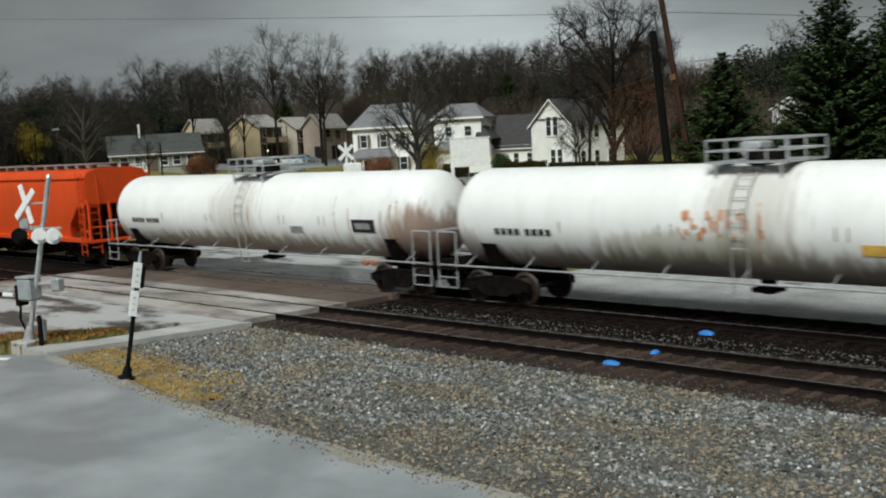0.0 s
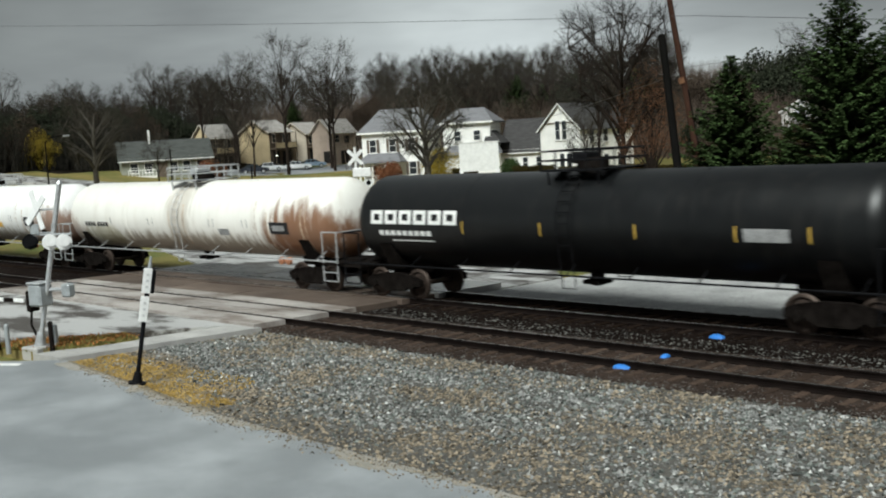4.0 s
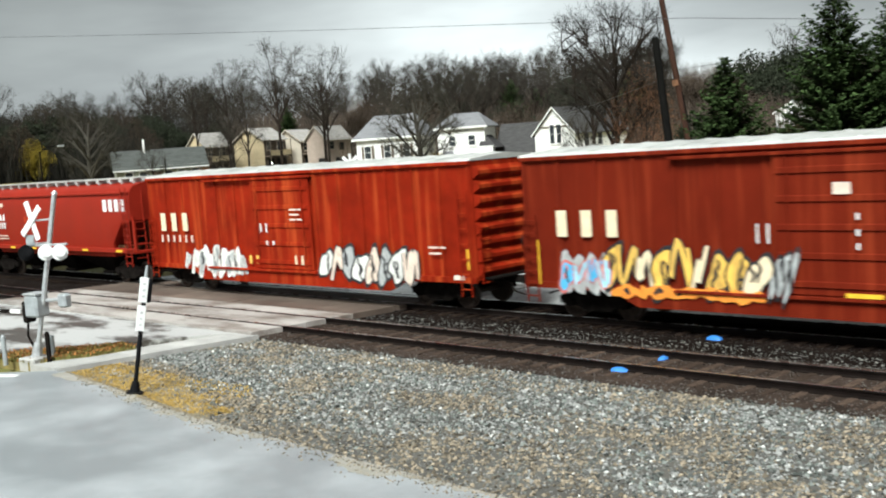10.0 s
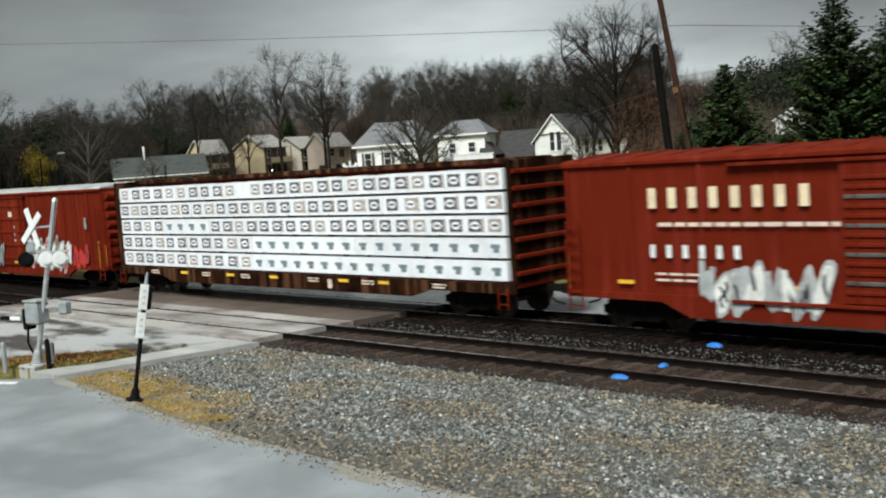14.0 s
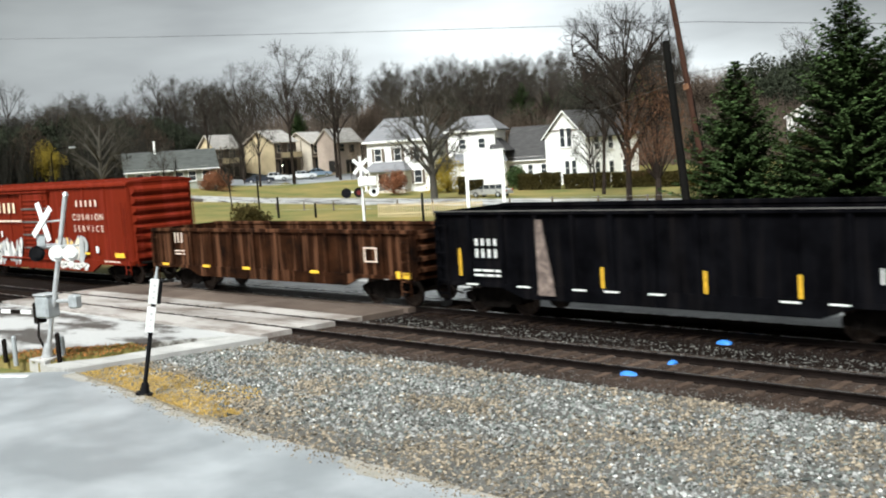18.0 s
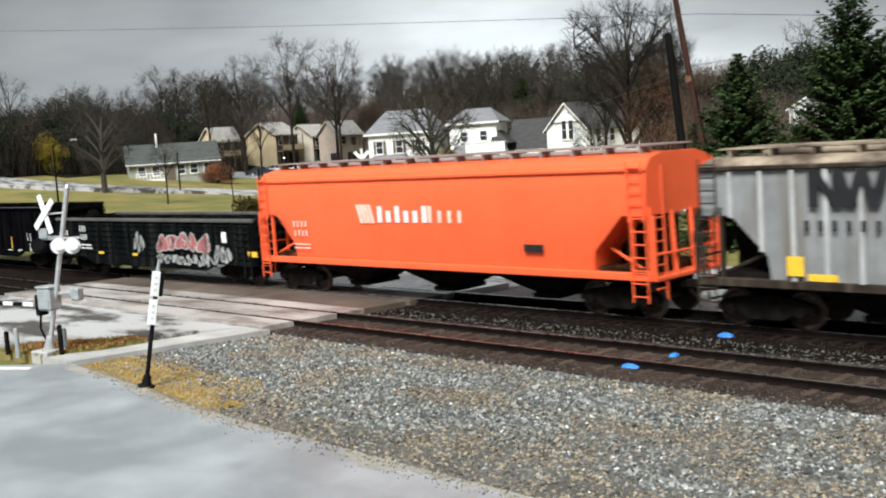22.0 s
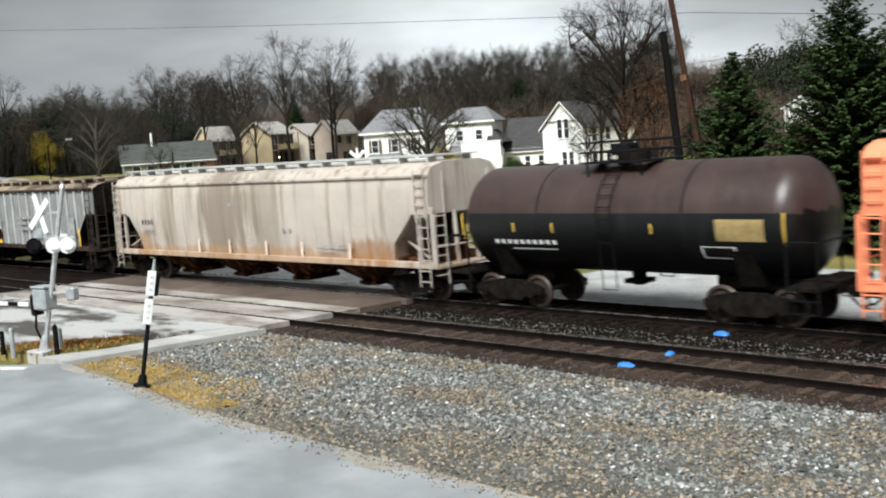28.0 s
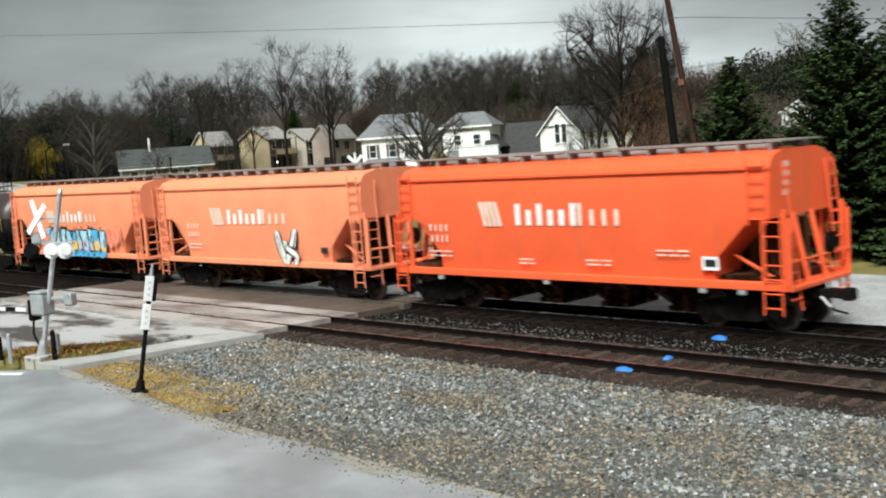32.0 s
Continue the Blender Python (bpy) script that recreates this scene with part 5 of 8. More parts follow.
graffiti(c, -5.55, -1.95, 0.68, 1.75, 7, [spray_silver, spray_white], spray_white, 3, y=-1.6)
graffiti(c, 1.65, 5.7, 0.66, 1.95, 6, [spray_white, mark_cream, spray_silver], spray_black, 4, y=-1.6)
bars(c, 0.45, 3.1, (0.55, 0.55, 0.55), 0.06, 0.17, mark_cream, y=-1.69)
marks(c, -1.1, 2.35, 0.3, 2, 0.14, 0.14, mark_white, y=-1.69)
marks(c, -0.85, 1.9, 0.14, 2, 0.16, 0.16, mark_white, y=-1.69)
marks(c, 0.5, 1.25, 0.3, 2, 0.2, 0.1, mark_pale, y=-1.69)
marks(c, -1.9, 1.2, 0.3, 2, 0.26, 0.1, spray_yellow, y=-1.625)
bars(c, 6.15, 1.9, (0.6, 0.5), 0.06, 0.18, mark_cream, y=-1.6)
part("bottom_patch", Geo().box(7.0, 7.35, -1.605, -1.6, 0.98, 1.12), mark_cream, c)
part("corner_tape", Geo().box(7.5, 7.57, -1.605, -1.6, 1.3, 1.9), yellow_tape, c)

c, h = boxcar("dull red boxcar with a pale roof and bright graffiti", -63.15, -47.55, box_maroon, roof_pale, doors=((-1.55, 1.43),))
emblem_row(c, -6.85, 2.3, 0.7, 0.48, 0.22, "TTT", mark_pale, y=-1.6)
graffiti(c, -6.7, -5.3, 0.85, 1.8, 3, [spray_blue, spray_sky], spray_pink, 5, y=-1.6, back=spray_silver)
graffiti(c, -5.5, -1.5, 0.85, 2.2, 7, [spray_yellow, spray_yellow, mark_pale], spray_black, 6, y=-1.604)
graffiti(c, -5.2, -1.6, 0.78, 1.1, 6, [spray_orange], spray_orange, 7, y=-1.62)
graffiti(c, -1.4, -0.9, 0.85, 2.0, 2, [spray_silver], spray_black, 8, y=-1.69)
graffiti(c, 1.2, 5.2, 0.82, 2.3, 8, [spray_white, spray_red, spray_white, surface("spray_olive", (0.17, 0.12, 0.05), 0.7, vary=0.3, scale=4)], spray_silver, 9, y=-1.6)
graffiti(c, 5.3, 6.5, 0.95, 1.9, 3, [spray_red], spray_red, 10, y=-1.6)
marks(c, 6.3, 2.7, 0.5, 1, 0.35, 0.1, mark_grey, y=-1.6)
marks(c, -0.3, 3.3, 0.26, 1, 0.75, 0.1, mark_cream, y=-1.69)
for z in (2.1, 2.4, 2.75):
    marks(c, 0.3, z, 0.14, 1, 0.12, 0.1, mark_white, y=-1.69)
marks(c, -1.75, 2.2, 0.45, 2, 0.09, 0.14, mark_white, y=-1.6)
tapes(c, (0.1,), 1.05, w=0.7, y=-1.69)
part("corner_tape", Geo().box(7.32, 7.4, -1.605, -1.6, 1.0, 2.2), yellow_tape, c)
part("corner_tape", Geo().box(-7.4, -7.32, -1.605, -1.6, 1.0, 2.2), yellow_tape, c)

# centre-beam flat car and its wrapped lumber
LOAD = []
c, h = freight("centre_beam_flat_car", "dark red centre-beam flat car with end bulkheads", "flat car", -46.6, -27.5)
part("deck", Geo().box(-h, h, -1.45, 1.45, 0.98, 1.12, 0.02), box_maroon, c)
for s in (-1, 1):
    y0, y1 = sorted((s * 1.45, s * 1.58))
    part("side_sill", Geo().loft([[(x, y0, z), (x, y1, z), (x, y1, 1.14), (x, y0, 1.14)] for x, z in ((-h, 0.85), (-h + 3.4, 0.85), (-h + 4.2, 0.62), (h - 4.2, 0.62), (h - 3.4, 0.85), (h, 0.85))]), gon_rust, c)
part("centre_beam", Geo().box(-h + 0.2, h - 0.2, -0.08, 0.08, 1.12, 4.5), box_maroon, c)
part("beam_cap", Geo().box(-h, h, -0.5, 0.5, 4.5, 4.66, 0.03), gon_rust, c)
for e in (-1, 1):
    x0, x1 = sorted((e * h, e * (h - 0.16)))
    part("bulkhead", Geo().box(x0, x1, -1.5, 1.5, 1.0, 4.62, 0.03), gon_rust, c)
    for k in range(7):
        z = 1.4 + 0.48 * k
        x0, x1 = sorted((e * h, e * (h + 0.11)))
        part("bulkhead_rib", Geo().box(x0, x1, -1.45, 1.45, z - 0.07, z + 0.07, 0.03), box_maroon, c)
    part("corner_tape", Geo().box(e * (h - 0.12) - 0.04, e * (h - 0.12) + 0.04, -1.512, -1.506, 1.1, 2.0), yellow_tape, c)
    g = Geo()
    ladder(g, e * (h - 0.55), e * (h - 0.2), -1.64, 0.4, 1.0, 2)
    part("step", g, box_maroon, c)
tapes(c, (-5.7, -3.0, -0.7, 2.6, 4.3), 0.95, y=-1.592)
for x in (-7.6, -4.4, -2.2, 1.2, 3.6, 6.4):
    bars(c, x, 1.0, (0.5, 0.5), 0.05, 0.09, mark_cream, y=-1.592)
marks(c, 2.0, 0.72, 0.3, 1, 0.4, 0.1, mark_cream, y=-1.592)
running_gear(c, h, 2.0)
mid9 = LONG * (-46.6 - 27.5) / 2 - 8.70
cuts = {0: (-9.28, -5.1, -1.31, 3.2, 9.28), 1: (-9.28, -5.0, -1.31, 3.6, 9.28), 2: (-9.28, -6.4, -3.6, 0.4, 4.6, 9.28), 3: (-9.28, -4.6, 0.2, 4.9, 9.28), 4: (-9.28, -5.5, -1.9, -1.2, 3.4, 9.28)}
for s in (-1, 1):
    for tier, cut in cuts.items():
        cut = [LONG * x for x in cut]
        for k, (x0, x1) in enumerate(zip(cut, cut[1:])):
            z0 = 0.02 + 0.652 * tier
            blue = (tier < 2 and k >= 2) or (tier == 2 and k == 1)
            blank = tier == 4 and k == 2
            lb = "blue-printed white wrap" if blue else "plain white wrap" if blank else "grey-printed white wrap"
            b = thing("lumber_bundle", "stacked lumber bundle in " + lb, "lumber", pose(mid9 + (x0 + x1) / 2, TRACK_Y, 1.12 + z0), "wrapped lumber")
            LOAD.append((b, mid9 + (x0 + x1) / 2, 1.12 + z0))
            w = (x1 - x0) / 2 - 0.012
            y0, y1 = sorted((s * 0.12, s * (1.43 + rnd.uniform(-0.015, 0.02))))
            drop = rnd.uniform(-0.012, 0.012)
            part("wrap", Geo().loft([[(x, y0, 0.05), (x, y1 - s * rnd.uniform(0, 0.02), 0.05 + drop + rnd.uniform(-0.045, 0.035)), (x, y1, 0.3), (x, y1, 0.57 + drop + rnd.uniform(-0.03, 0.02)), (x, y1 - s * 0.04, 0.61 + rnd.uniform(-0.02, 0.03)), (x, y0, 0.62)] for x in [w * (q / 6 - 1) for q in range(13)]]), wrap_white, b)
            for x in (-w * 0.8, 0, w * 0.8):
                part("batten", Geo().box(x - 0.05, x + 0.05, y0, y1, 0.0, 0.07), batten, b)
            if s < 0 and not blank:
                yy = y0 - 0.006
                n = max(1, int(2 * w / 0.74))
                for j in range(n):
                    x = -w + (j + 0.5) * 2 * w / n
                    if blue:
                        g = Geo().box(x - 0.2, x + 0.16, yy, yy + 0.004, 0.33 + drop, 0.44 + drop).box(x - 0.1, x + 0.12, yy, yy + 0.004, 0.2 + drop, 0.33 + drop)
                        part("printed_label", g, wrap_blueprint, b)
                    else:
                        ring = [2 * math.pi * q / 16 for q in range(16)]
                        g = Geo().box(x - 0.25, x + 0.25, yy, yy + 0.004, 0.16 + drop, 0.53 + drop)
                        lb_ = part("printed_label", g, wrap_print if (tier + j) % 4 else wrap_pink, b)
                        part("label_mark", Geo().box(x - 0.11, x + 0.11, yy - 0.006, yy - 0.004, 0.31 + drop, 0.38 + drop), wrap_print, lb_)
                        part("label_oval", Geo().poly([(x + 0.19 * math.cos(q), yy - 0.003, 0.345 + drop + 0.12 * math.sin(q)) for q in ring]), wrap_white, lb_)
                    if not blue and j % 2:
                        part("wrap_stripe", Geo().box(x + 0.27, x + 0.35, yy, yy + 0.004, 0.14 + drop, 0.55 + drop), wrap_pink, b)

c, h = boxcar("brick-red boxcar with louvred doors and white lettering", -25.85, -10.2, box_brick, box_brick, 4.4, doors=((-1.49, 1.49),), louvres=True, ribbed=10)
emblem_row(c, -5.6, 3.2, 0.5, 0.36, 0.13, "TTTTTTTT", mark_pale, y=-1.6, fill=0.55)
bars(c, -5.3, 2.75, (4.6,), 0.1, 0.2, mark_cream, y=-1.6)
marks(c, -5.6, 1.98, 0.32, 6, 0.28, 0.12, mark_white, y=-1.6)
bars(c, -5.4, 1.55, (1.4, 1.4), 0.06, 0.15, mark_cream, y=-1.6)
marks(c, 3.7, 3.45, 0.28, 5, 0.26, 0.13, mark_cream, y=-1.6)
for word, x, z in (("CUSHION", 3.4, 2.85), ("SERVICE", 3.4, 2.33)):
    for k, ch in enumerate(word):
        tc = bpy.data.curves.new("lettering", "FONT")
        tc.body, tc.size, tc.extrude, tc.align_x = ch, 0.4, 0.003, "CENTER"
        tm = new("lettering_curve", tc)
        me = bpy.data.meshes.new_from_object(tm)
        bpy.data.objects.remove(tm)
        me.materials.append(mark_cream)
        part("painted_letter", me, mark_cream, c).matrix_basis = pose(x + 0.15 + 0.37 * k, -1.6, z, 90, 0, 0)
graffiti(c, -4.3, -1.5, 0.68, 1.95, 6, [spray_silver, spray_white], spray_silver, 11, y=-1.6)
graffiti(c, 1.75, 4.3, 0.95, 2.25, 4, [mark_pale, spray_silver, spray_yellow], spray_silver, 12, y=-1.6)
graffiti(c, 2.0, 4.4, 0.62, 0.95, 5, [spray_white], spray_white, 13, y=-1.603)
tapes(c, (-6.4, -2.4, 1.7, 4.2), 1.3, y=-1.61)
tapes(c, (6.6,), 1.22, w=0.75, h=0.2, y=-1.61)
marks(c, 5.0, 1.4, 0.28, 1, 0.45, 0.1, mark_white, y=-1.6)
bars(c, 5.7, 1.0, (1.2,), 0.06, 0.15, mark_cream, y=-1.6)

c, h = gondola("rusty low gondola with ribbed sides", -8.7, 4.85, gon_rust, gon_inside, 2.49, sill=0.95, ribs=12, rim=gon_rust, load=0.5)
marks(c, -5.6, 1.95, 0.4, 3, 0.15, 0.06, mark_cream)
bars(c, -5.6, 1.6, (0.6, 0.6), 0.05, 0.12, mark_cream)
for z0, z1, x0, x1 in ((1.48, 1.52, 4.4, 4.95), (1.92, 1.96, 4.4, 4.95), (1.5, 1.94, 4.4, 4.46), (1.5, 1.94, 4.89, 4.95)):
    part("stencil_frame", Geo().box(x0, x1, -1.592, -1.588, z0, z1), mark_cream, c)
tapes(c, (-6.5, -3.9, -1.6, 1.9), 1.02)
tapes(c, (5.7,), 1.0, w=0.6, h=0.22)
c, h = gondola("black ribbed gondola with a pale streak", 5.7, 19.1, gon_black, gon_inside, 3.08, sill=0.9, ribs=13)
# thin pale strip in place of the sky's reflection on the rim
part("rim_edge", Geo().box(-h, h, -1.604, -1.601, 3.08, 3.112), rim_pale, c, "pale line painted on the rim as reflected sky")
marks(c, -5.65, 2.1, 0.2, 4, 0.16, 0.05, mark_white)
marks(c, -5.65, 1.75, 0.25, 4, 0.16, 0.05, mark_white)
bars(c, -5.7, 1.35, (0.9, 0.9), 0.06, 0.14, mark_white)
part("pale_streak", Geo().loft([[(-3.62, y, 2.85), (-3.42, y, 2.85), (-3.2, y, 1.5), (-3.1, y, 0.75), (-3.62, y, 0.75)] for y in (-1.594, -1.59)]), streak_dust, c, "pale streak of spilt dust")
for x in (-1.75, 0.9, 3.0):
    part("yellow_strip", Geo().box(x, x + 0.07, -1.594, -1.59, 1.05, 1.6), yellow_tape, c)
part("yellow_strip", Geo().box(5.85, 5.94, -1.594, -1.59, 1.1, 2.05), yellow_tape, c)
part("yellow_strip", Geo().box(-6.2, -6.13, -1.594, -1.59, 1.2, 2.0), yellow_tape, c)
marks(c, 4.72, 0.95, 0.36, 1, 0.4, 0.1, mark_white)
marks(c, 4.6, 1.45, 0.35, 2, 0.1, 0.2, mark_white)
for x in (-6.0, -4.3, -2.6, -1.7, -0.5, 2.6, 3.6, 5.5):
    part("white_stripe", Geo().box(x, x + 0.42, -1.592, -1.588, 0.94, 0.985), mark_white, c)
c, h = gondola("dark gondola with pressed panels and pink graffiti", 20.25, 34.0, gon_green, gon_inside, 2.56, sill=0.85, corrugated=True, rim=rim_pale, load=0.4)
marks(c, -6.62, 1.76, 0.27, 2, 0.16, 0.06, mark_white)
marks(c, -5.25, 1.98, 0.26, 3, 0.15, 0.05, mark_white)
marks(c, -5.2, 1.62, 0.24, 3, 0.15, 0.05, mark_white)
bars(c, -5.2, 1.35, (0.9, 0.9), 0.06, 0.14, mark_white)
graffiti(c, 1.0, 4.35, 1.2, 2.0, 4, [faded_pink], faded_white, 15)
graffiti(c, 0.9, 4.5, 0.72, 1.2, 6, [faded_white, mark_grey], gon_green, 16)
graffiti(c, -0.6, 0.1, 1.1, 2.1, 2, [faded_white], gon_green, 17)
graffiti(c, 4.6, 5.6, 0.8, 1.6, 2, [faded_white], gon_green, 18)
marks(c, 4.6, 1.7, 0.4, 1, 0.6, 0.1, mark_white)
tapes(c, (-3.8, -1.2), 1.02)
tapes(c, (-6.4,), 1.4, w=0.35, h=0.2)
tapes(c, (6.2,), 1.2, w=0.5, h=0.2)


def brand_row(car, x_logo, x0, x1, z0, z1, num_x):
    """A leaf-like emblem and a row of letter-sized plain shapes."""
    g = Geo()
    for k in range(4):
        a = 0.16 * k
        g.loft([[(x_logo + a, y, z1 + 0.05), (x_logo + a + 0.13, y, z1 + 0.05), (x_logo + a + 0.3, y, z0 + 0.05), (x_logo + a + 0.18, y, z0 + 0.05)] for y in (-1.61, -1.606)])
    part("emblem", g, mark_cream, car, "pale leaf-like emblem")
    w = (x1 - x0) / 10.2
    emblem_row(car, x0, z0 + 0.08, (z1 - z0) * 0.85, w * 0.86, w * 0.2, "TsTssT", mark_white, y=-1.606, fill=0.62)
    emblem_row(car, x0 + 5.9 * w, z0 + 0.08, (z1 - z0) * 0.85, w * 0.9, w * 0.18, "Tsss", mark_cream, y=-1.606, fill=0.42)
    marks(car, num_x, z0 - 0.1, 0.2, 4, 0.14, 0.05, mark_cream, y=-1.6)
    marks(car, num_x + 0.05, z0 - 0.42, 0.2, 4, 0.13, 0.05, mark_cream, y=-1.6)
    bars(car, num_x, z0 - 0.72, (0.8, 0.8), 0.04, 0.13, mark_cream, y=-1.585)


c, h = covered_hopper("bright orange covered hopper car with pale lettering", 34.4, 49.0, hopper_orange, roof_dull, 3)
brand_row(c, -2.9, -2.05, 1.35, 2.45, 3.05, -5.9)
part("data_panel", Geo().box(3.25, 3.85, -1.6, -1.596, 1.75, 1.95), mark_black, c)
for a, b in ((50.0, 63.95), (64.85, 79.6)):
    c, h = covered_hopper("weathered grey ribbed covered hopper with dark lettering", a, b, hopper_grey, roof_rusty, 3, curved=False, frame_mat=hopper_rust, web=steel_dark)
    zig = [(0.0, 0), (0.0, 1), (0.48, 0), (0.48, 1), (0.5, 1), (0.72, 0), (0.95, 1), (1.17, 0), (1.4, 1)]
    g = Geo()
    for (xa, ta), (xb, tb) in zip(zig, zig[1:]):
        if ta != tb:
            g.loft([[(-4.75 + xa, y, 2.95 + 0.85 * ta), (-4.75 + xa + 0.2, y, 2.95 + 0.85 * ta), (-4.75 + xb + 0.2, y, 2.95 + 0.85 * tb), (-4.75 + xb, y, 2.95 + 0.85 * tb)] for y in (-1.604 - 0.002 * tb, -1.6 - 0.002 * tb)])
    part("dark_emblem", g, mark_black, c, "bold black zigzag emblem")
    marks(c, -4.9, 2.42, 0.24, 6, 0.2, 0.08, mark_black, y=-1.6)
    bars(c, 0.1, 2.5, (1.4, 0.8, 1.3), 0.14, 0.26, mark_grey, y=-1.6)
    bars(c, -2.3, 2.4, (0.9, 0.7), 0.06, 0.15, mark_grey, y=-1.6)
    for x in (-4.8, -2.25, 1.1, 3.9):
        part("yellow_panel", Geo().box(x, x + 0.6, -1.602, -1.598, 1.3, 1.46), yellow_tape, c)
    part("door_patch", Geo().box(-2.2, -1.65, -1.602, -1.598, 1.5, 2.0), gon_rust, c)
    part("white_panel", Geo().box(3.9, 4.6, -1.602, -1.598, 1.55, 1.85), mark_white, c)
    part("grey_patch", Geo().box(4.75, 5.3, -1.602, -1.598, 1.4, 2.6), mark_grey, c)
    part("yellow_strip", Geo().box(h / LONG - 1.75, h / LONG - 1.65, -1.62, -1.616, 1.3, 2.1), yellow_tape, c)
    part("yellow_panel", Geo().box(-h / LONG + 1.75, -h / LONG + 2.1, -1.62, -1.616, 1.4, 1.85), yellow_tape, c)
c, h = covered_hopper("dusty cream covered hopper streaked with grime", 81.1, 97.95, hopper_cream, roof_pale, 4)
marks(c, -6.8, 2.33, 0.2, 4, 0.16, 0.05, mark_black, y=-1.6)
marks(c, -6.75, 1.95, 0.2, 4, 0.15, 0.05, mark_grey, y=-1.59)
for x, z in ((-1.2, 3.1), (-0.95, 3.1), (1.6, 2.2), (1.9, 2.2)):
    part("dark_spot", Geo().tube((x, -1.6, z), (x, -1.59, z), 0.07, n=10), mark_grey, c)
bars(c, 3.2, 1.65, (1.6, 0.9), 0.06, 0.15, mark_grey, y=-1.59)
for x in (-3.2, -1.4, 0.6, 2.4, 4.6):
    part("rust_stain", Geo().box(x, x + 0.09, -1.592, -1.588, 1.3, 1.8), mark_cream, c)

c, h = tank_car("short brown-black tank car with yellow strips", 98.3, 108.4, tank_brown, steel_dark, black_paint, lower=tank_black, walk_rail=False, axis=2.54, radius=1.48)
tape_dim = surface("tape_dim", (0.5, 0.32, 0.06), 0.5, vary=0.3, scale=6)
for x in (-4.45, 4.3):
    shell_patch(c, x, x + 0.06, -0.36, 0.16, 1.48, 2.54, tape_dim, "yellow_strip")
for x in (-2.75, -1.55, 1.2):
    shell_patch(c, x, x + 0.06, -0.2, -0.02, 1.48, 2.54, tape_dim, "yellow_strip")
for k in range(10):
    shell_patch(c, -3.4 + 0.2 * k, -3.27 + 0.2 * k, -0.44, -0.35, 1.48, 2.54, mark_white, "stencil_mark")
shell_patch(c, -2.9, -1.5, -0.56, -0.53, 1.48, 2.54, mark_white, "stencil_bar")
shell_patch(c, 2.8, 3.9, -0.3, 0.06, 1.48, 2.54, surface("tan_panel", (0.30, 0.22, 0.09), 0.7, vary=0.3, scale=4), "service_panel")
for x0, x1, a0, a1 in ((2.4, 3.2, -0.42, -0.4), (2.4, 3.2, -0.64, -0.62), (2.4, 2.44, -0.64, -0.4), (3.16, 3.2, -0.64, -0.4)):
    shell_patch(c, x0, x1, a0, a1, 1.48, 2.54, mark_white, "stencil_frame")

spray_lilac = surface("spray_lilac", (0.50, 0.44, 0.52), 0.6, vary=0.25, scale=4)


def block_letters(car, x0, x1, z0, z1, n, seed):
    """Leaning block letters, overlapping, with dark edges, pale feet and a few thin spikes."""
    r2 = random.Random(seed)
    step, tall = (x1 - x0) / n, z1 - z0

    def slant(cx, w, za, zb, lean, y):
        j = [r2.uniform(-0.04, 0.04) for _ in range(6)]
        return Geo().poly([(cx - w + j[0], y, za + j[1]), (cx + w + j[2], y, za - j[1]), (cx + w + lean + j[3], y, zb + j[4]), (cx - w + lean - j[0], y, zb + j[5])])
    for i in range(n):
        cx, lean = x0 + step * (i + 0.5), r2.uniform(-0.22, 0.1)
        w, top, foot = step * r2.uniform(0.42, 0.6), z1 - r2.uniform(0.0, 0.16) * tall, z0 + r2.uniform(0.0, 0.08)
        y = -1.606 - i * 0.0026
        o = part("graffiti_letter", slant(cx, w + 0.05, foot - 0.02, top + 0.06, lean, y), spray_black, car)
        part("graffiti_fill", slant(cx, w - 0.02, foot + 0.1, top, lean, y - 0.0006), spray_sky if i % 4 != 1 else spray_blue, o)
        part("graffiti_foot", slant(cx + r2.uniform(-0.05, 0.05), w * 0.7, foot + 0.02, foot + tall * r2.uniform(0.3, 0.5), lean * 0.4, y - 0.0011), (spray_lilac, spray_lilac, spray_yellow, spray_white)[r2.randrange(4)], o)
        for k in range(3):
            u, v = cx + r2.uniform(-0.8, 0.8) * w, foot + tall * r2.uniform(0.15, 0.6)
            pts = [(u, v), (u + lean * 0.2 + r2.uniform(-0.08, 0.08), v + 0.14), (u + lean * 0.5, v + r2.uniform(0.24, 0.42))]
            part("graffiti_line", ribbon(pts, r2.uniform(0.035, 0.075), y - 0.0016 - 0.0003 * k), spray_black if k else spray_white, o)
        u = cx + lean + r2.uniform(-0.2, 0.2)
        part("graffiti_spike", ribbon([(u, top - 0.05), (u - 0.03, top + 0.1), (u - 0.09, top + r2.uniform(0.14, 0.26))], 0.045, y - 0.0004), spray_black, o)


c, h = covered_hopper("faded orange covered hopper with blue graffiti", 109.15, 120.1, hopper_peach, roof_dull, 4)
brand_row(c, -2.5, -1.45, 1.75, 2.55, 3.12, -4.05)
graffiti(c, -3.6, -2.1, 1.35, 2.3, 3, [hopper_peach], spray_pink, 20, y=-1.6)
graffiti(c, 2.5, 3.7, 1.45, 2.4, 3, [hopper_peach], spray_pink, 21, y=-1.6)
block_letters(c, -2.35, 2.7, 1.3, 2.34, 11, 22)
graffiti(c, -2.0, 2.6, 1.08, 1.36, 9, [spray_blue], spray_blue, 23, y=-1.64)
c, h = covered_hopper("faded orange covered hopper with a white scrawl", 121.1, 132.1, hopper_peach, roof_dull, 4)
brand_row(c, -2.55, -1.6, 1.6, 2.5, 3.12, -4.0)
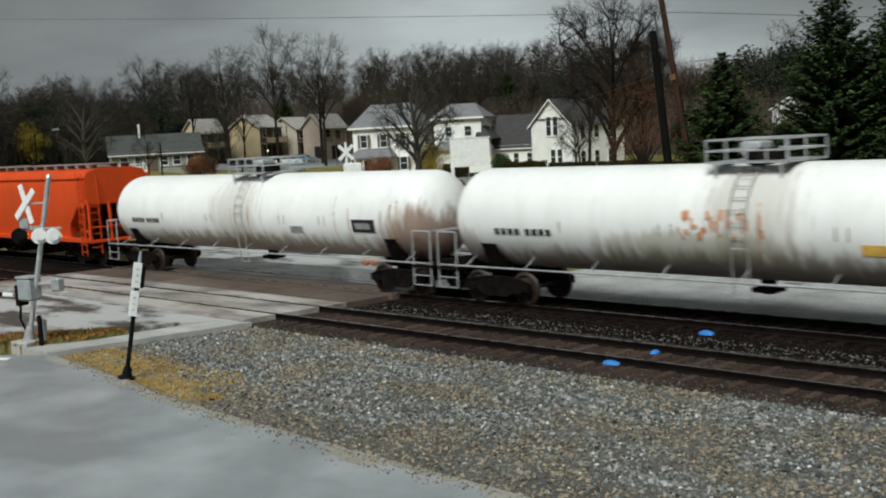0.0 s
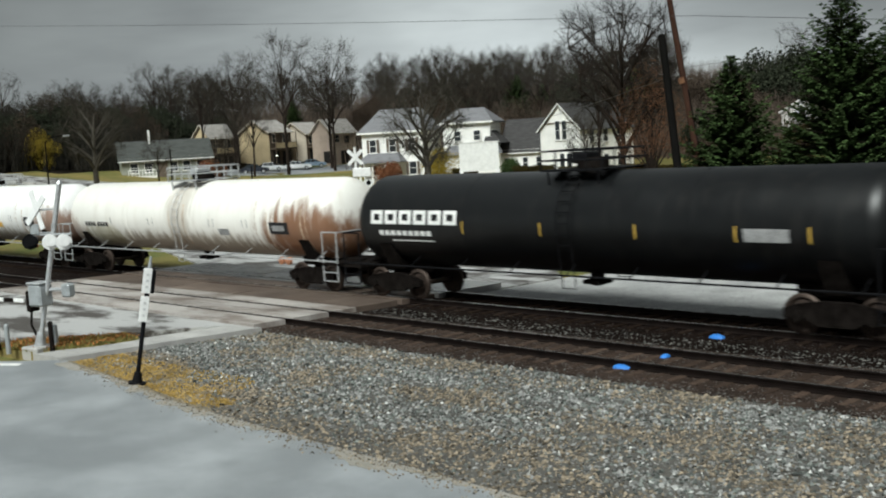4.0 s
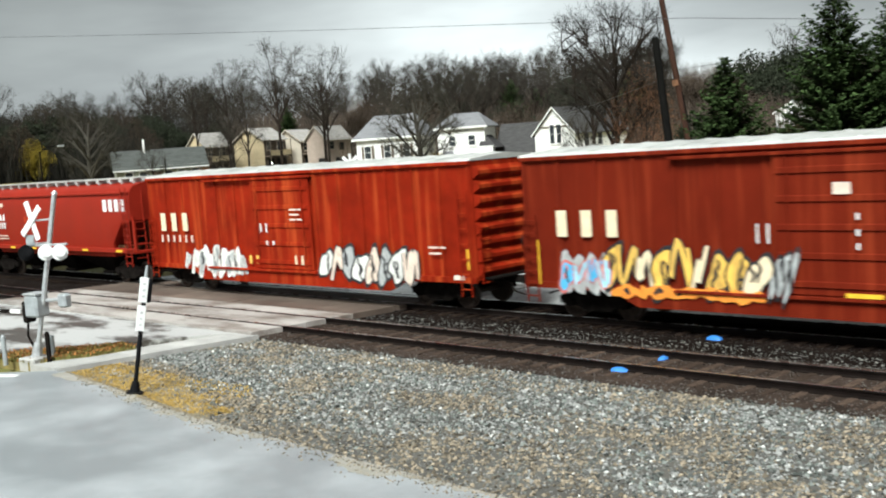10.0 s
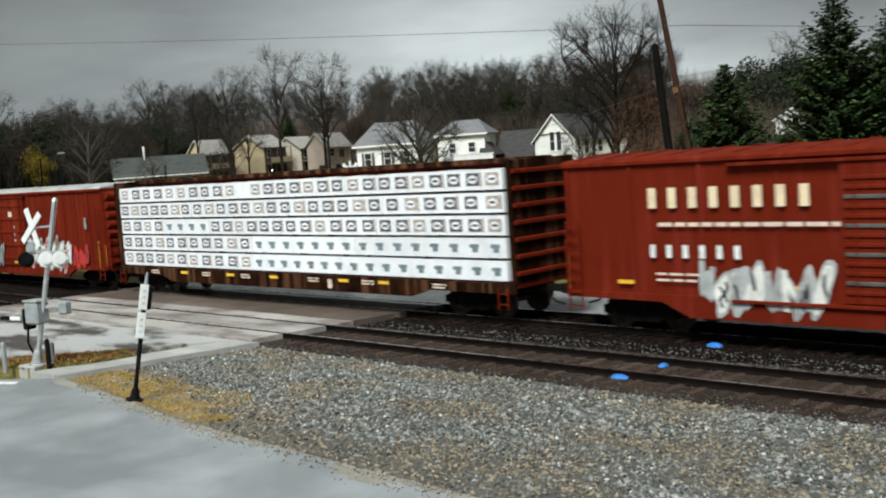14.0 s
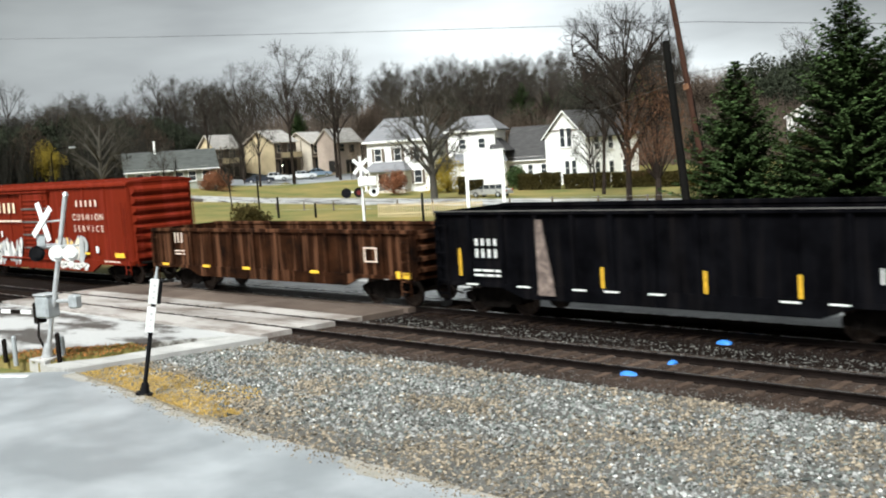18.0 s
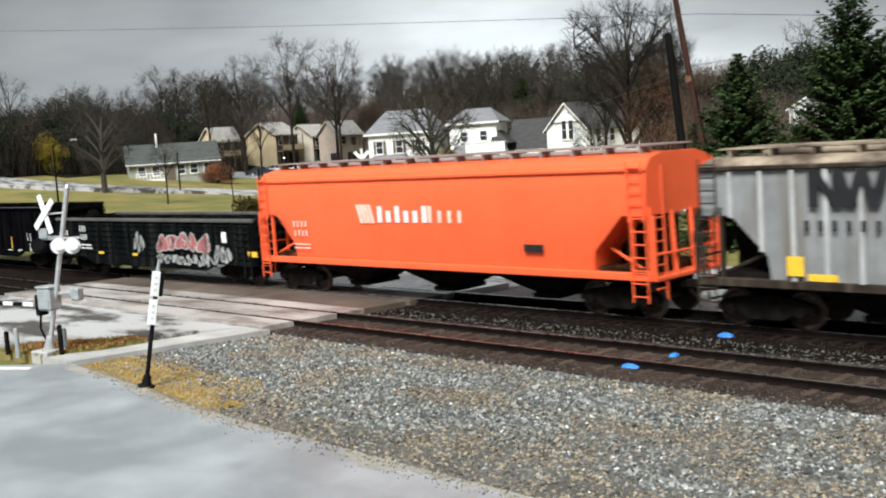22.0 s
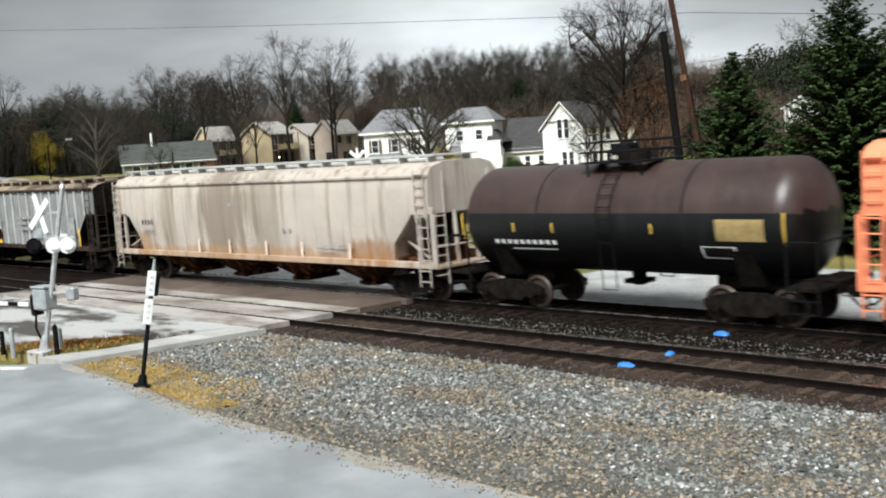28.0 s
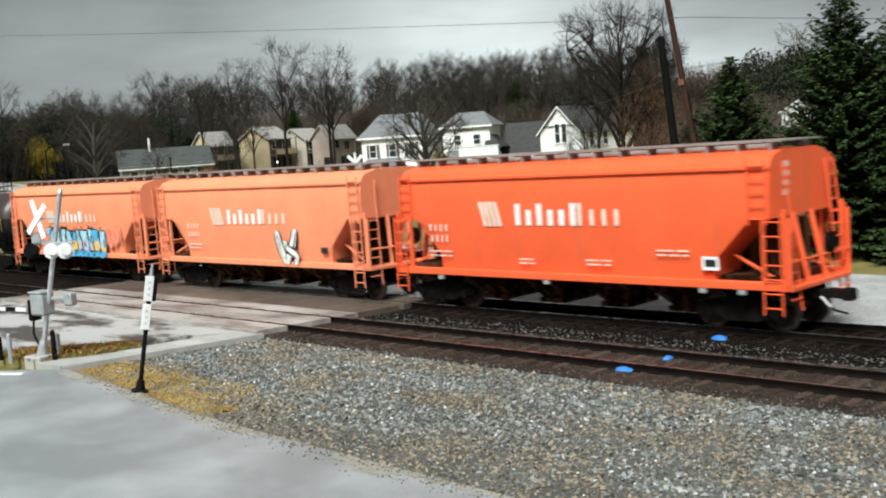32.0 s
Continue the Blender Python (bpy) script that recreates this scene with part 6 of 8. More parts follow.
for k, (pts, w) in enumerate((([(1.05, 2.35), (1.12, 1.95), (1.3, 1.5), (1.42, 1.2)], 0.24), ([(1.95, 2.42), (1.85, 2.0), (1.62, 1.6), (1.5, 1.2)], 0.24), ([(1.42, 2.0), (1.5, 1.75), (1.95, 1.5), (1.9, 1.18)], 0.2))):
    o = part("scrawl_outline", ribbon(pts, w + 0.12, -1.622 - 0.003 * k), spray_black, c)
    part("scrawl_fill", ribbon(pts, w, -1.6235 - 0.003 * k), spray_white, o, "white sprayed stroke")
    part("scrawl_line", ribbon([(x + 0.02, z - 0.12) for x, z in pts[:3]], 0.05, -1.6245 - 0.003 * k), spray_black, o)
part("data_panel", Geo().box(3.1, 3.4, -1.59, -1.586, 1.6, 1.8), mark_black, c)
c, h = covered_hopper("bright orange covered hopper, last of the train", 133.2, 144.6, hopper_orange, roof_dull, 4, inset=0.45)
brand_row(c, -2.85, -1.7, 1.5, 2.5, 3.2, -4.65)
for x, z, w in ((-1.6, 1.62, 0.5), (0.4, 1.65, 0.7), (2.3, 1.95, 0.8)):
    bars(c, x, z, (w, w), 0.04, 0.11, mark_cream, y=-1.59)
part("data_panel", Geo().box(3.4, 3.8, -1.59, -1.586, 1.52, 1.85), mark_white, c)
part("data_plate", Geo().box(3.47, 3.73, -1.594, -1.59, 1.6, 1.78), mark_black, c)
for k in range(4):
    part("end_stencil", Geo().box(h - 0.45, h - 0.444, -0.9, -0.6, 3.9 - 0.22 * k, 4.03 - 0.22 * k), mark_cream, c)
part("rear_air_hose", Geo().path([(h + 0.1, -0.3, 0.8), (h + 0.35, -0.4, 0.6), (h + 0.3, -0.2, 0.3), (h + 0.5, 0.0, 0.45)], 0.03), galvanised, c, "pale looped air hose")
for x in (-4.4, -0.9, 3.3, 4.2):
    part("sill_bracket", Geo().box(x, x + 0.16, -1.59, -1.5, 0.97, 1.08), galvanised, c)
BUILT = {"hopper_body", "side_post", "side_sill", "top_chord", "end_post", "ladder", "end_platform", "end_railing", "brake_wheel", "bolster_web", "end_brace", "roof_walkway", "hatch_cover", "discharge_bay", "truck", "wheelset",
         "coupler", "centre_sill", "tank_shell", "weld_band", "manway", "platform", "platform_railing", "valve_box", "handrail", "saddle", "stub_sill", "outlet_valve", "side_wall", "pressed_rib", "end_wall", "end_stiffener",
         "floor_plate", "scrap_layer", "box_body", "eave_plate", "sliding_door", "door_rib", "lock_rod", "door_track", "roof", "end_rib", "end_ladder", "deck", "centre_beam", "beam_cap", "bulkhead", "bulkhead_rib", "step", "rim_edge", "rear_air_hose", "end_stencil"}
for car, _ in CARS:
    # lettering and panels are drawn in lengthwise units
    for ob in car.children_recursive:
        if ob.name.split(".")[0] not in BUILT:
            ob.location.x *= LONG
            ob.data.transform(Matrix.Diagonal((LONG, 1, 1, 1)))
            if ob.parent == car and "graffiti" not in ob.name and "tank" not in car.name and "boxcar" not in car.name:
                ob.location.x += 0.4
# ---- loose stones, grass tufts and leaves ----
OCTA = np.array([(1, 0, 0), (-1, 0, 0), (0, 1, 0), (0, -1, 0), (0, 0, 1), (0, 0, -1)], float)
OCTA_F = np.array([(0, 2, 4), (2, 1, 4), (1, 3, 4), (3, 0, 4), (2, 0, 5), (1, 2, 5), (3, 1, 5), (0, 3, 5)])


def pebbles(name, places, lo, hi, material, label, category, seed, flat=0.75):
    """Many loose stones in one mesh."""
    rg = np.random.default_rng(seed)
    p = np.array(places)
    n = len(p)
    v = OCTA[None] * rg.uniform(0.65, 1.25, (n, 6, 1)) + rg.normal(0, 0.18, (n, 6, 3))
    size = rg.uniform(lo, hi, (n, 1)) * rg.uniform(0.7, 1.3, (n, 3))
    v = v * size[:, None, :]
    a = rg.uniform(0, 6.28, n)
    b = rg.uniform(-0.6, 0.6, n)
    c, s = np.cos(a)[:, None], np.sin(a)[:, None]
    x, y, z = v[..., 0], v[..., 1], v[..., 2] * flat
    z, x = z * np.cos(b)[:, None] + x * np.sin(b)[:, None], x * np.cos(b)[:, None] - z * np.sin(b)[:, None]
    v = np.stack([x * c - y * s, x * s + y * c, z], -1) + p[:, None, :]
    f = (OCTA_F[None] + 6 * np.arange(n)[:, None, None]).reshape(-1, 3)
    me = bpy.data.meshes.new(name)
    me.from_pydata(v.reshape(-1, 3).tolist(), [], f.tolist())
    me.materials.append(material)
    return tagged(new(name, me), label, category, kind="stuff")


verge = [(-25.1, -1.1), (-25.76, -3.90), (-26.27, -6.39), (-21.53, -6.93), (-18.01, -7.41), (-13.69, -7.58), (-9.37, -7.68), (-2, -7.8), (-2, -1.1)]
rg = np.random.default_rng(3)
spots = []
while len(spots) < 27000:
    x, y = rg.uniform(-26.4, -2), rg.uniform(-7.9, -0.95)
    worn = inside(x, y, soil) and rg.uniform() < 0.72
    if inside(x, y, verge) and not worn and (y > -6.6 or rg.uniform() < 0.55):
        spots.append((x, y, -0.195 + rg.uniform(-0.01, 0.012)))
stone_tan = surface("stone_tan", (0.2, 0.165, 0.12), 0.85, vary=0.3, scale=9, bump=0.3, per_piece=0.75)
stone_pale = surface("stone_pale", (0.50, 0.50, 0.48), 0.8, vary=0.2, scale=9, bump=0.3, per_piece=0.4)
stone_blue = surface("stone_blue", (0.115, 0.125, 0.115), 0.85, vary=0.3, scale=9, bump=0.3, per_piece=0.8)
brownish = [p for p in spots if noise.noise((p[0] * 0.5, p[1] * 0.9, 4.0)) + 0.25 * rg.normal() > 0.1 - 0.3 * max(0.0, -5.5 - p[1])]
chosen = set(brownish)
greys = [p for p in spots if p not in chosen]
n = len(greys)
pebbles("loose_ballast", greys[:int(n * 0.56)], 0.02, 0.058, stone, "loose grey crushed stones of mixed size", "gravel", 11)
pebbles("loose_ballast", greys[int(n * 0.56):int(n * 0.955)], 0.02, 0.06, stone_blue, "loose dark blue-grey crushed stones", "gravel", 13)
pebbles("loose_ballast", brownish, 0.018, 0.052, stone_tan, "loose brownish crushed stones", "gravel", 14)
pebbles("loose_ballast", greys[int(n * 0.955):], 0.022, 0.055, stone_pale, "scattered pale stones in the gravel", "gravel", 15)
strewn = []
for k in range(1500):
    x = rg.uniform(-25, -2.5)
    y = float(np.interp(x, [p[0] for p in edge], [p[1] for p in edge]))
    strewn.append((x, y - abs(rg.normal()) * 0.22, -0.132))
pebbles("strewn_stones", strewn, 0.01, 0.026, stone_tan, "small stones strewn over the asphalt's edge", "gravel", 18)
spots, between = [], []
while len(spots) < 9500:
    x, y = rg.uniform(-25.4, -3), rg.uniform(-1.15, 8.3)
    if x > -25.3 + 0.11 * y and min(abs(y - q) for q in (0, 1.505, TRACK_Y - 0.7525, TRACK_Y + 0.7525)) > 0.08:
        z = rg.uniform(-0.01, 0.012) - (0.18 if y < 2.4 else 0.2)
        (between if 1.75 < y < 3.5 or y < -0.85 else spots).append((x, y, z))
stone_mid = surface("stone_mid", (0.085, 0.082, 0.075), 0.85, vary=0.3, scale=9, bump=0.3, per_piece=0.8)
pebbles("track_ballast", [p for p in spots if p[1] < 2.4], 0.02, 0.045, stone_dark, "dark rust-stained ballast stones between the ties", "gravel", 12)
pebbles("track_ballast", [p for p in spots if 2.4 <= p[1] < 6.8], 0.02, 0.045, stone_black, "ballast stones under the train, its shade put into their colour", "gravel", 17)
pebbles("track_ballast", between, 0.02, 0.048, stone_mid, "grey-brown ballast stones between the two tracks", "gravel", 16)


def tufts(name, n, where, h, material, label, category, seed, blades=7, spread=0.05, lean=0.5, width=0.012):
    """Short grass blades in clumps, joined."""
    r2 = random.Random(seed)
    g = Geo()
    for _ in range(n):
        x, y, z = where(r2)
        for _ in range(blades):
            bx, by = x + r2.uniform(-spread, spread), y + r2.uniform(-spread, spread)
            a = r2.uniform(0, 6.28)
            hh = h * r2.uniform(0.5, 1.2)
            dx, dy = math.cos(a) * hh * lean * r2.random(), math.sin(a) * hh * lean * r2.random()
            wx, wy = -math.sin(a) * width, math.cos(a) * width
            g.v += [(bx - wx, by - wy, z), (bx + wx, by + wy, z), (bx + dx, by + dy, z + hh)]
            k = len(g.v)
            g.f.append((k - 3, k - 2, k - 1))
    me = bpy.data.meshes.new(name)
    me.from_pydata(g.v, [], g.f)
    me.materials.append(material)
    return tagged(new(name, me), label, category, kind="stuff")


def on_verge(r2):
    while True:
        x = -26.1 + 7.6 * r2.random() ** 1.4
        y = -7.5 + r2.random() ** 1.4 * (2.4 if x < -19.5 else 1.0) + 0.25 * noise.noise((x, 1.0, 2.0))
        if inside(x, y, verge) and noise.noise((x * 1.3, y * 1.6, 7.0)) + r2.uniform(-0.25, 0.25) > -0.15 - 0.25 * (x < -20):
            return x, y, -0.2


def on_island(r2):
    while True:
        x, y = r2.uniform(-30.1, -26.9), r2.uniform(-7, -3.8)
        if inside(x, y, isl):
            return x, y, -0.06


grass_straw = surface("grass_straw", (0.43, 0.29, 0.085), 0.9, vary=0.3, scale=3, per_piece=0.45, bump=0)
grass_blade = surface("grass_blade", (0.20, 0.19, 0.055), 0.9, vary=0.3, scale=3, per_piece=0.45, bump=0)
tufts("verge_grass", 1900, on_verge, 0.05, grass_straw, "thin straw-coloured grass at the gravel's edge", "grass", 5)
tufts("island_grass", 1900, on_island, 0.09, grass_blade, "short green and dry grass", "grass", 6)
tufts("fallen_leaves", 700, lambda r2: (lambda p: (p[0], p[1], p[2] + r2.uniform(0.0, 0.1)))(on_island(r2)), 0.05, leaf_litter, "fallen orange-brown leaves on the grass", "leaves", 8, blades=3, spread=0.12, lean=1.5, width=0.025)
# three low bright blue lumps at the spots of blue by the rails
for k, (x, y, w) in enumerate(((-13.55, 0.05, 0.24), (-13.35, 1.36, 0.11), (-13.55, 3.9, 0.24))):
    g = Geo()
    ring = [(w * math.cos(a) * rnd.uniform(0.8, 1.1), 0.16 * math.sin(a) * rnd.uniform(0.8, 1.1)) for a in [2 * math.pi * i / 12 for i in range(12)]]
    g.loft([[(px, py, 0) for px, py in ring], [(px * 0.9, py * 0.9, 0.05) for px, py in ring], [(px * 0.4, py * 0.4, 0.09) for px, py in ring]])
    solid("blue_marker", g, blue_paint, "small bright blue lump lying by the rail", "marker", "blue markers", m=pose(x, y - 0.1 if k == 0 else y, -0.19 if k else -0.18))


# ---- crossing equipment ----
def leaning(base, top):
    """A pose at base whose upright axis points at top, and the length."""
    b, t = Vector(base), Vector(top)
    return Matrix.Translation(b) @ Vector((0, 0, 1)).rotation_difference(t - b).to_matrix().to_4x4(), (t - b).length


m, n = leaning((-22.03, -6.87, -0.16), (-21.67, -6.42, 2.84))
mk = thing("marker_post", "black post with white reflective panels, slightly leaning", "marker post", m @ pose(0, 0, 0, 0, 0, 64))
g = Geo()
g.tube((0, 0, 0), (0, 0, 0.05), 0.19, n=16)
g.tube((0, 0, 0.05), (0, 0, 0.28), 0.12, 0.075, n=16)
part("base", g, black_paint, mk)
part("pole", Geo().tube((0, 0, 0.2), (0, 0, n - 0.4), 0.05, n=14), black_paint, mk, smooth=True)
part("bell_housing", Geo().box(-0.02, 0.15, -0.08, 0.1, n - 0.95, n - 0.42, 0.02), black_paint, mk)
part("cap", Geo().tube((0, 0, n - 0.42), (0, 0, n - 0.12), 0.05, 0.026, n=12), cabinet_grey, mk)
for z0, z1 in ((n - 0.95, n - 0.38), (n - 1.6, n - 1.02)):
    part("white_panel", Geo().box(-0.13, 0.06, -0.12, -0.085, z0, z1, 0.008), white_paint, mk, "white reflective panel")
    for k in range(3):
        z = z0 + 0.12 + 0.14 * k
        part("digit_bar", Geo().box(-0.06, 0.0, -0.126, -0.121, z, z + 0.05), surface("digit_grey", (0.55, 0.55, 0.55), 0.6, vary=0.2, scale=4), mk)

m, n = leaning((0, 0, 0), (1.41, 0, 4.34))
sg = thing("crossing_signal", "grey crossing signal mast with crossbuck and cabinet", "crossing signal", pose(-28.18, -6.32, -0.1, 0, 0, 12) @ Matrix.Scale(1.04, 4), "crossing signals")
part("foundation", Geo().box(-0.32, 0.32, -0.32, 0.32, -0.3, 0.14, 0.03), walk_concrete, sg)
mast = part("mast", Geo().tube((0, 0, 0.1), (0, 0, n), 0.062, n=14), galvanised, sg, smooth=True)
mast.matrix_basis = m
part("mast_base", Geo().tube((0.02, 0, 0.1), (0.14, 0, 0.5), 0.15, 0.1, n=12), galvanised, sg)
part("mast_cap", Geo().tube((0, 0, n), (0, 0, n + 0.07), 0.085, 0.03, n=12), galvanised, mast)
for a in (48, -20):
    arm = part("crossbuck_arm", Geo().box(-0.085, 0.085, -0.015, 0.015, -0.52, 0.52, 0.006), white_paint, sg, "white crossbuck board")
    arm.matrix_basis = pose(0.58, -0.12 - 0.034 * (a > 0), 3.68, 0, a, 0)
part("crossbuck_bracket", Geo().tube((0.58, -0.1, 3.68), (1.2, 0, 3.7), 0.025, n=6), galvanised, sg)
part("sign_panel", Geo().box(0.22, 0.56, -0.11, -0.08, 3.05, 3.32, 0.02), cabinet_grey, sg)
part("panel_bracket", Geo().tube((0.4, -0.08, 3.1), (0.95, 0, 3.1), 0.022, n=6), galvanised, sg)
part("light_crossarm", Geo().tube((0.1, -0.05, 3.03), (1.76, -0.05, 3.07), 0.03, n=8), galvanised, sg)
for x, mat in ((0.2, black_paint), (1.0, white_paint), (1.53, white_paint)):
    g = Geo()
    g.tube((0, -0.02, 0), (0, 0.14, 0), 0.17, 0.11, n=16)
    g.tube((0, -0.02, 0), (0, -0.05, 0), 0.2, 0.2, n=20)
    g.tube((0, 0.05, 0.1), (0, 0.05, 0.2), 0.03, n=6)
    hd = part("light_head", g, mat, sg, "round signal light with target plate")
    hd.matrix_basis = pose(x, -0.12, 2.87, 0, 0, 58)
    part("hood", Geo().tube((0, -0.05, 0.02), (0, -0.2, 0.03), 0.12, 0.13, n=16), mat, hd)
part("cabinet", Geo().box(0.04, 0.54, -0.24, 0.18, 1.2, 1.78, 0.05), cabinet_grey, sg, "grey weathered gate mechanism cabinet")
part("cabinet_lid", Geo().box(0.02, 0.56, -0.26, 0.2, 1.78, 1.83, 0.02), galvanised, sg)
part("counterweight", Geo().box(1.12, 1.42, -0.05, 0.2, 1.45, 1.8, 0.05), cabinet_grey, sg)
part("counterweight_arm", Geo().tube((0.5, 0.05, 1.62), (1.2, 0.1, 1.64), 0.05, n=8), galvanised, sg)
part("side_box", Geo().box(-0.12, 0.035, -0.2, 0.12, 1.05, 1.6, 0.03), steel_dark, sg)
part("cable", Geo().path([(-0.04, -0.1, 1.05), (-0.1, -0.1, 0.7), (0.05, -0.05, 0.35), (0.0, 0.0, 0.0)], 0.03), steel_dark, sg)
for k in range(7):
    part("gate_arm", Geo().box(-0.15 - 0.42 * (k + 1), -0.15 - 0.42 * k, -0.24, -0.18, 1.3, 1.4, 0.01), white_paint if k % 2 == 0 else steel_dark, sg, "striped gate arm section")
for x, y, hgt in ((-29.37, -6.94, 0.62), (-28.57, -7.00, 0.78), (-27.66, -6.20, 0.80), (-28.20, -5.83, 0.60)):
    g = Geo().tube((0, 0, 0), (0, 0, hgt), 0.065, n=12)
    g.tube((0, 0, hgt), (0, 0, hgt + 0.04), 0.065, 0.03, n=12)
    solid("bollard", g, steel_dark if x < -29.0 or x > -27.9 else cabinet_grey, "short steel guard post by the signal", "bollard", "guard posts", m=pose(x, y, -0.1), smooth=True)

lens_red = surface("lens_red", (0.10, 0.012, 0.012), 0.3, vary=0.2, scale=5)
fs = thing("crossing_signal", "far crossing signal with dark light heads and white mast", "crossing signal", plot(-28.3, 19.3, -0.25, 35), "crossing signals")
part("mast", Geo().tube((0, 0, 0), (0, 0, 5.2), 0.08, n=12), white_paint, fs)
part("light_crossarm", Geo().tube((-1.0, 0, 3.1), (0.75, 0, 3.1), 0.04, n=8), galvanised, fs)
for x, mat in ((-0.95, black_paint), (-0.2, black_paint), (0.7, white_paint)):
    g = Geo()
    g.tube((x, -0.02, 3.05), (x, 0.2, 3.05), 0.2, 0.14, n=16)
    g.tube((x, -0.02, 3.05), (x, -0.06, 3.05), 0.3, n=18)
    hd = part("light_head", g, mat, fs)
    part("lens", Geo().tube((x, -0.06, 3.05), (x, -0.08, 3.05), 0.14, n=14), lens_red if x == -0.2 else black_paint, hd)
part("cabinet", Geo().box(-0.2, 0.9, -0.25, 0.25, 3.4, 3.95, 0.05), white_paint, fs)
for a in (45, -45):
    arm = part("crossbuck_arm", Geo().box(-0.1, 0.1, -0.02, 0.02, -0.6, 0.6), white_paint, fs)
    arm.matrix_basis = pose(0, -0.1 - 0.02 * (a > 0), 4.6, 0, a, 0)
bb = thing("billboard", "blank white sign board on two white posts", "sign", plot(-24.75, 27.9, -0.3, 29))
part("board", Geo().box(-1.32, 1.32, -0.06, 0.06, 3.5, 5.3, 0.02), white_paint, bb)
for z0, z1 in ((3.42, 3.5), (5.3, 5.36)):
    part("board_trim", Geo().box(-1.36, 1.36, -0.08, 0.08, z0, z1), white_paint, bb)
for x in (-1.2, 1.2):
    part("post", Geo().box(x - 0.12, x + 0.12, -0.14, -0.061, 0, 3.42, 0.02), white_paint, bb)

# ---- poles and wires ----
pole_dark = surface("pole_dark", (0.007, 0.0065, 0.006), 0.85, vary=0.4, scale=4, stretch=(4, 4, 0.4), bump=0.3, spec=0.05)
pole_wood = surface("pole_wood", (0.045, 0.022, 0.015), 0.9, vary=0.35, scale=4, stretch=(4, 4, 0.4), bump=0.3, spec=0.1)
m, n = leaning((-25.32, 21.48, -0.8), (-26.43, 21.73, 8.97))
solid("stub_pole", Geo().tube((0, 0, 0), (0, 0, n), 0.2, 0.16, n=16), pole_dark, "dark tarred leaning wooden pole, cut off at the top", "pole", m=m, smooth=True)
m, n = leaning((-28.52, 28.84, -0.95), (-30.89, 28.58, 14.45))
up = thing("utility_pole", "brown leaning wooden utility pole", "utility pole", m)
part("pole", Geo().tube((0, 0, 0), (0, 0, n), 0.2, 0.13, n=16), pole_wood, up, smooth=True)
part("crossarm", Geo().box(-1.2, 1.2, 0.1, 0.22, n - 0.9, n - 0.75, 0.02), pole_wood, up)
for x in (-1.1, -0.4, 0.4, 1.1):
    part("insulator", Geo().tube((x, 0.16, n - 0.75), (x, 0.16, n - 0.55), 0.05, 0.03, n=10), cabinet_grey, up)
part("conduit", Geo().tube((0.19, -0.02, 0.2), (0.17, -0.02, n * 0.5), 0.045, n=8), steel_dark, up)
part("warning_tag", Geo().box(-0.17, 0.17, -0.22, -0.2, 8.15, 8.45, 0.01), leaves_maple, up)


wire_grey = surface("wire_grey", (0.09, 0.09, 0.092), 0.7, vary=0.2, scale=3, bump=0)


def wire(pts, sag, r, name, label):
    g = Geo()
    for a, b in zip(pts, pts[1:]):
        a, b = Vector(a), Vector(b)
        ring = []
        for k in range(25):
            u = k / 24
            p = a.lerp(b, u) - Vector((0, 0, sag * 4 * u * (1 - u)))
            ring.append([p + Vector((0, r * math.cos(q), r * math.sin(q))) for q in (0.5, 2.6, 4.7)])
        g.loft(ring)
    return solid(name, g, wire_grey, label, "cable", "overhead wires")


wire([(-101.5, 6.2, 17.7), (-17.4, 9.7, 8.2), (24.0, 11.4, 3.6)], 0.3, 0.01, "overhead_wire", "thin overhead wire across the tracks")
wire([(-29.75, 28.7, 7.7), (*far(-52, 80), 6.4)], 0.5, 0.014, "overhead_wire", "thin service wire to a house")
wire([(-29.75, 28.7, 7.9), (*far(24, 30), 11.4)], 0.4, 0.016, "overhead_wire", "thin overhead wire from the utility pole")


sl = thing("street_lamp", "thin grey street lamp with a curved arm", "street lamp", plot(-62.0, 19.7, -0.3, 60))
part("pole", Geo().tube((0, 0, 0), (0, 0, 6.6), 0.09, 0.06, n=10), pole_dark, sl, smooth=True)
part("arm", Geo().path([(0, 0, 6.5), (0.35, 0, 6.85), (0.9, 0, 7.0), (1.5, 0, 7.0)], 0.04), pole_dark, sl)
part("lamp_head", Geo().box(1.45, 2.0, -0.13, 0.13, 6.92, 7.06, 0.04), cabinet_grey, sl)
for x, y, hgt in ((-79.7, 45.7, 5.2), (-62.5, 43.0, 3.6), (-49.6, 33.2, 1.9), (-33.5, 33.0, 2.2), (-46.0, 34.2, 1.3), (-54.5, 34.0, 1.3)):
    solid("wooden_post", Geo().tube((0, 0, 0), (0, 0, hgt), 0.11, 0.09, n=8), pole_dark, "weathered dark wooden post by the lawn", "post", "lawn posts", m=plot(x, y, rise(x, y)))
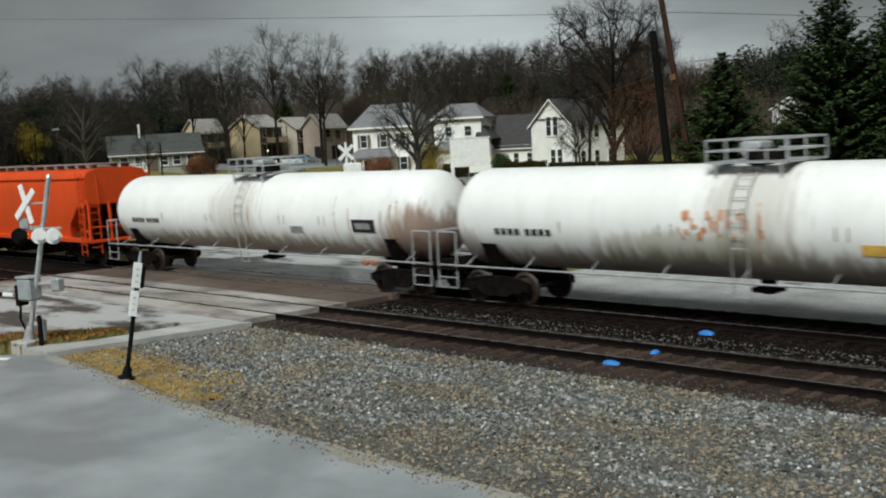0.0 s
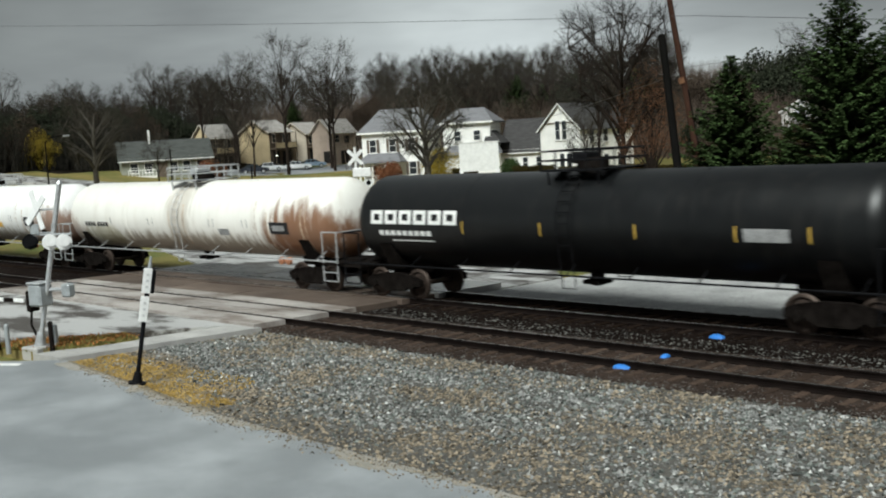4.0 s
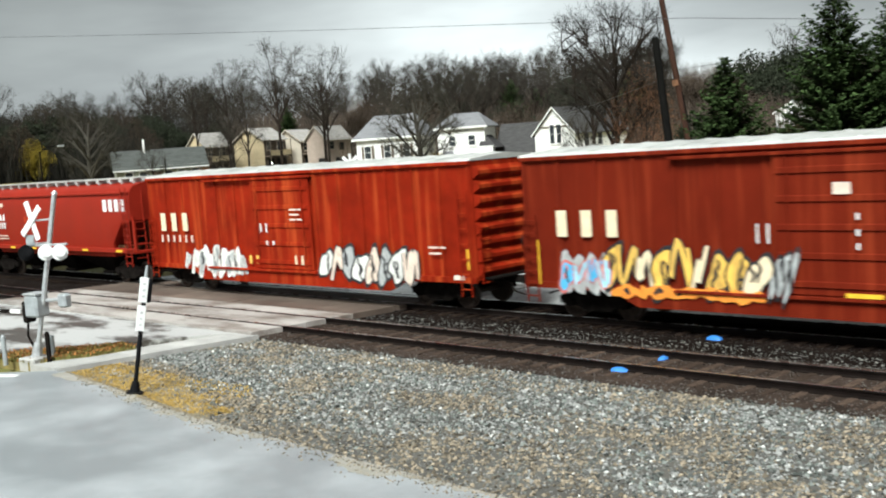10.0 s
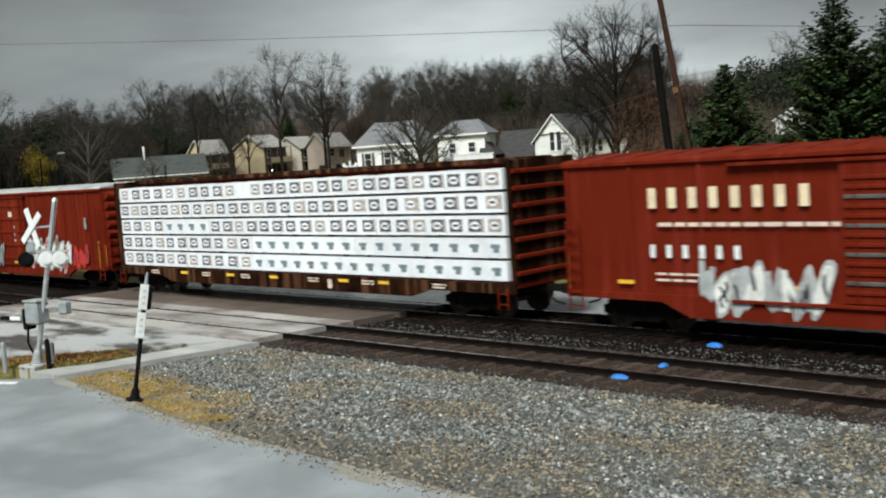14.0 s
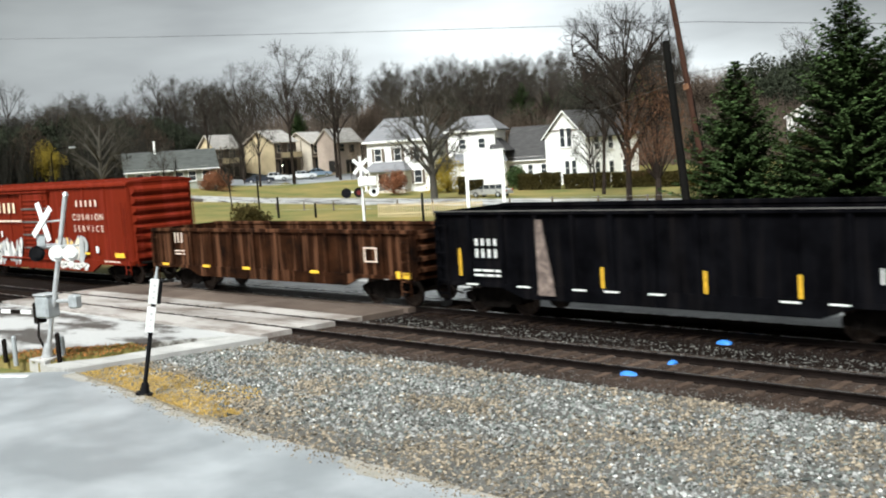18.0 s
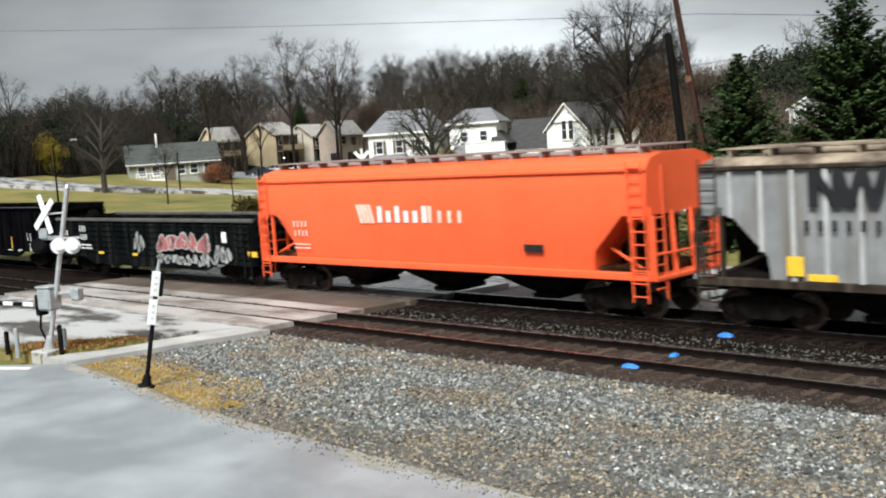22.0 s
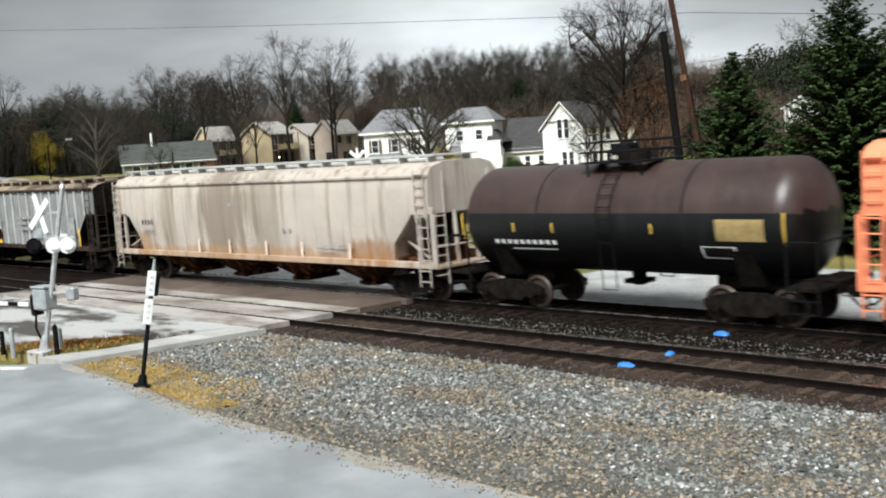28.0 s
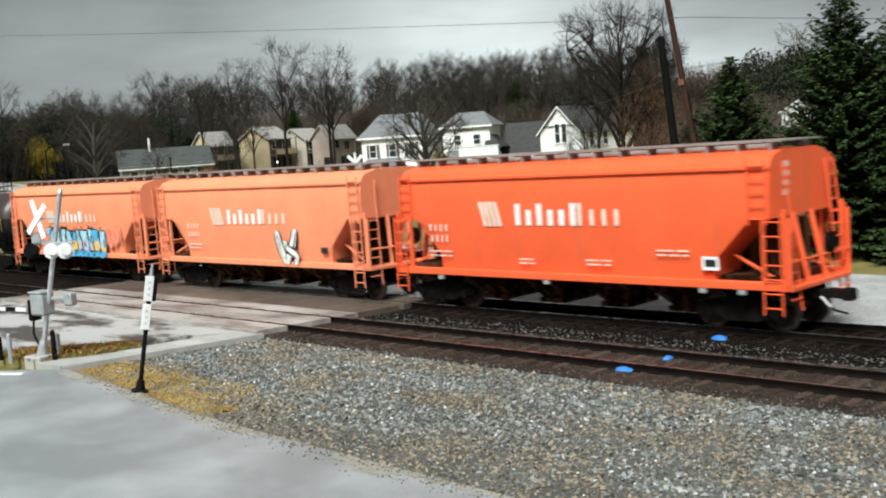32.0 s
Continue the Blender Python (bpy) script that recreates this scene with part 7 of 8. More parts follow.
# ---- trees ----
def bare_tree(seed, height, wide, fork=0.33, limbs=12, subs=6, twigs=7, thick=0.014, fine=1.0, stout=1.0):
    """Meshes of a leafless tree with a rounded crown: trunk with its limbs, and the twigs."""
    r2 = random.Random(seed)
    wood, small = Geo(), Geo()
    tr = height * thick
    mid, ry = Vector((0, 0, height * (0.5 + fork * 0.5))), height * (1 - fork) * 0.5

    def curve(p, ctrl, q, r0, r1, geo, n, steps):
        pts, last = [], p
        for k in range(1, steps + 1):
            u = k / steps
            c_ = p.lerp(ctrl, u).lerp(ctrl.lerp(q, u), u)
            geo.tube(last, c_, r0 + (r1 - r0) * (k - 1) / steps, r0 + (r1 - r0) * u, n, caps=False)
            last = c_
            pts.append(c_)
        return pts

    def shell(depth, a=None, v=None):
        a = r2.uniform(0, 6.283) if a is None else a
        v = r2.uniform(-0.75, 1.0) if v is None else v
        w = math.sqrt(max(0.0, 1 - v * v))
        lump = 1 + 0.16 * noise.noise((3 * math.cos(a) + seed, 3 * math.sin(a), 2 * v))
        return mid + Vector((math.cos(a) * w * wide, math.sin(a) * w * wide, v * ry)) * depth * lump

    top = Vector((r2.uniform(-0.04, 0.04) * height, r2.uniform(-0.04, 0.04) * height, height * 0.8))
    spine = [Vector((0, 0, -0.25))] + curve(Vector((0, 0, -0.25)), Vector((r2.uniform(-0.03, 0.03) * height, r2.uniform(-0.03, 0.03) * height, height * 0.42)), top, tr, tr * 0.22, wood, 8, 8)
    for k in range(limbs):
        v = -0.72 + 1.6 * (k + r2.random()) / limbs
        q = shell(0.86, 2.4 * k + r2.uniform(-0.4, 0.4), v)
        i = min(7, max(2, int(8 * (fork * 0.9 + (0.8 - fork) * (v + 0.72) / 2.0) / 0.8)))
        p = spine[i]
        ctrl = p.lerp(q, 0.45) + Vector((0, 0, (0.06 - 0.05 * v) * height)) + Vector((r2.uniform(-1, 1), r2.uniform(-1, 1), 0)) * 0.03 * height
        r = tr * r2.uniform(0.3, 0.5) * (1 - 0.3 * v) * stout
        limb = curve(p, ctrl, q, r, r * 0.25, wood, 5, 5)
        for j in range(subs):
            p2 = limb[r2.randrange(1, 5)] if j else limb[4]
            t2 = q + Vector((r2.gauss(0, 1) * wide, r2.gauss(0, 1) * wide, r2.gauss(0, 1) * ry)) * 0.3
            rel = t2 - mid
            size = math.sqrt((rel.x / wide) ** 2 + (rel.y / wide) ** 2 + (rel.z / ry) ** 2) or 1
            t2 = mid + rel * (r2.uniform(0.75, 1.02) / max(size, 0.75))
            c2 = p2.lerp(t2, 0.5) + Vector((r2.uniform(-1, 1), r2.uniform(-1, 1), 0.7)) * 0.03 * height
            sub = curve(p2, c2, t2, r * 0.3 * stout, r * 0.1, wood, 4, 3)
            for _ in range(twigs):
                s_ = sub[r2.randrange(0, 3)]
                d = ((s_ - mid).normalized() * 0.6 + Vector((r2.gauss(0, 0.6), r2.gauss(0, 0.6), r2.gauss(0.25, 0.5)))).normalized()
                e = s_ + d * height * r2.uniform(0.04, 0.085)
                rt = height * 0.0009 * fine
                small.tube(s_, e, rt, rt * 0.7, 3, caps=False)
                for _ in range(3):
                    d2 = (d + Vector((r2.gauss(0, 0.6), r2.gauss(0, 0.6), r2.gauss(0.2, 0.5)))).normalized()
                    b_ = s_.lerp(e, r2.uniform(0.4, 1.0))
                    small.tube(b_, b_ + d2 * height * r2.uniform(0.025, 0.055), rt * 0.7, rt * 0.4, 3, caps=False)
    return wood.mesh("trunk", True), small.mesh("crown")


def tree(name, label, meshes, m, wood_mat, crown_mat, group=""):
    t = thing(name, label, "tree", m, group)
    for me, mat in zip(meshes, (wood_mat, crown_mat)):
        me.materials.clear()
        me.materials.append(mat)
    part("trunk", meshes[0], wood_mat, t)
    part("crown", meshes[1], crown_mat, t)
    return t


def spot(x, y, rz=0, scale=1.0, dz=0.0):
    return plot(x, y, rise(x, y) + dz, rz) @ Matrix.Scale(scale, 4)


def stand(src, m):
    """A copy of a tree at pose m with m's own size."""
    ob = copy_thing(src, m)
    ob.matrix_basis = m
    return ob


kinds = [tree("bare_tree", "tall leafless grey-brown tree on the wooded hill", bare_tree(sd, 15, wd, fk, lm), spot(x, y), bark, twig, "woodland trees")
         for sd, wd, fk, lm, x, y in ((1, 3.6, 0.34, 11, -150, 62), (2, 4.3, 0.28, 13, -120, 110), (3, 3.2, 0.42, 10, -95, 125), (4, 4.6, 0.3, 13, -60, 140), (5, 3.8, 0.38, 11, -52, 146))]
r3 = random.Random(21)
count = 0
while count < 215:
    a = r3.uniform(-1.25, -0.27)
    r = 124 + 98 * r3.random() ** 0.8
    x, y = r * math.sin(a), r * math.cos(a) - 15.55
    if y < 30 or (-112 < x < -78 and 60 < y < 108):
        continue
    k = r3.uniform(0.7, 1.12) * (0.6 if a < -1.06 else 0.85 if a < -0.97 else 1.0)
    stand(r3.choice(kinds), spot(x, y, r3.uniform(0, 360), k))
    count += 1
# trees that stand out in front of the wood
twig_big = surface("twig_big", (0.03, 0.028, 0.024), 0.95, vary=0.35, scale=2, per_piece=0.35, bump=0, spec=0.0)
pale_bark = surface("pale_bark", (0.06, 0.053, 0.042), 0.95, vary=0.4, scale=5, stretch=(3, 3, 0.5), bump=0.5)
yard = tree("yard_tree", "broad leafless tree with many upright limbs", bare_tree(31, 13.4, 5.0, 0.18, 17, 8, 9, 0.034, 1.2), spot(-46.8, 54.6), pale_bark, twig)
tagged(stand(yard, spot(-85, 38.8, 140, 0.85)), "spreading dark leafless tree by the street", group="yard trees")
big = tree("big_tree", "very tall leafless tree with spreading twigs", bare_tree(33, 18.8, 6.0, 0.3, 20, 9, 7, 0.017, 0.95, 1.45), spot(-23.6, 52.6, 0), bark, twig_big)
for x, y, k, src, lab in ((-97.3, 72.2, 0.8, 2, "leafless tree before the townhouses"), (-84.6, 71.5, 1.5, 2, "tall leafless tree before the townhouses"), (-82.5, 79.5, 1.45, 0, "tall leafless tree before the townhouses"),
                          (-91, 67, 0.62, 1, "small leafless tree by the parked cars"), (-30.5, 64, 1.1, 4, "leafless tree beside the white house"), (-33, 92, 1.05, 1, "leafless tree behind the white house"),
                          (-70, 36.5, 0.5, 2, "slender leafless tree by the street"), (-64, 40.5, 0.45, 4, "slender leafless tree by the street"), (-36.5, 75, 0.62, 3, "leafless shrub tree before the white house"), (-34, 70, 0.6, 1, "leafless shrub tree before the white house"), (-18.4, 133.3, 1.25, 1, "lone leafless tree on the ridge"), (-93.7, 69.4, 1.3, 0, "tall leafless tree before the townhouses"), (-86.6, 66.1, 0.95, 4, "leafless tree beside the parked cars"), (-96.5, 65.2, 1.1, 2, "tall leafless tree before the townhouses"), (-80.3, 77.6, 1.2, 2, "tall leafless tree by the drive")):
    t = stand(kinds[src], spot(x, y, x * 37 % 360, k))
    tagged(t, lab, group="yard trees")


def leafy(seed, height, radius, clumps, base, size=0.2, sq=1.0):
    """Trunk and a loose crown of many small leaves."""
    r2 = random.Random(seed)
    wood, crown = Geo(), Geo()
    if base > 0.3:
        wood.tube((0, 0, -0.2), (0.05, 0, base), height * 0.028, height * 0.02, 8, caps=False)
    centres = []
    for k in range(16):
        a, e = r2.uniform(0, 6.28), r2.random()
        rr = radius * math.sqrt(e) * 0.78
        z = base + (height - base) * (0.1 + 0.85 * r2.random() ** 0.9) * (1 - 0.35 * e)
        c_ = Vector((math.cos(a) * rr, math.sin(a) * rr * sq, z))
        centres.append(c_)
        wood.tube((0.02, 0, max(0.0, base * 0.75)), c_, height * 0.009, height * 0.003, 4, caps=False)
    for _ in range(clumps):
        c_ = r2.choice(centres)
        off = Vector((r2.gauss(0, 1), r2.gauss(0, 1), r2.gauss(0, 0.75)))
        p = c_ + off * min(1.0, 1.45 / off.length) * radius * 0.3
        if p.z < 0.05:
            p.z = r2.uniform(0.05, 0.5)
        d = Vector((r2.gauss(0, 1), r2.gauss(0, 1), r2.gauss(0, 1))).normalized()
        e = d.orthogonal().normalized() * size * r2.uniform(0.5, 1.1)
        f = d.cross(e).normalized() * size * r2.uniform(0.3, 0.7)
        crown.add([p - e, p + f, p + e, p - f], [(0, 1, 2, 3)])
    cm = bpy.data.meshes.new("crown")
    cm.from_pydata([tuple(v) for v in crown.v], [], crown.f)
    return wood.mesh("trunk", True), cm


# the wood's lower storey: brown-leaved oaks and dark thickets
oak = tree("oak_tree", "oak holding dull brown leaves on the hill", leafy(91, 9.5, 4.2, 9000, 2.0, 0.16), spot(-84, 112), bark, leaves_brown, "brown oaks")
for x, y, k in ((-77, 118, 1.1), (-72, 121, 1.0), (-98, 112, 0.9), (-52, 126, 1.0), (-45, 128, 1.05), (-38, 124, 0.95), (-32.5, 121, 1.15), (-27, 122, 1.0), (-21, 116, 0.8), (-12, 116, 0.9), (-5, 118, 0.9)):
    stand(oak, spot(x, y, x * 29 % 360, k))
pine = tree("pine_tree", "dark rounded pine in the wood", leafy(92, 9.0, 4.0, 12000, 1.2, 0.2), spot(-24.3, 127.4, 0, 1.5), bark, leaves_pine, "dark pines")
for x, y, k in ((-20.2, 128.1, 1.5), (-17.6, 128.6, 1.5), (-15.0, 126, 1.4), (-11.5, 121, 1.0), (-5, 116, 1.0), (2, 118, 1.0), (-57, 121, 1.25), (-31, 127, 1.1)):
    stand(pine, spot(x, y, x * 41 % 360, k))
r5 = random.Random(5)
for k in range(120):
    a, r = -1.27 + 1.04 * (k + r5.random()) / 120, r5.uniform(123, 158)
    x, y = r * math.sin(a), r * math.cos(a) - 15.55
    if y < 26 or (-112 < x < -76 and 60 < y < 106):
        continue
    stand(pine if r5.random() < (0.75 if a < -0.75 else 0.4) else oak, spot(x, y, r5.uniform(0, 360), r5.uniform(0.62, 1.0)))
tree("maple_tree", "maple holding brown-red autumn leaves", leafy(41, 12.6, 3.2, 7500, 2.6, 0.085), spot(-20.7, 52.2, 0), bark, leaves_maple)
for nm, lab, s, hgt, rad, num, x, y, mat in (
        ("gold_bush", "golden-yellow shrub by the houses", 42, 6.2, 2.8, 2200, -108, 45, leaves_gold), ("rust_bush", "rust-red rounded shrub on the lawn", 43, 2.6, 2.3, 1500, -86.5, 57.5, leaves_rust),
        ("olive_bush", "olive-yellow shrub beside the white house", 44, 5.0, 2.6, 1800, -53.5, 68, leaves_gold), ("round_bush", "dark rounded evergreen bush by a doorway", 49, 3.4, 1.5, 1300, -46.7, 74.5, needles),
        ("red_shrub", "bare reddish shrub before the porch", 50, 3.0, 2.2, 1300, -59.5, 64, leaves_rust), ("straw_bush", "brown dry bush by the fence", 51, 1.7, 1.6, 1000, -44.5, 25, leaves_olive),
        ("red_shrub", "reddish brush at the wood's edge", 52, 6.0, 4.5, 2000, -24, 96, leaves_brown), ("red_shrub", "reddish brush at the wood's edge", 53, 5.0, 5.0, 2000, -14, 104, leaves_olive), ("olive_bush", "olive brush at the wood's edge", 54, 5, 5, 2000, -6, 100, leaves_olive)):
    tree(nm, lab, leafy(s, hgt, rad, num * 4, 0.1, 0.11), spot(x, y), bark, mat, "yard shrubs")


def clipped_hedge(seed, length, depth, height, leaves):
    """A dense flat-topped hedge of small leaves round short stems."""
    r2 = random.Random(seed)
    wood, crown = Geo(), Geo()
    for k in range(int(length / 0.5)):
        x = -length / 2 + 0.25 + 0.5 * k
        wood.tube((x, 0, -0.1), (x + r2.uniform(-0.2, 0.2), r2.uniform(-0.2, 0.2), height * 0.8), 0.04, 0.02, 5, caps=False)
    for _ in range(leaves):
        top = height * (0.92 + 0.1 * noise.noise((seed, r2.uniform(0, 0.2), 0)))
        p = Vector((r2.uniform(-length / 2, length / 2), r2.uniform(-depth / 2, depth / 2), top * (r2.random() ** 0.75)))
        p.z *= 1 + 0.08 * noise.noise((p.x * 0.8, seed, 1.0))
        d = Vector((r2.gauss(0, 1), r2.gauss(0, 1), r2.gauss(0, 1))).normalized()
        e = d.orthogonal().normalized() * 0.11 * r2.uniform(0.6, 1.2)
        f = d.cross(e).normalized() * 0.075
        crown.add([p - e, p + f, p + e, p - f], [(0, 1, 2, 3)])
    cm = bpy.data.meshes.new("crown")
    cm.from_pydata([tuple(v) for v in crown.v], [], crown.f)
    return wood.mesh("trunk", True), cm


for sd, x, y, ln, hg, rz in ((45, -48.5, 65.5, 3.2, 2.5, 30), (46, -42.8, 73.4, 5.6, 2.4, 12), (47, -37.0, 75.2, 6.0, 2.2, 12), (48, -31.2, 77.0, 6.0, 2.3, 12), (55, -25.6, 78.0, 5.4, 2.1, 8)):
    tree("hedge", "dense dark brown-green clipped hedge along the yard", clipped_hedge(sd, ln, 1.5, hg, int(1500 * ln)), spot(x, y, rz), bark, leaves_olive, "clipped hedges")


def spruce(seed, height, radius, whorls=34, per=13):
    """Trunk and uneven tiers of boughs; each bough is a drooping limb with short needled sprays along it."""
    r2 = random.Random(seed)
    wood, crown = Geo(), Geo()
    wood.tube((0, 0, -0.2), (0, 0, height * 0.97), height * 0.022, 0.02, 8, caps=False)
    k = 0
    for tier in range(whorls):
        u0 = tier / whorls
        n = max(4, int(per * (1 - 0.6 * u0)))
        for j in range(n):
            k += 1
            u = min(0.99, max(0.0, u0 + r2.gauss(0, 0.25) / whorls))
            z0 = height * (0.02 + 0.96 * u)
            a = 2 * math.pi * (j + 0.5 * (tier % 2)) / n + r2.uniform(-0.3, 0.3)
            lobe = 1 + 0.3 * noise.noise((1.6 * math.cos(a), 1.6 * math.sin(a) + seed, u * 7))
            ln = (radius * (1 - u) ** 1.05 * lobe + 0.06) * (r2.uniform(0.7, 1.0) if r2.random() < 0.8 else r2.uniform(1.0, 1.15))
            dx, dy = math.cos(a), math.sin(a)
            droop, tip = 0.5 - 0.95 * u + r2.uniform(-0.1, 0.1), 0.3 * ln
            wood.tube((0, 0, z0), (dx * ln * 0.8, dy * ln * 0.8, z0 - droop * ln * 0.8 + tip * 0.64), 0.035 * (1 - u) + 0.01, 0.008, 3, caps=False)
            steps = max(3, int(ln / 0.12))
            for i in range(steps):
                v = (i + r2.random()) / steps
                if v < 0.25 and r2.random() < 0.6:
                    continue
                c = Vector((dx * ln * v, dy * ln * v, z0 - droop * ln * v + tip * v * v))
                wide = (0.12 + 0.42 * (1 - v) * min(1, ln / 1.5)) if v < 0.9 else 0.2
                for sd in (-1, 1, -1, 1, 0):
                    b = a + sd * r2.uniform(0.45, 1.15)
                    q = Vector((math.cos(b), math.sin(b), r2.uniform(-0.38, 0.08))) * wide * r2.uniform(0.6, 1.25)
                    p = c + Vector((r2.gauss(0, 0.03), r2.gauss(0, 0.03), r2.gauss(0, 0.025)))
                    side = Vector((-math.sin(b), math.cos(b), r2.uniform(-0.5, 0.5))) * r2.uniform(0.05, 0.095)
                    crown.add([p, p + q * 0.5 + side, p + q, p + q * 0.5 - side], [(0, 1, 2, 3)])
    cm = bpy.data.meshes.new("crown")
    cm.from_pydata([tuple(v) for v in crown.v], [], crown.f)
    return wood.mesh("trunk", True), cm


sp = tree("spruce", "dark green spruce with drooping needled branches", spruce(61, 9.2, 4.4, 36, 24), plot(-7.3, 21.5, -0.3), bark, needles, "spruces")
sp2 = tree("spruce", "large dark green spruce, tall and dense", spruce(62, 12.0, 5.0, 42, 26), plot(-2.6, 20.5, -0.3), bark, needles, "spruces")
stand(sp2, plot(-0.4, 22.6, -0.3, 80) @ Matrix.Scale(0.98, 4))
stand(sp2, plot(2.6, 19.2, -0.3, 200) @ Matrix.Scale(1.02, 4))
stand(sp, plot(-5.2, 23.6, -0.3, 130) @ Matrix.Scale(0.62, 4))
for x, y, k in ((-67.4, 118.5, 1.3), (-61, 116, 1.15), (-45.5, 124, 1.35), (-9, 100, 0.7), (-110, 100, 1.0), (-26.5, 128, 1.35)):
    tagged(stand(sp, spot(x, y, x * 13, k)), "dark evergreen on the hill", group="hill evergreens")
# undergrowth on the hill
r4 = random.Random(77)
g, browns = Geo(), []
for _ in range(17000):
    a, r = r4.uniform(-1.25, 0.15), 122 + 98 * r4.random() ** 1.3
    x, y = r * math.sin(a), r * math.cos(a) - 15.55
    if y < 30 or (-112 < x < -78 and 60 < y < 108):
        continue
    z, side = land_at(x, y), x + 1.15 * (y + 15.55) > 9 * noise.noise((x * 0.2, y * 0.2, 0))
    x, y = far(x, y)
    for _ in range(5):
        browns += [side] * 3
        hgt = r4.uniform(2.5, 9.5)
        bx, by = x + r4.uniform(-1.2, 1.2), y + r4.uniform(-1.2, 1.2)
        tx, ty, w = bx + r4.gauss(0, 0.16) * hgt, by + r4.gauss(0, 0.16) * hgt, r4.uniform(0.03, 0.09)
        k = len(g.v)
        g.v += [(bx - w, by, z), (bx + w, by, z), (bx, by + w, z), (tx, ty, z + hgt)]
        g.f += [(k, k + 1, k + 3), (k + 1, k + 2, k + 3), (k + 2, k, k + 3)]
me = bpy.data.meshes.new("undergrowth")
me.from_pydata(g.v, [], g.f)
# left brush takes the shaded tone, right brush its plain brown
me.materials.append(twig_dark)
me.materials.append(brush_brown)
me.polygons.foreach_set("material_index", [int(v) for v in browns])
tagged(new("undergrowth", me), "dense leafless brush and saplings on the hill", "undergrowth", kind="stuff")
# ---- houses ----
def window(parent, x, z, w, h, y, frame_mat, shutters=None, face="y"):
    """A window set on the front (face y) or on the right side (face x) of a house."""
    rot = pose(x, y, z) if face == "y" else pose(y, x, z, 0, 0, 90)
    wn_ = part("window", Geo().box(-w / 2 - 0.09, w / 2 + 0.09, -0.06, 0.02, -h / 2 - 0.1, h / 2 + 0.1, 0.01), frame_mat, parent)
    wn_.matrix_basis = rot
    for k in (-1, 1):
        z0, z1 = (0.03, h / 2) if k > 0 else (-h / 2, -0.03)
        part("pane", Geo().box(-w / 2, w / 2, -0.075, -0.062, z0, z1), pane_glass(), wn_)
    part("window_sill", Geo().box(-w / 2 - 0.14, w / 2 + 0.14, -0.13, -0.06, -h / 2 - 0.16, -h / 2 - 0.1), frame_mat, wn_)
    if shutters:
        for s in (-1, 1):
            xc = s * (w / 2 + 0.28)
            part("shutter", Geo().box(xc - 0.18, xc + 0.18, -0.07, -0.005, -h / 2 - 0.05, h / 2 + 0.05, 0.01), shutters, wn_)
    return wn_


def boards(x0, x1, y, z0, z1, step=0.22):
    """Lapped siding boards on a front wall."""
    g = Geo()
    z = z0
    while z < z1 - 0.02:
        e = min(z + step, z1)
        g.loft([[(x0, y, z), (x0, y - 0.035, z), (x0, y - 0.012, e), (x0, y, e)], [(x1, y, z), (x1, y - 0.035, z), (x1, y - 0.012, e), (x1, y, e)]])
        z = e
    return g


def gable_house(name, label, m, w, d, eave, ridge, base, wall, roof, trim, over=0.35, front_gable=True, siding=True):
    hs = thing(name, label, "house", m, "houses")
    if front_gable:
        g = Geo()
        ring = [(-w / 2, base), (w / 2, base), (w / 2, eave), (0, ridge - 0.12), (-w / 2, eave)]
        g.loft([[(x, -d / 2, z) for x, z in ring], [(x, d / 2, z) for x, z in ring]])
        part("wall", g, wall, hs)
        for s in (-1, 1):
            k = (ridge - eave) / (w / 2)
            x1 = s * (w / 2 + over)
            z1 = ridge - k * (w / 2 + over)
            g = Geo().loft([[(0, y, ridge), (x1, y, z1), (x1, y, z1 - 0.16), (0, y, ridge - 0.16)] for y in (-d / 2 - over, d / 2 + over)])
            part("roof_slope", g, roof, hs)
            g = Geo().loft([[(0, y, ridge + 0.02), (x1, y, z1 + 0.02), (x1, y, z1 - 0.2), (0, y, ridge - 0.2)] for y in (-d / 2 - over - 0.05, -d / 2 - over - 0.004)])
            part("barge_board", g, trim, hs)
    else:
        g = Geo()
        ring = [(-d / 2, base), (d / 2, base), (d / 2, eave), (0, ridge - 0.12), (-d / 2, eave)]
        g.loft([[(x, y, z) for y, z in ring] for x in (-w / 2, w / 2)])
        part("wall", g, wall, hs)
        for s in (-1, 1):
            k = (ridge - eave) / (d / 2)
            y1 = s * (d / 2 + over)
            z1 = ridge - k * (d / 2 + over)
            g = Geo().loft([[(x, 0, ridge), (x, y1, z1), (x, y1, z1 - 0.16), (x, 0, ridge - 0.16)] for x in (-w / 2 - over, w / 2 + over)])
            part("roof_slope", g, roof, hs)
            part("gutter", Geo().box(-w / 2 - over, w / 2 + over, *sorted((y1, y1 + s * 0.1)), z1 - 0.15, z1 - 0.02), trim, hs)
    if siding:
        part("siding", boards(-w / 2, w / 2, -d / 2 - 0.002, base + 0.3, eave), wall, hs)
    return hs


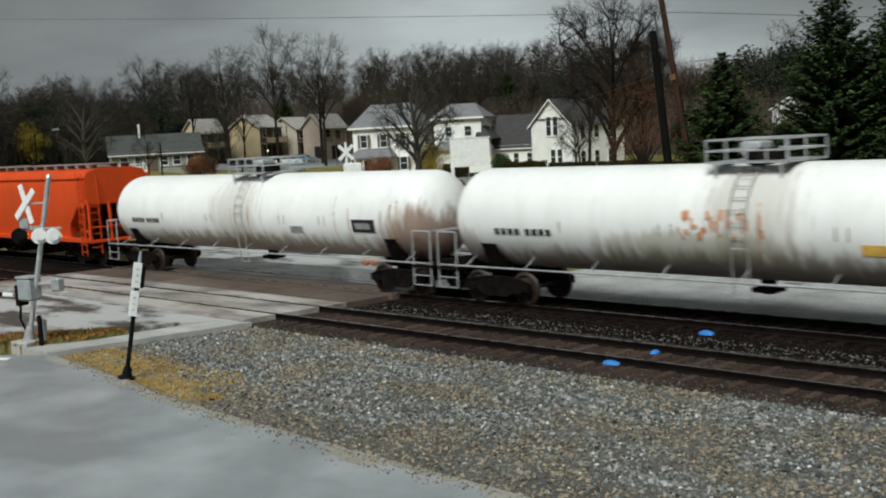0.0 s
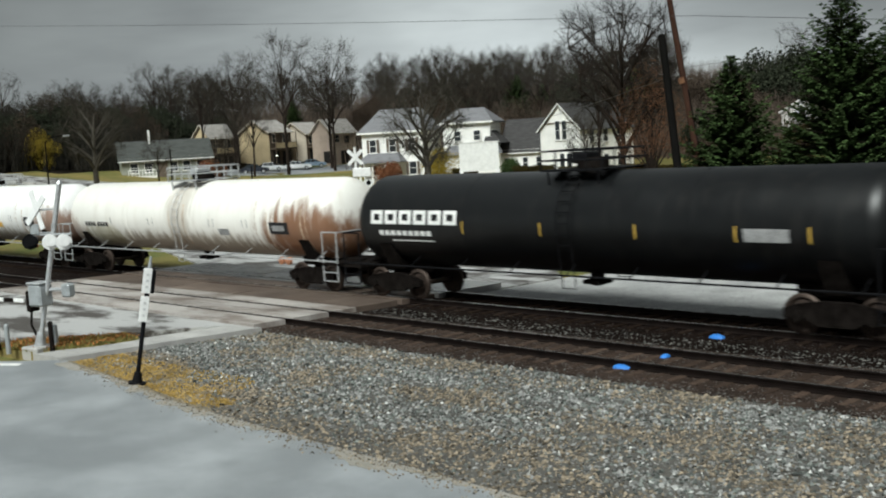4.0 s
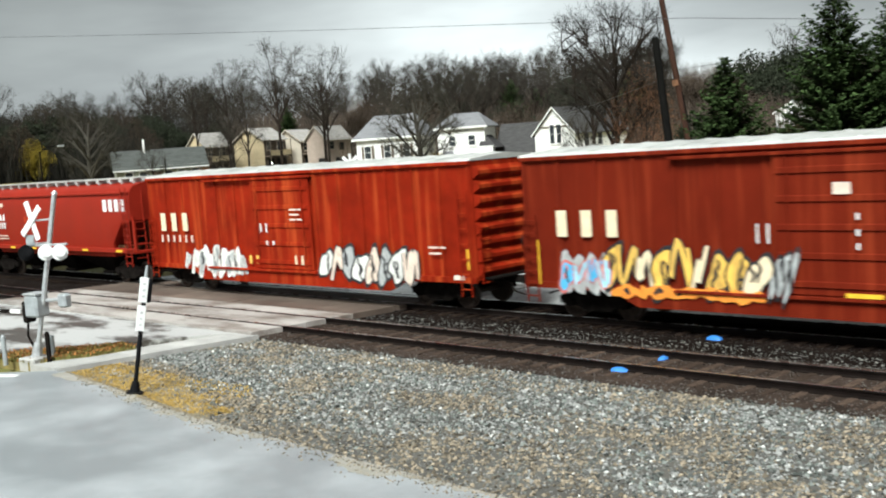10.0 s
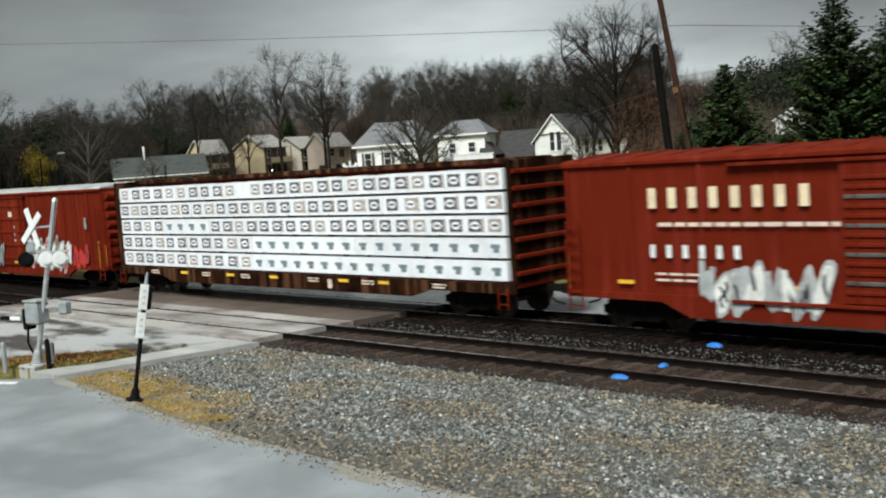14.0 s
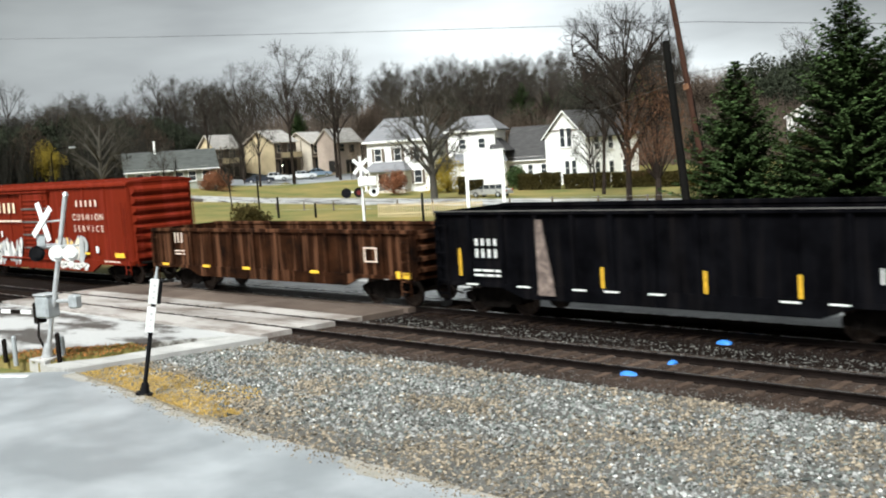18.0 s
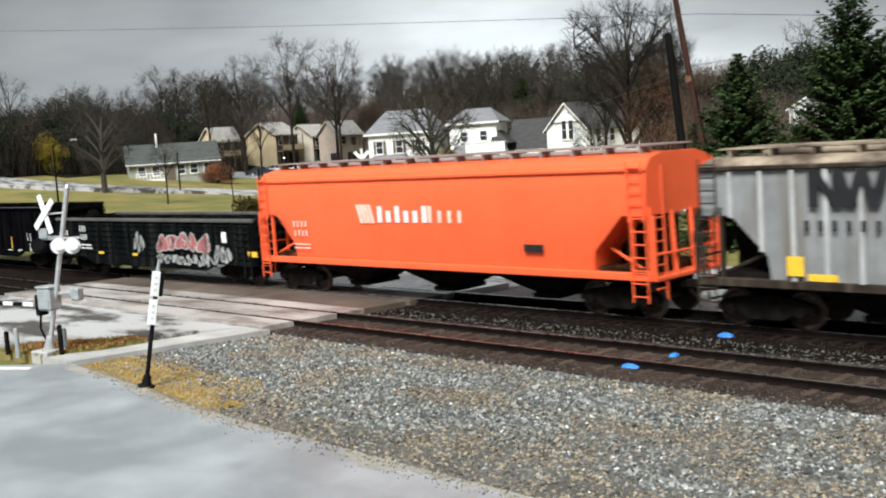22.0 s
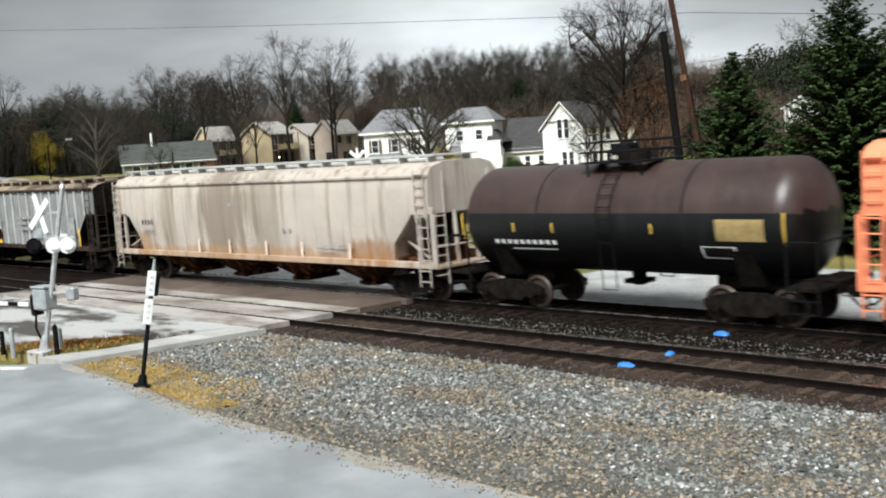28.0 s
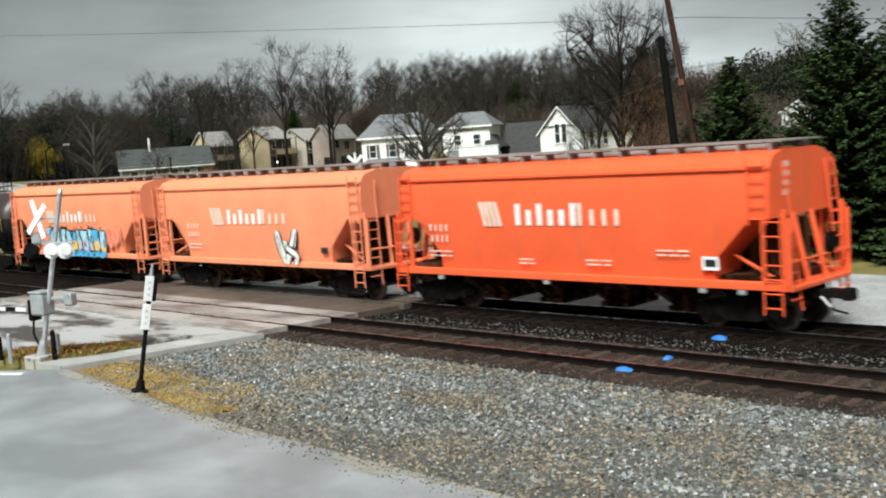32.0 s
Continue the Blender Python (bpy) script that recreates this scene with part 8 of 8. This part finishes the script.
def hip_house(name, label, m, w, d, eave, ridge, base, wall, roof, trim, over=0.5, flat=0.25):
    hs = thing(name, label, "house", m, "houses")
    part("wall", Geo().box(-w / 2, w / 2, -d / 2, d / 2, base, eave), wall, hs)
    part("siding", boards(-w / 2, w / 2, -d / 2 - 0.002, base + 0.3, eave), wall, hs)
    a, b = w / 2 + over, d / 2 + over
    rx, ry = max(0.3, a - b) + flat, max(0.0, b - a) + 0.12
    lo = [(-a, -b, eave), (a, -b, eave), (a, b, eave), (-a, b, eave)]
    hi = [(-rx, -ry, ridge), (rx, -ry, ridge), (rx, ry, ridge), (-rx, ry, ridge)]
    part("roof", Geo().loft([[(x, y, z - 0.18) for x, y, z in lo], lo, hi]), roof, hs)
    part("fascia", Geo().box(-a - 0.02, a + 0.02, -b - 0.06, -b - 0.005, eave - 0.22, eave + 0.02), trim, hs)
    return hs


# white gabled house with its wing
h1 = gable_house("white_house", "cream-white two-storey house with a steep gable", plot(-39.9, 84.8, 0, -14), 7.2, 11.5, 6.9, 10.3, -0.5, siding_white, shingle_dark, siding_white)
for x in (-0.6, 0.6):
    window(h1, x + 0.25, 6.6, 0.75, 2.5, -5.8, siding_white)
    window(h1, x + 0.9, 2.4, 0.75, 2.0, -5.8, siding_white)
part("gable_band", Geo().box(-3.1, 3.1, -5.86, -5.76, 7.5, 7.68), siding_brown, h1)
for y in (-3.5, -0.5, 2.5):
    window(h1, y, 5.6, 0.9, 1.6, 3.6, siding_white, face="x")
    window(h1, y, 2.2, 0.9, 1.6, 3.6, siding_white, face="x")
part("chimney", Geo().box(-0.35, 0.35, 2.6, 3.3, 9.5, 12.0, 0.03), shingle_dark, h1)
h2 = gable_house("house_wing", "low white wing with a large grey shingle roof", plot(-47.6, 82.6, 0, 8), 6.4, 7.0, 4.1, 8.4, -0.5, siding_white, shingle_dark, siding_white, front_gable=False)
for x in (-2.4, 0.4, 2.4):
    window(h2, x, 2.2, 0.7, 1.5, -3.55, siding_white)
part("door", Geo().box(-1.3, -0.4, -3.6, -3.52, 0, 2.1, 0.02), siding_brown, h2)
# white four-square house with porch, and the rear part
h3 = hip_house("foursquare_house", "white two-storey house with a grey hip roof and porch", plot(-62.3, 71.5, 0, 16), 9.2, 7.6, 7.1, 10.3, -0.5, siding_white, shingle_grey, siding_white, flat=2.2)
for x in (-2.9, 0.0, 2.8):
    window(h3, x, 5.2, 0.9, 1.7, -4.05, siding_white, shutters=siding_brown)
window(h3, 2.8, 2.0, 1.0, 1.7, -4.05, siding_white, shutters=siding_brown)
part("porch_floor", Geo().box(-4.2, 1.6, -6.4, -4.05, -0.4, 0.35), siding_pale, h3)
part("porch_roof", Geo().loft([[(-4.5, -6.8, 2.9), (1.9, -6.8, 2.9), (1.9, -4.03, 2.9), (-4.5, -4.03, 2.9)], [(-4.5, -6.8, 3.05), (1.9, -6.8, 3.05), (1.9, -4.03, 3.05), (-4.5, -4.03, 3.05)], [(-3.4, -4.9, 4.2), (1.0, -4.9, 4.2), (1.0, -4.03, 4.2), (-3.4, -4.03, 4.2)]]), shingle_grey, h3)
for x in (-4.1, -2.3, -0.4, 1.4):
    part("porch_column", Geo().box(x - 0.13, x + 0.13, -6.5, -6.24, 0.35, 2.9, 0.02), siding_white, h3)
part("porch_rail", Geo().box(-4.0, 1.3, -6.42, -6.34, 1.1, 1.2), siding_white, h3)
part("door", Geo().box(-1.6, -0.6, -4.12, -4.03, 0.35, 2.45, 0.02), pane_glass(), h3)
window(h3, -3.0, 1.7, 0.9, 1.6, -4.05, siding_white)
h4 = hip_house("rear_house", "white house with a shallow grey hip roof", plot(-54.2, 77.5, 0, 16), 6.8, 6.4, 8.1, 10.1, -0.5, siding_white, shingle_grey, siding_white, flat=1.6)
window(h4, -1.2, 6.2, 0.9, 1.3, -3.55, siding_white)
window(h4, 1.6, 6.2, 0.9, 1.3, -3.55, siding_white)
part("side_roof", Geo().loft([[(2.6, -3.9, 5.0), (5.2, -3.9, 5.0), (5.2, 1.0, 5.0), (2.6, 1.0, 5.0)], [(2.8, -2.5, 7.0), (3.2, -2.5, 7.0), (3.2, 0.5, 7.0), (2.8, 0.5, 7.0)]]), shingle_dark, h4)
part("lower_bay", Geo().box(-2.6, 4.9, -4.6, -3.52, -0.4, 3.6), siding_white, h4)
part("bay_roof", Geo().loft([[(-2.9, -5.0, 3.6), (5.2, -5.0, 3.6), (5.2, -3.53, 3.6), (-2.9, -3.53, 3.6)], [(-2.2, -4.2, 4.9), (4.6, -4.2, 4.9), (4.6, -3.53, 4.9), (-2.2, -3.53, 4.9)]]), shingle_grey, h4)
# tan townhouses on the rise: gable ends towards the tracks, balconies along the sides
TOWN = (("tan townhouse with a pale roof and brown balconies", -99.3, 68.3, 5.6, 3.6, 2.0, 7.7, 9.7, siding_tan, siding_brown, "balcony"),
        ("wide tan townhouse with a brown balcony side", -93.5, 76.1, 5.6, 6.9, 2.6, 8.3, 10.3, siding_tan, siding_brown, "balcony"),
        ("narrow brown townhouse with a white balcony", -91.2, 82.8, 5.4, 6.0, 2.8, 8.0, 9.9, siding_pale, siding_brown, "white"),
        ("pinkish townhouse with a dark garage door", -84.0, 81.2, 6.6, 4.2, 2.4, 8.0, 10.1, siding_rose, siding_rose, "garage"))
for lab, cx, cy, w, d, base, eave, top, wall, face, style in TOWN:
    t = gable_house("townhouse", lab, plot(cx - d / 2, cy + w / 2, 0, 89), w, d, eave, top, base - 1.2, wall, shingle_pale, siding_pale, over=0.4, front_gable=False)
    f = -d / 2 - 0.04
    part("side_cladding", Geo().box(-w / 2 + 0.1, w / 2 - 0.05, f - 0.04, f, base - 0.3, eave - 0.15), face, t)
    part("gable_trim", Geo().loft([[(-w / 2 - 0.44, y, z) for y, z in ((-d / 2 - 0.4, eave - 0.32), (0, top + 0.02), (d / 2 + 0.4, eave - 0.32), (d / 2 + 0.4, eave - 0.5), (0, top - 0.2), (-d / 2 - 0.4, eave - 0.5))], [(-w / 2 - 0.405, y, z) for y, z in ((-d / 2 - 0.4, eave - 0.32), (0, top + 0.02), (d / 2 + 0.4, eave - 0.32), (d / 2 + 0.4, eave - 0.5), (0, top - 0.2), (-d / 2 - 0.4, eave - 0.5))]]), siding_pale, t)
    window(t, -0.28 * w, eave - 1.3, 1.0, 1.25, f - 0.05, siding_pale)
    if style == "garage":
        window(t, 0.12 * w, eave - 1.5, 1.1, 1.1, f - 0.05, siding_brown)
        part("garage_door", Geo().box(-0.15 * w, 0.35 * w, f - 0.1, f - 0.045, base - 0.2, base + 2.2, 0.02), siding_dark, t)
        part("bay_window", Geo().box(-w / 2 - 0.12, -w / 2 - 0.01, -1.6, -0.4, base + 0.2, base + 2.2), siding_dark, t)
    else:
        rail = siding_white if style == "white" else siding_tan
        window(t, 0.22 * w, eave - 1.3, 1.3, 1.5, f - 0.05, siding_pale)
        window(t, -0.22 * w, base + 1.2, 1.2, 1.9, f - 0.05, siding_dark)
        part("balcony", Geo().box(-w / 2 + 0.2, w / 2, f - 1.3, f - 0.045, base + 2.55, base + 2.75), siding_brown, t)
        part("balcony_rail", Geo().box(-w / 2 + 0.2, w / 2, f - 1.32, f - 1.24, base + 2.75, base + 3.65), rail, t)
        for x in (-w / 2 + 0.25, 0.0, w / 2 - 0.1):
            part("balcony_post", Geo().box(x - 0.07, x + 0.07, f - 1.32, f - 1.2, base - 0.4, eave - 0.1), siding_brown, t)
        part("garage_door", Geo().box(0.05 * w, 0.42 * w, f - 0.1, f - 0.045, base - 0.2, base + 2.2, 0.02), siding_dark, t)
lp = thing("wall_lamp", "small lit white lamp on the townhouse wall", "lamp", plot(-92.9, 77.4, 4.1))
part("globe", Geo().tube((0, 0, 0), (0.14, 0, 0), 0.13, 0.1, n=10), glow("lamp_glow", (1.0, 0.95, 0.85), 3.0), lp)
part("bracket", Geo().box(-0.62, 0.0, -0.04, 0.04, -0.04, 0.04), siding_dark, lp)
# long low house at the left of the street
b = rise(-93, 54)
h6 = gable_house("ranch_house", "long low house with a grey shingle roof", plot(-94.8, 56.2, 0, 52), 12.6, 7.0, b + 2.9, b + 5.4, b - 1.0, siding_green, shingle_mid, siding_white, over=0.5, front_gable=False)
for x in (-4.6, -2.6, 1.0, 2.8, 4.8):
    window(h6, x, b + 1.5, 1.0, 1.3, -3.55, siding_white)
part("carport", Geo().box(-1.2, 0.1, -3.6, -3.52, b - 0.2, b + 2.1), siding_brown, h6)
part("porch_deck", Geo().box(-5.6, -1.6, -5.3, -3.52, b - 0.5, b + 0.3), siding_white, h6)
for k in range(9):
    part("porch_post", Geo().box(-5.55 + 0.48 * k, -5.47 + 0.48 * k, -5.3, -5.22, b + 0.3, b + 1.15), siding_white, h6)
part("porch_rail", Geo().box(-5.6, -1.6, -5.32, -5.2, b + 1.15, b + 1.25), siding_white, h6)
part("vent_pipe", Geo().tube((-2.0, -0.5, b + 4.8), (-2.0, -0.5, b + 6.9), 0.16, n=10), siding_white, h6)
# small white house up on the slope behind the spruces
h7 = gable_house("hill_cottage", "small white cottage among the hill trees", plot(-16, 112, 0, 10), 5.4, 6.0, 8.6, 10.2, rise(-16, 112) - 1.5, siding_white, shingle_dark, siding_white)
window(h7, 0.2, 8.2, 0.8, 1.5, -3.05, siding_white)


# ---- parked cars ----
def parked_car(label, m, paint, length=4.6):
    cr = thing("parked_car", label, "car", m, "parked cars")
    k = length / 4.6
    prof = [(-2.3, 0.35), (-2.28, 0.75), (-2.1, 0.88), (-1.35, 0.98), (1.45, 0.95), (2.1, 0.85), (2.3, 0.65), (2.3, 0.35)]
    rings = []
    for y, s in ((-0.88, 0.97), (-0.8, 1.0), (0.8, 1.0), (0.88, 0.97)):
        rings.append([(x * k * s, y, z) for x, z in prof])
    part("body", Geo().loft(rings), paint, cr, smooth=True)
    cab = [(-1.75, 0.95), (-1.05, 1.40), (0.45, 1.44), (1.25, 0.96)]
    g = Geo().loft([[(x * k, y, z) for x, z in cab] for y in (-0.72, 0.72)])
    part("cabin_glass", g, pane_glass(), cr)
    part("roof", Geo().box(-1.1 * k, 0.5 * k, -0.7, 0.7, 1.41, 1.47, 0.025), paint, cr)
    for y in (-0.725, 0.705):
        for x in (-1.07, -0.3, 0.47):
            part("pillar", Geo().loft([[((x - 0.04) * k, y, 0.95), ((x + 0.04) * k, y, 0.95), ((x + 0.04) * k, y + 0.02, 0.95), ((x - 0.04) * k, y + 0.02, 0.95)], [((x - 0.04) * k, y, 1.42), ((x + 0.04) * k, y, 1.42), ((x + 0.04) * k, y + 0.02, 1.42), ((x - 0.04) * k, y + 0.02, 1.42)]]), paint, cr)
    for x in (-1.4, 1.4):
        for s in (-1, 1):
            w = part("wheel", Geo().tube((x * k, s * 0.72, 0.33), (x * k, s * 0.9, 0.33), 0.33, n=18), steel_dark, cr)
            part("rim", Geo().tube((x * k, s * 0.9, 0.33), (x * k, s * 0.915, 0.33), 0.2, n=14), galvanised, w)
    for y in (-0.6, 0.6):
        part("headlight", Geo().box(2.2 * k, 2.31 * k, y - 0.16, y + 0.16, 0.62, 0.76, 0.02), galvanised, cr)
        part("tail_light", Geo().box(-2.31 * k, -2.2 * k, y - 0.16, y + 0.16, 0.68, 0.82, 0.02), spray_red, cr)
    return cr


car_white = surface("car_white", (0.78, 0.79, 0.80), 0.25, vary=0.05, scale=2, bump=0, spec=0.6)
car_silver = surface("car_silver", (0.50, 0.50, 0.49), 0.3, 0.4, vary=0.05, scale=2, bump=0, spec=0.6)
car_dark = surface("car_dark", (0.03, 0.035, 0.05), 0.25, vary=0.1, scale=2, bump=0, spec=0.6)
car_blue = surface("car_blue", (0.22, 0.30, 0.40), 0.3, 0.2, vary=0.1, scale=2, bump=0, spec=0.6)
parked_car("white parked car beside the spruces", plot(-14.4, 34.0, -0.3, 200), car_white)
parked_car("white parked car beyond the tracks", plot(-18.2, 22.9, -0.3, 185), car_white)
parked_car("silver pickup-like car parked on the street", plot(-42.9, 60.6, -0.3, 175), car_silver, 5.2)
for x, y, mat, lab in ((-89.7, 69.1, car_dark, "dark car parked before the townhouses"), (-89.8, 72.6, car_white, "white car parked before the townhouses"), (-87.3, 76.4, car_white, "pale car parked before the townhouses"), (-86.5, 79.2, car_blue, "blue-grey car parked before the townhouses")):
    parked_car(lab, plot(x, y, rise(x, y), 40), mat)
g = Geo()
nseg = 10
pts = [(-93.5 + 14 * k / nseg, 66.0 + 17 * k / nseg) for k in range(nseg + 1)]
g.loft([[(*far(x + dx, y + dy), land_at(x + dx, y + dy) + dz) for dx, dy, dz in ((-2.6, 2.2, 0.05), (2.8, -2.4, 0.05), (2.8, -2.4, -0.5), (-2.6, 2.2, -0.5))] for x, y in pts])
solid("townhouse_drive", g, asphalt, "grey asphalt drive before the townhouses", "drive", kind="structure")
# ---- fence along the far lawn ----
fc = thing("picket_fence", "pale low picket fence along the lawn", "fence", plot(-35, 36, -0.3))
for k in range(46):
    x = -5.2 + 0.23 * k
    part("picket", Geo().box(x - 0.035, x + 0.035, -0.02, 0.02, 0.05, 1.25), siding_tan, fc)
for z in (0.35, 1.0):
    part("rail", Geo().box(-5.3, 5.3, 0.02, 0.07, z, z + 0.08), siding_tan, fc)
wf = thing("wire_fence", "low wire fence on dark posts along the lawn", "fence", plot(-32, 41, -0.3, -9.8))
for k in range(14):
    x = -29.5 + 4.54 * k
    part("post", Geo().box(x - 0.06, x + 0.06, -0.06, 0.06, -0.6, 1.25, 0.01), siding_brown, wf)
for z in (0.5, 1.15):
    part("wire", Geo().tube((-29.5, -0.07, z), (29.5, -0.07, z), 0.012, n=4), cabinet_grey, wf)


def motions():
    """The train runs past towards the left at a steady pace, its wheels turning."""
    times = [0.5 * k for k in range(65)]
    for ob, mid in CARS:
        walk(ob, [(t, pose(mid - run(t), TRACK_Y, 0)) for t in times])
    for ob, mid, z in LOAD:
        walk(ob, [(t, pose(mid - run(t), TRACK_Y, z)) for t in times])
    mids = dict(CARS)
    for w, off, car in WHEELS:
        # turn while the car is near the crossing, from 4 m to 62 m left of the eye
        where = [mids[car] + off - run(k / 30) for k in range(961)]
        ks = [k for k in range(961) if -62 < where[k] < -4]
        x, y, z = w.location
        if not ks:
            walk(w, [(0.0, pose(x, y, z)), (32.0, pose(x, y, z))])
            continue
        rows = []
        if ks[0] > 0:
            rows.append((0.0, pose(x, y, z)))
        first = where[ks[0]]
        for k in ks:
            rows.append((k / 30, pose(x, y, z, 0, math.degrees((where[k] - first) / 0.46), 0)))
        if ks[-1] < 960:
            rows.append((32.0, rows[-1][1]))
        walk(w, rows)


motions()
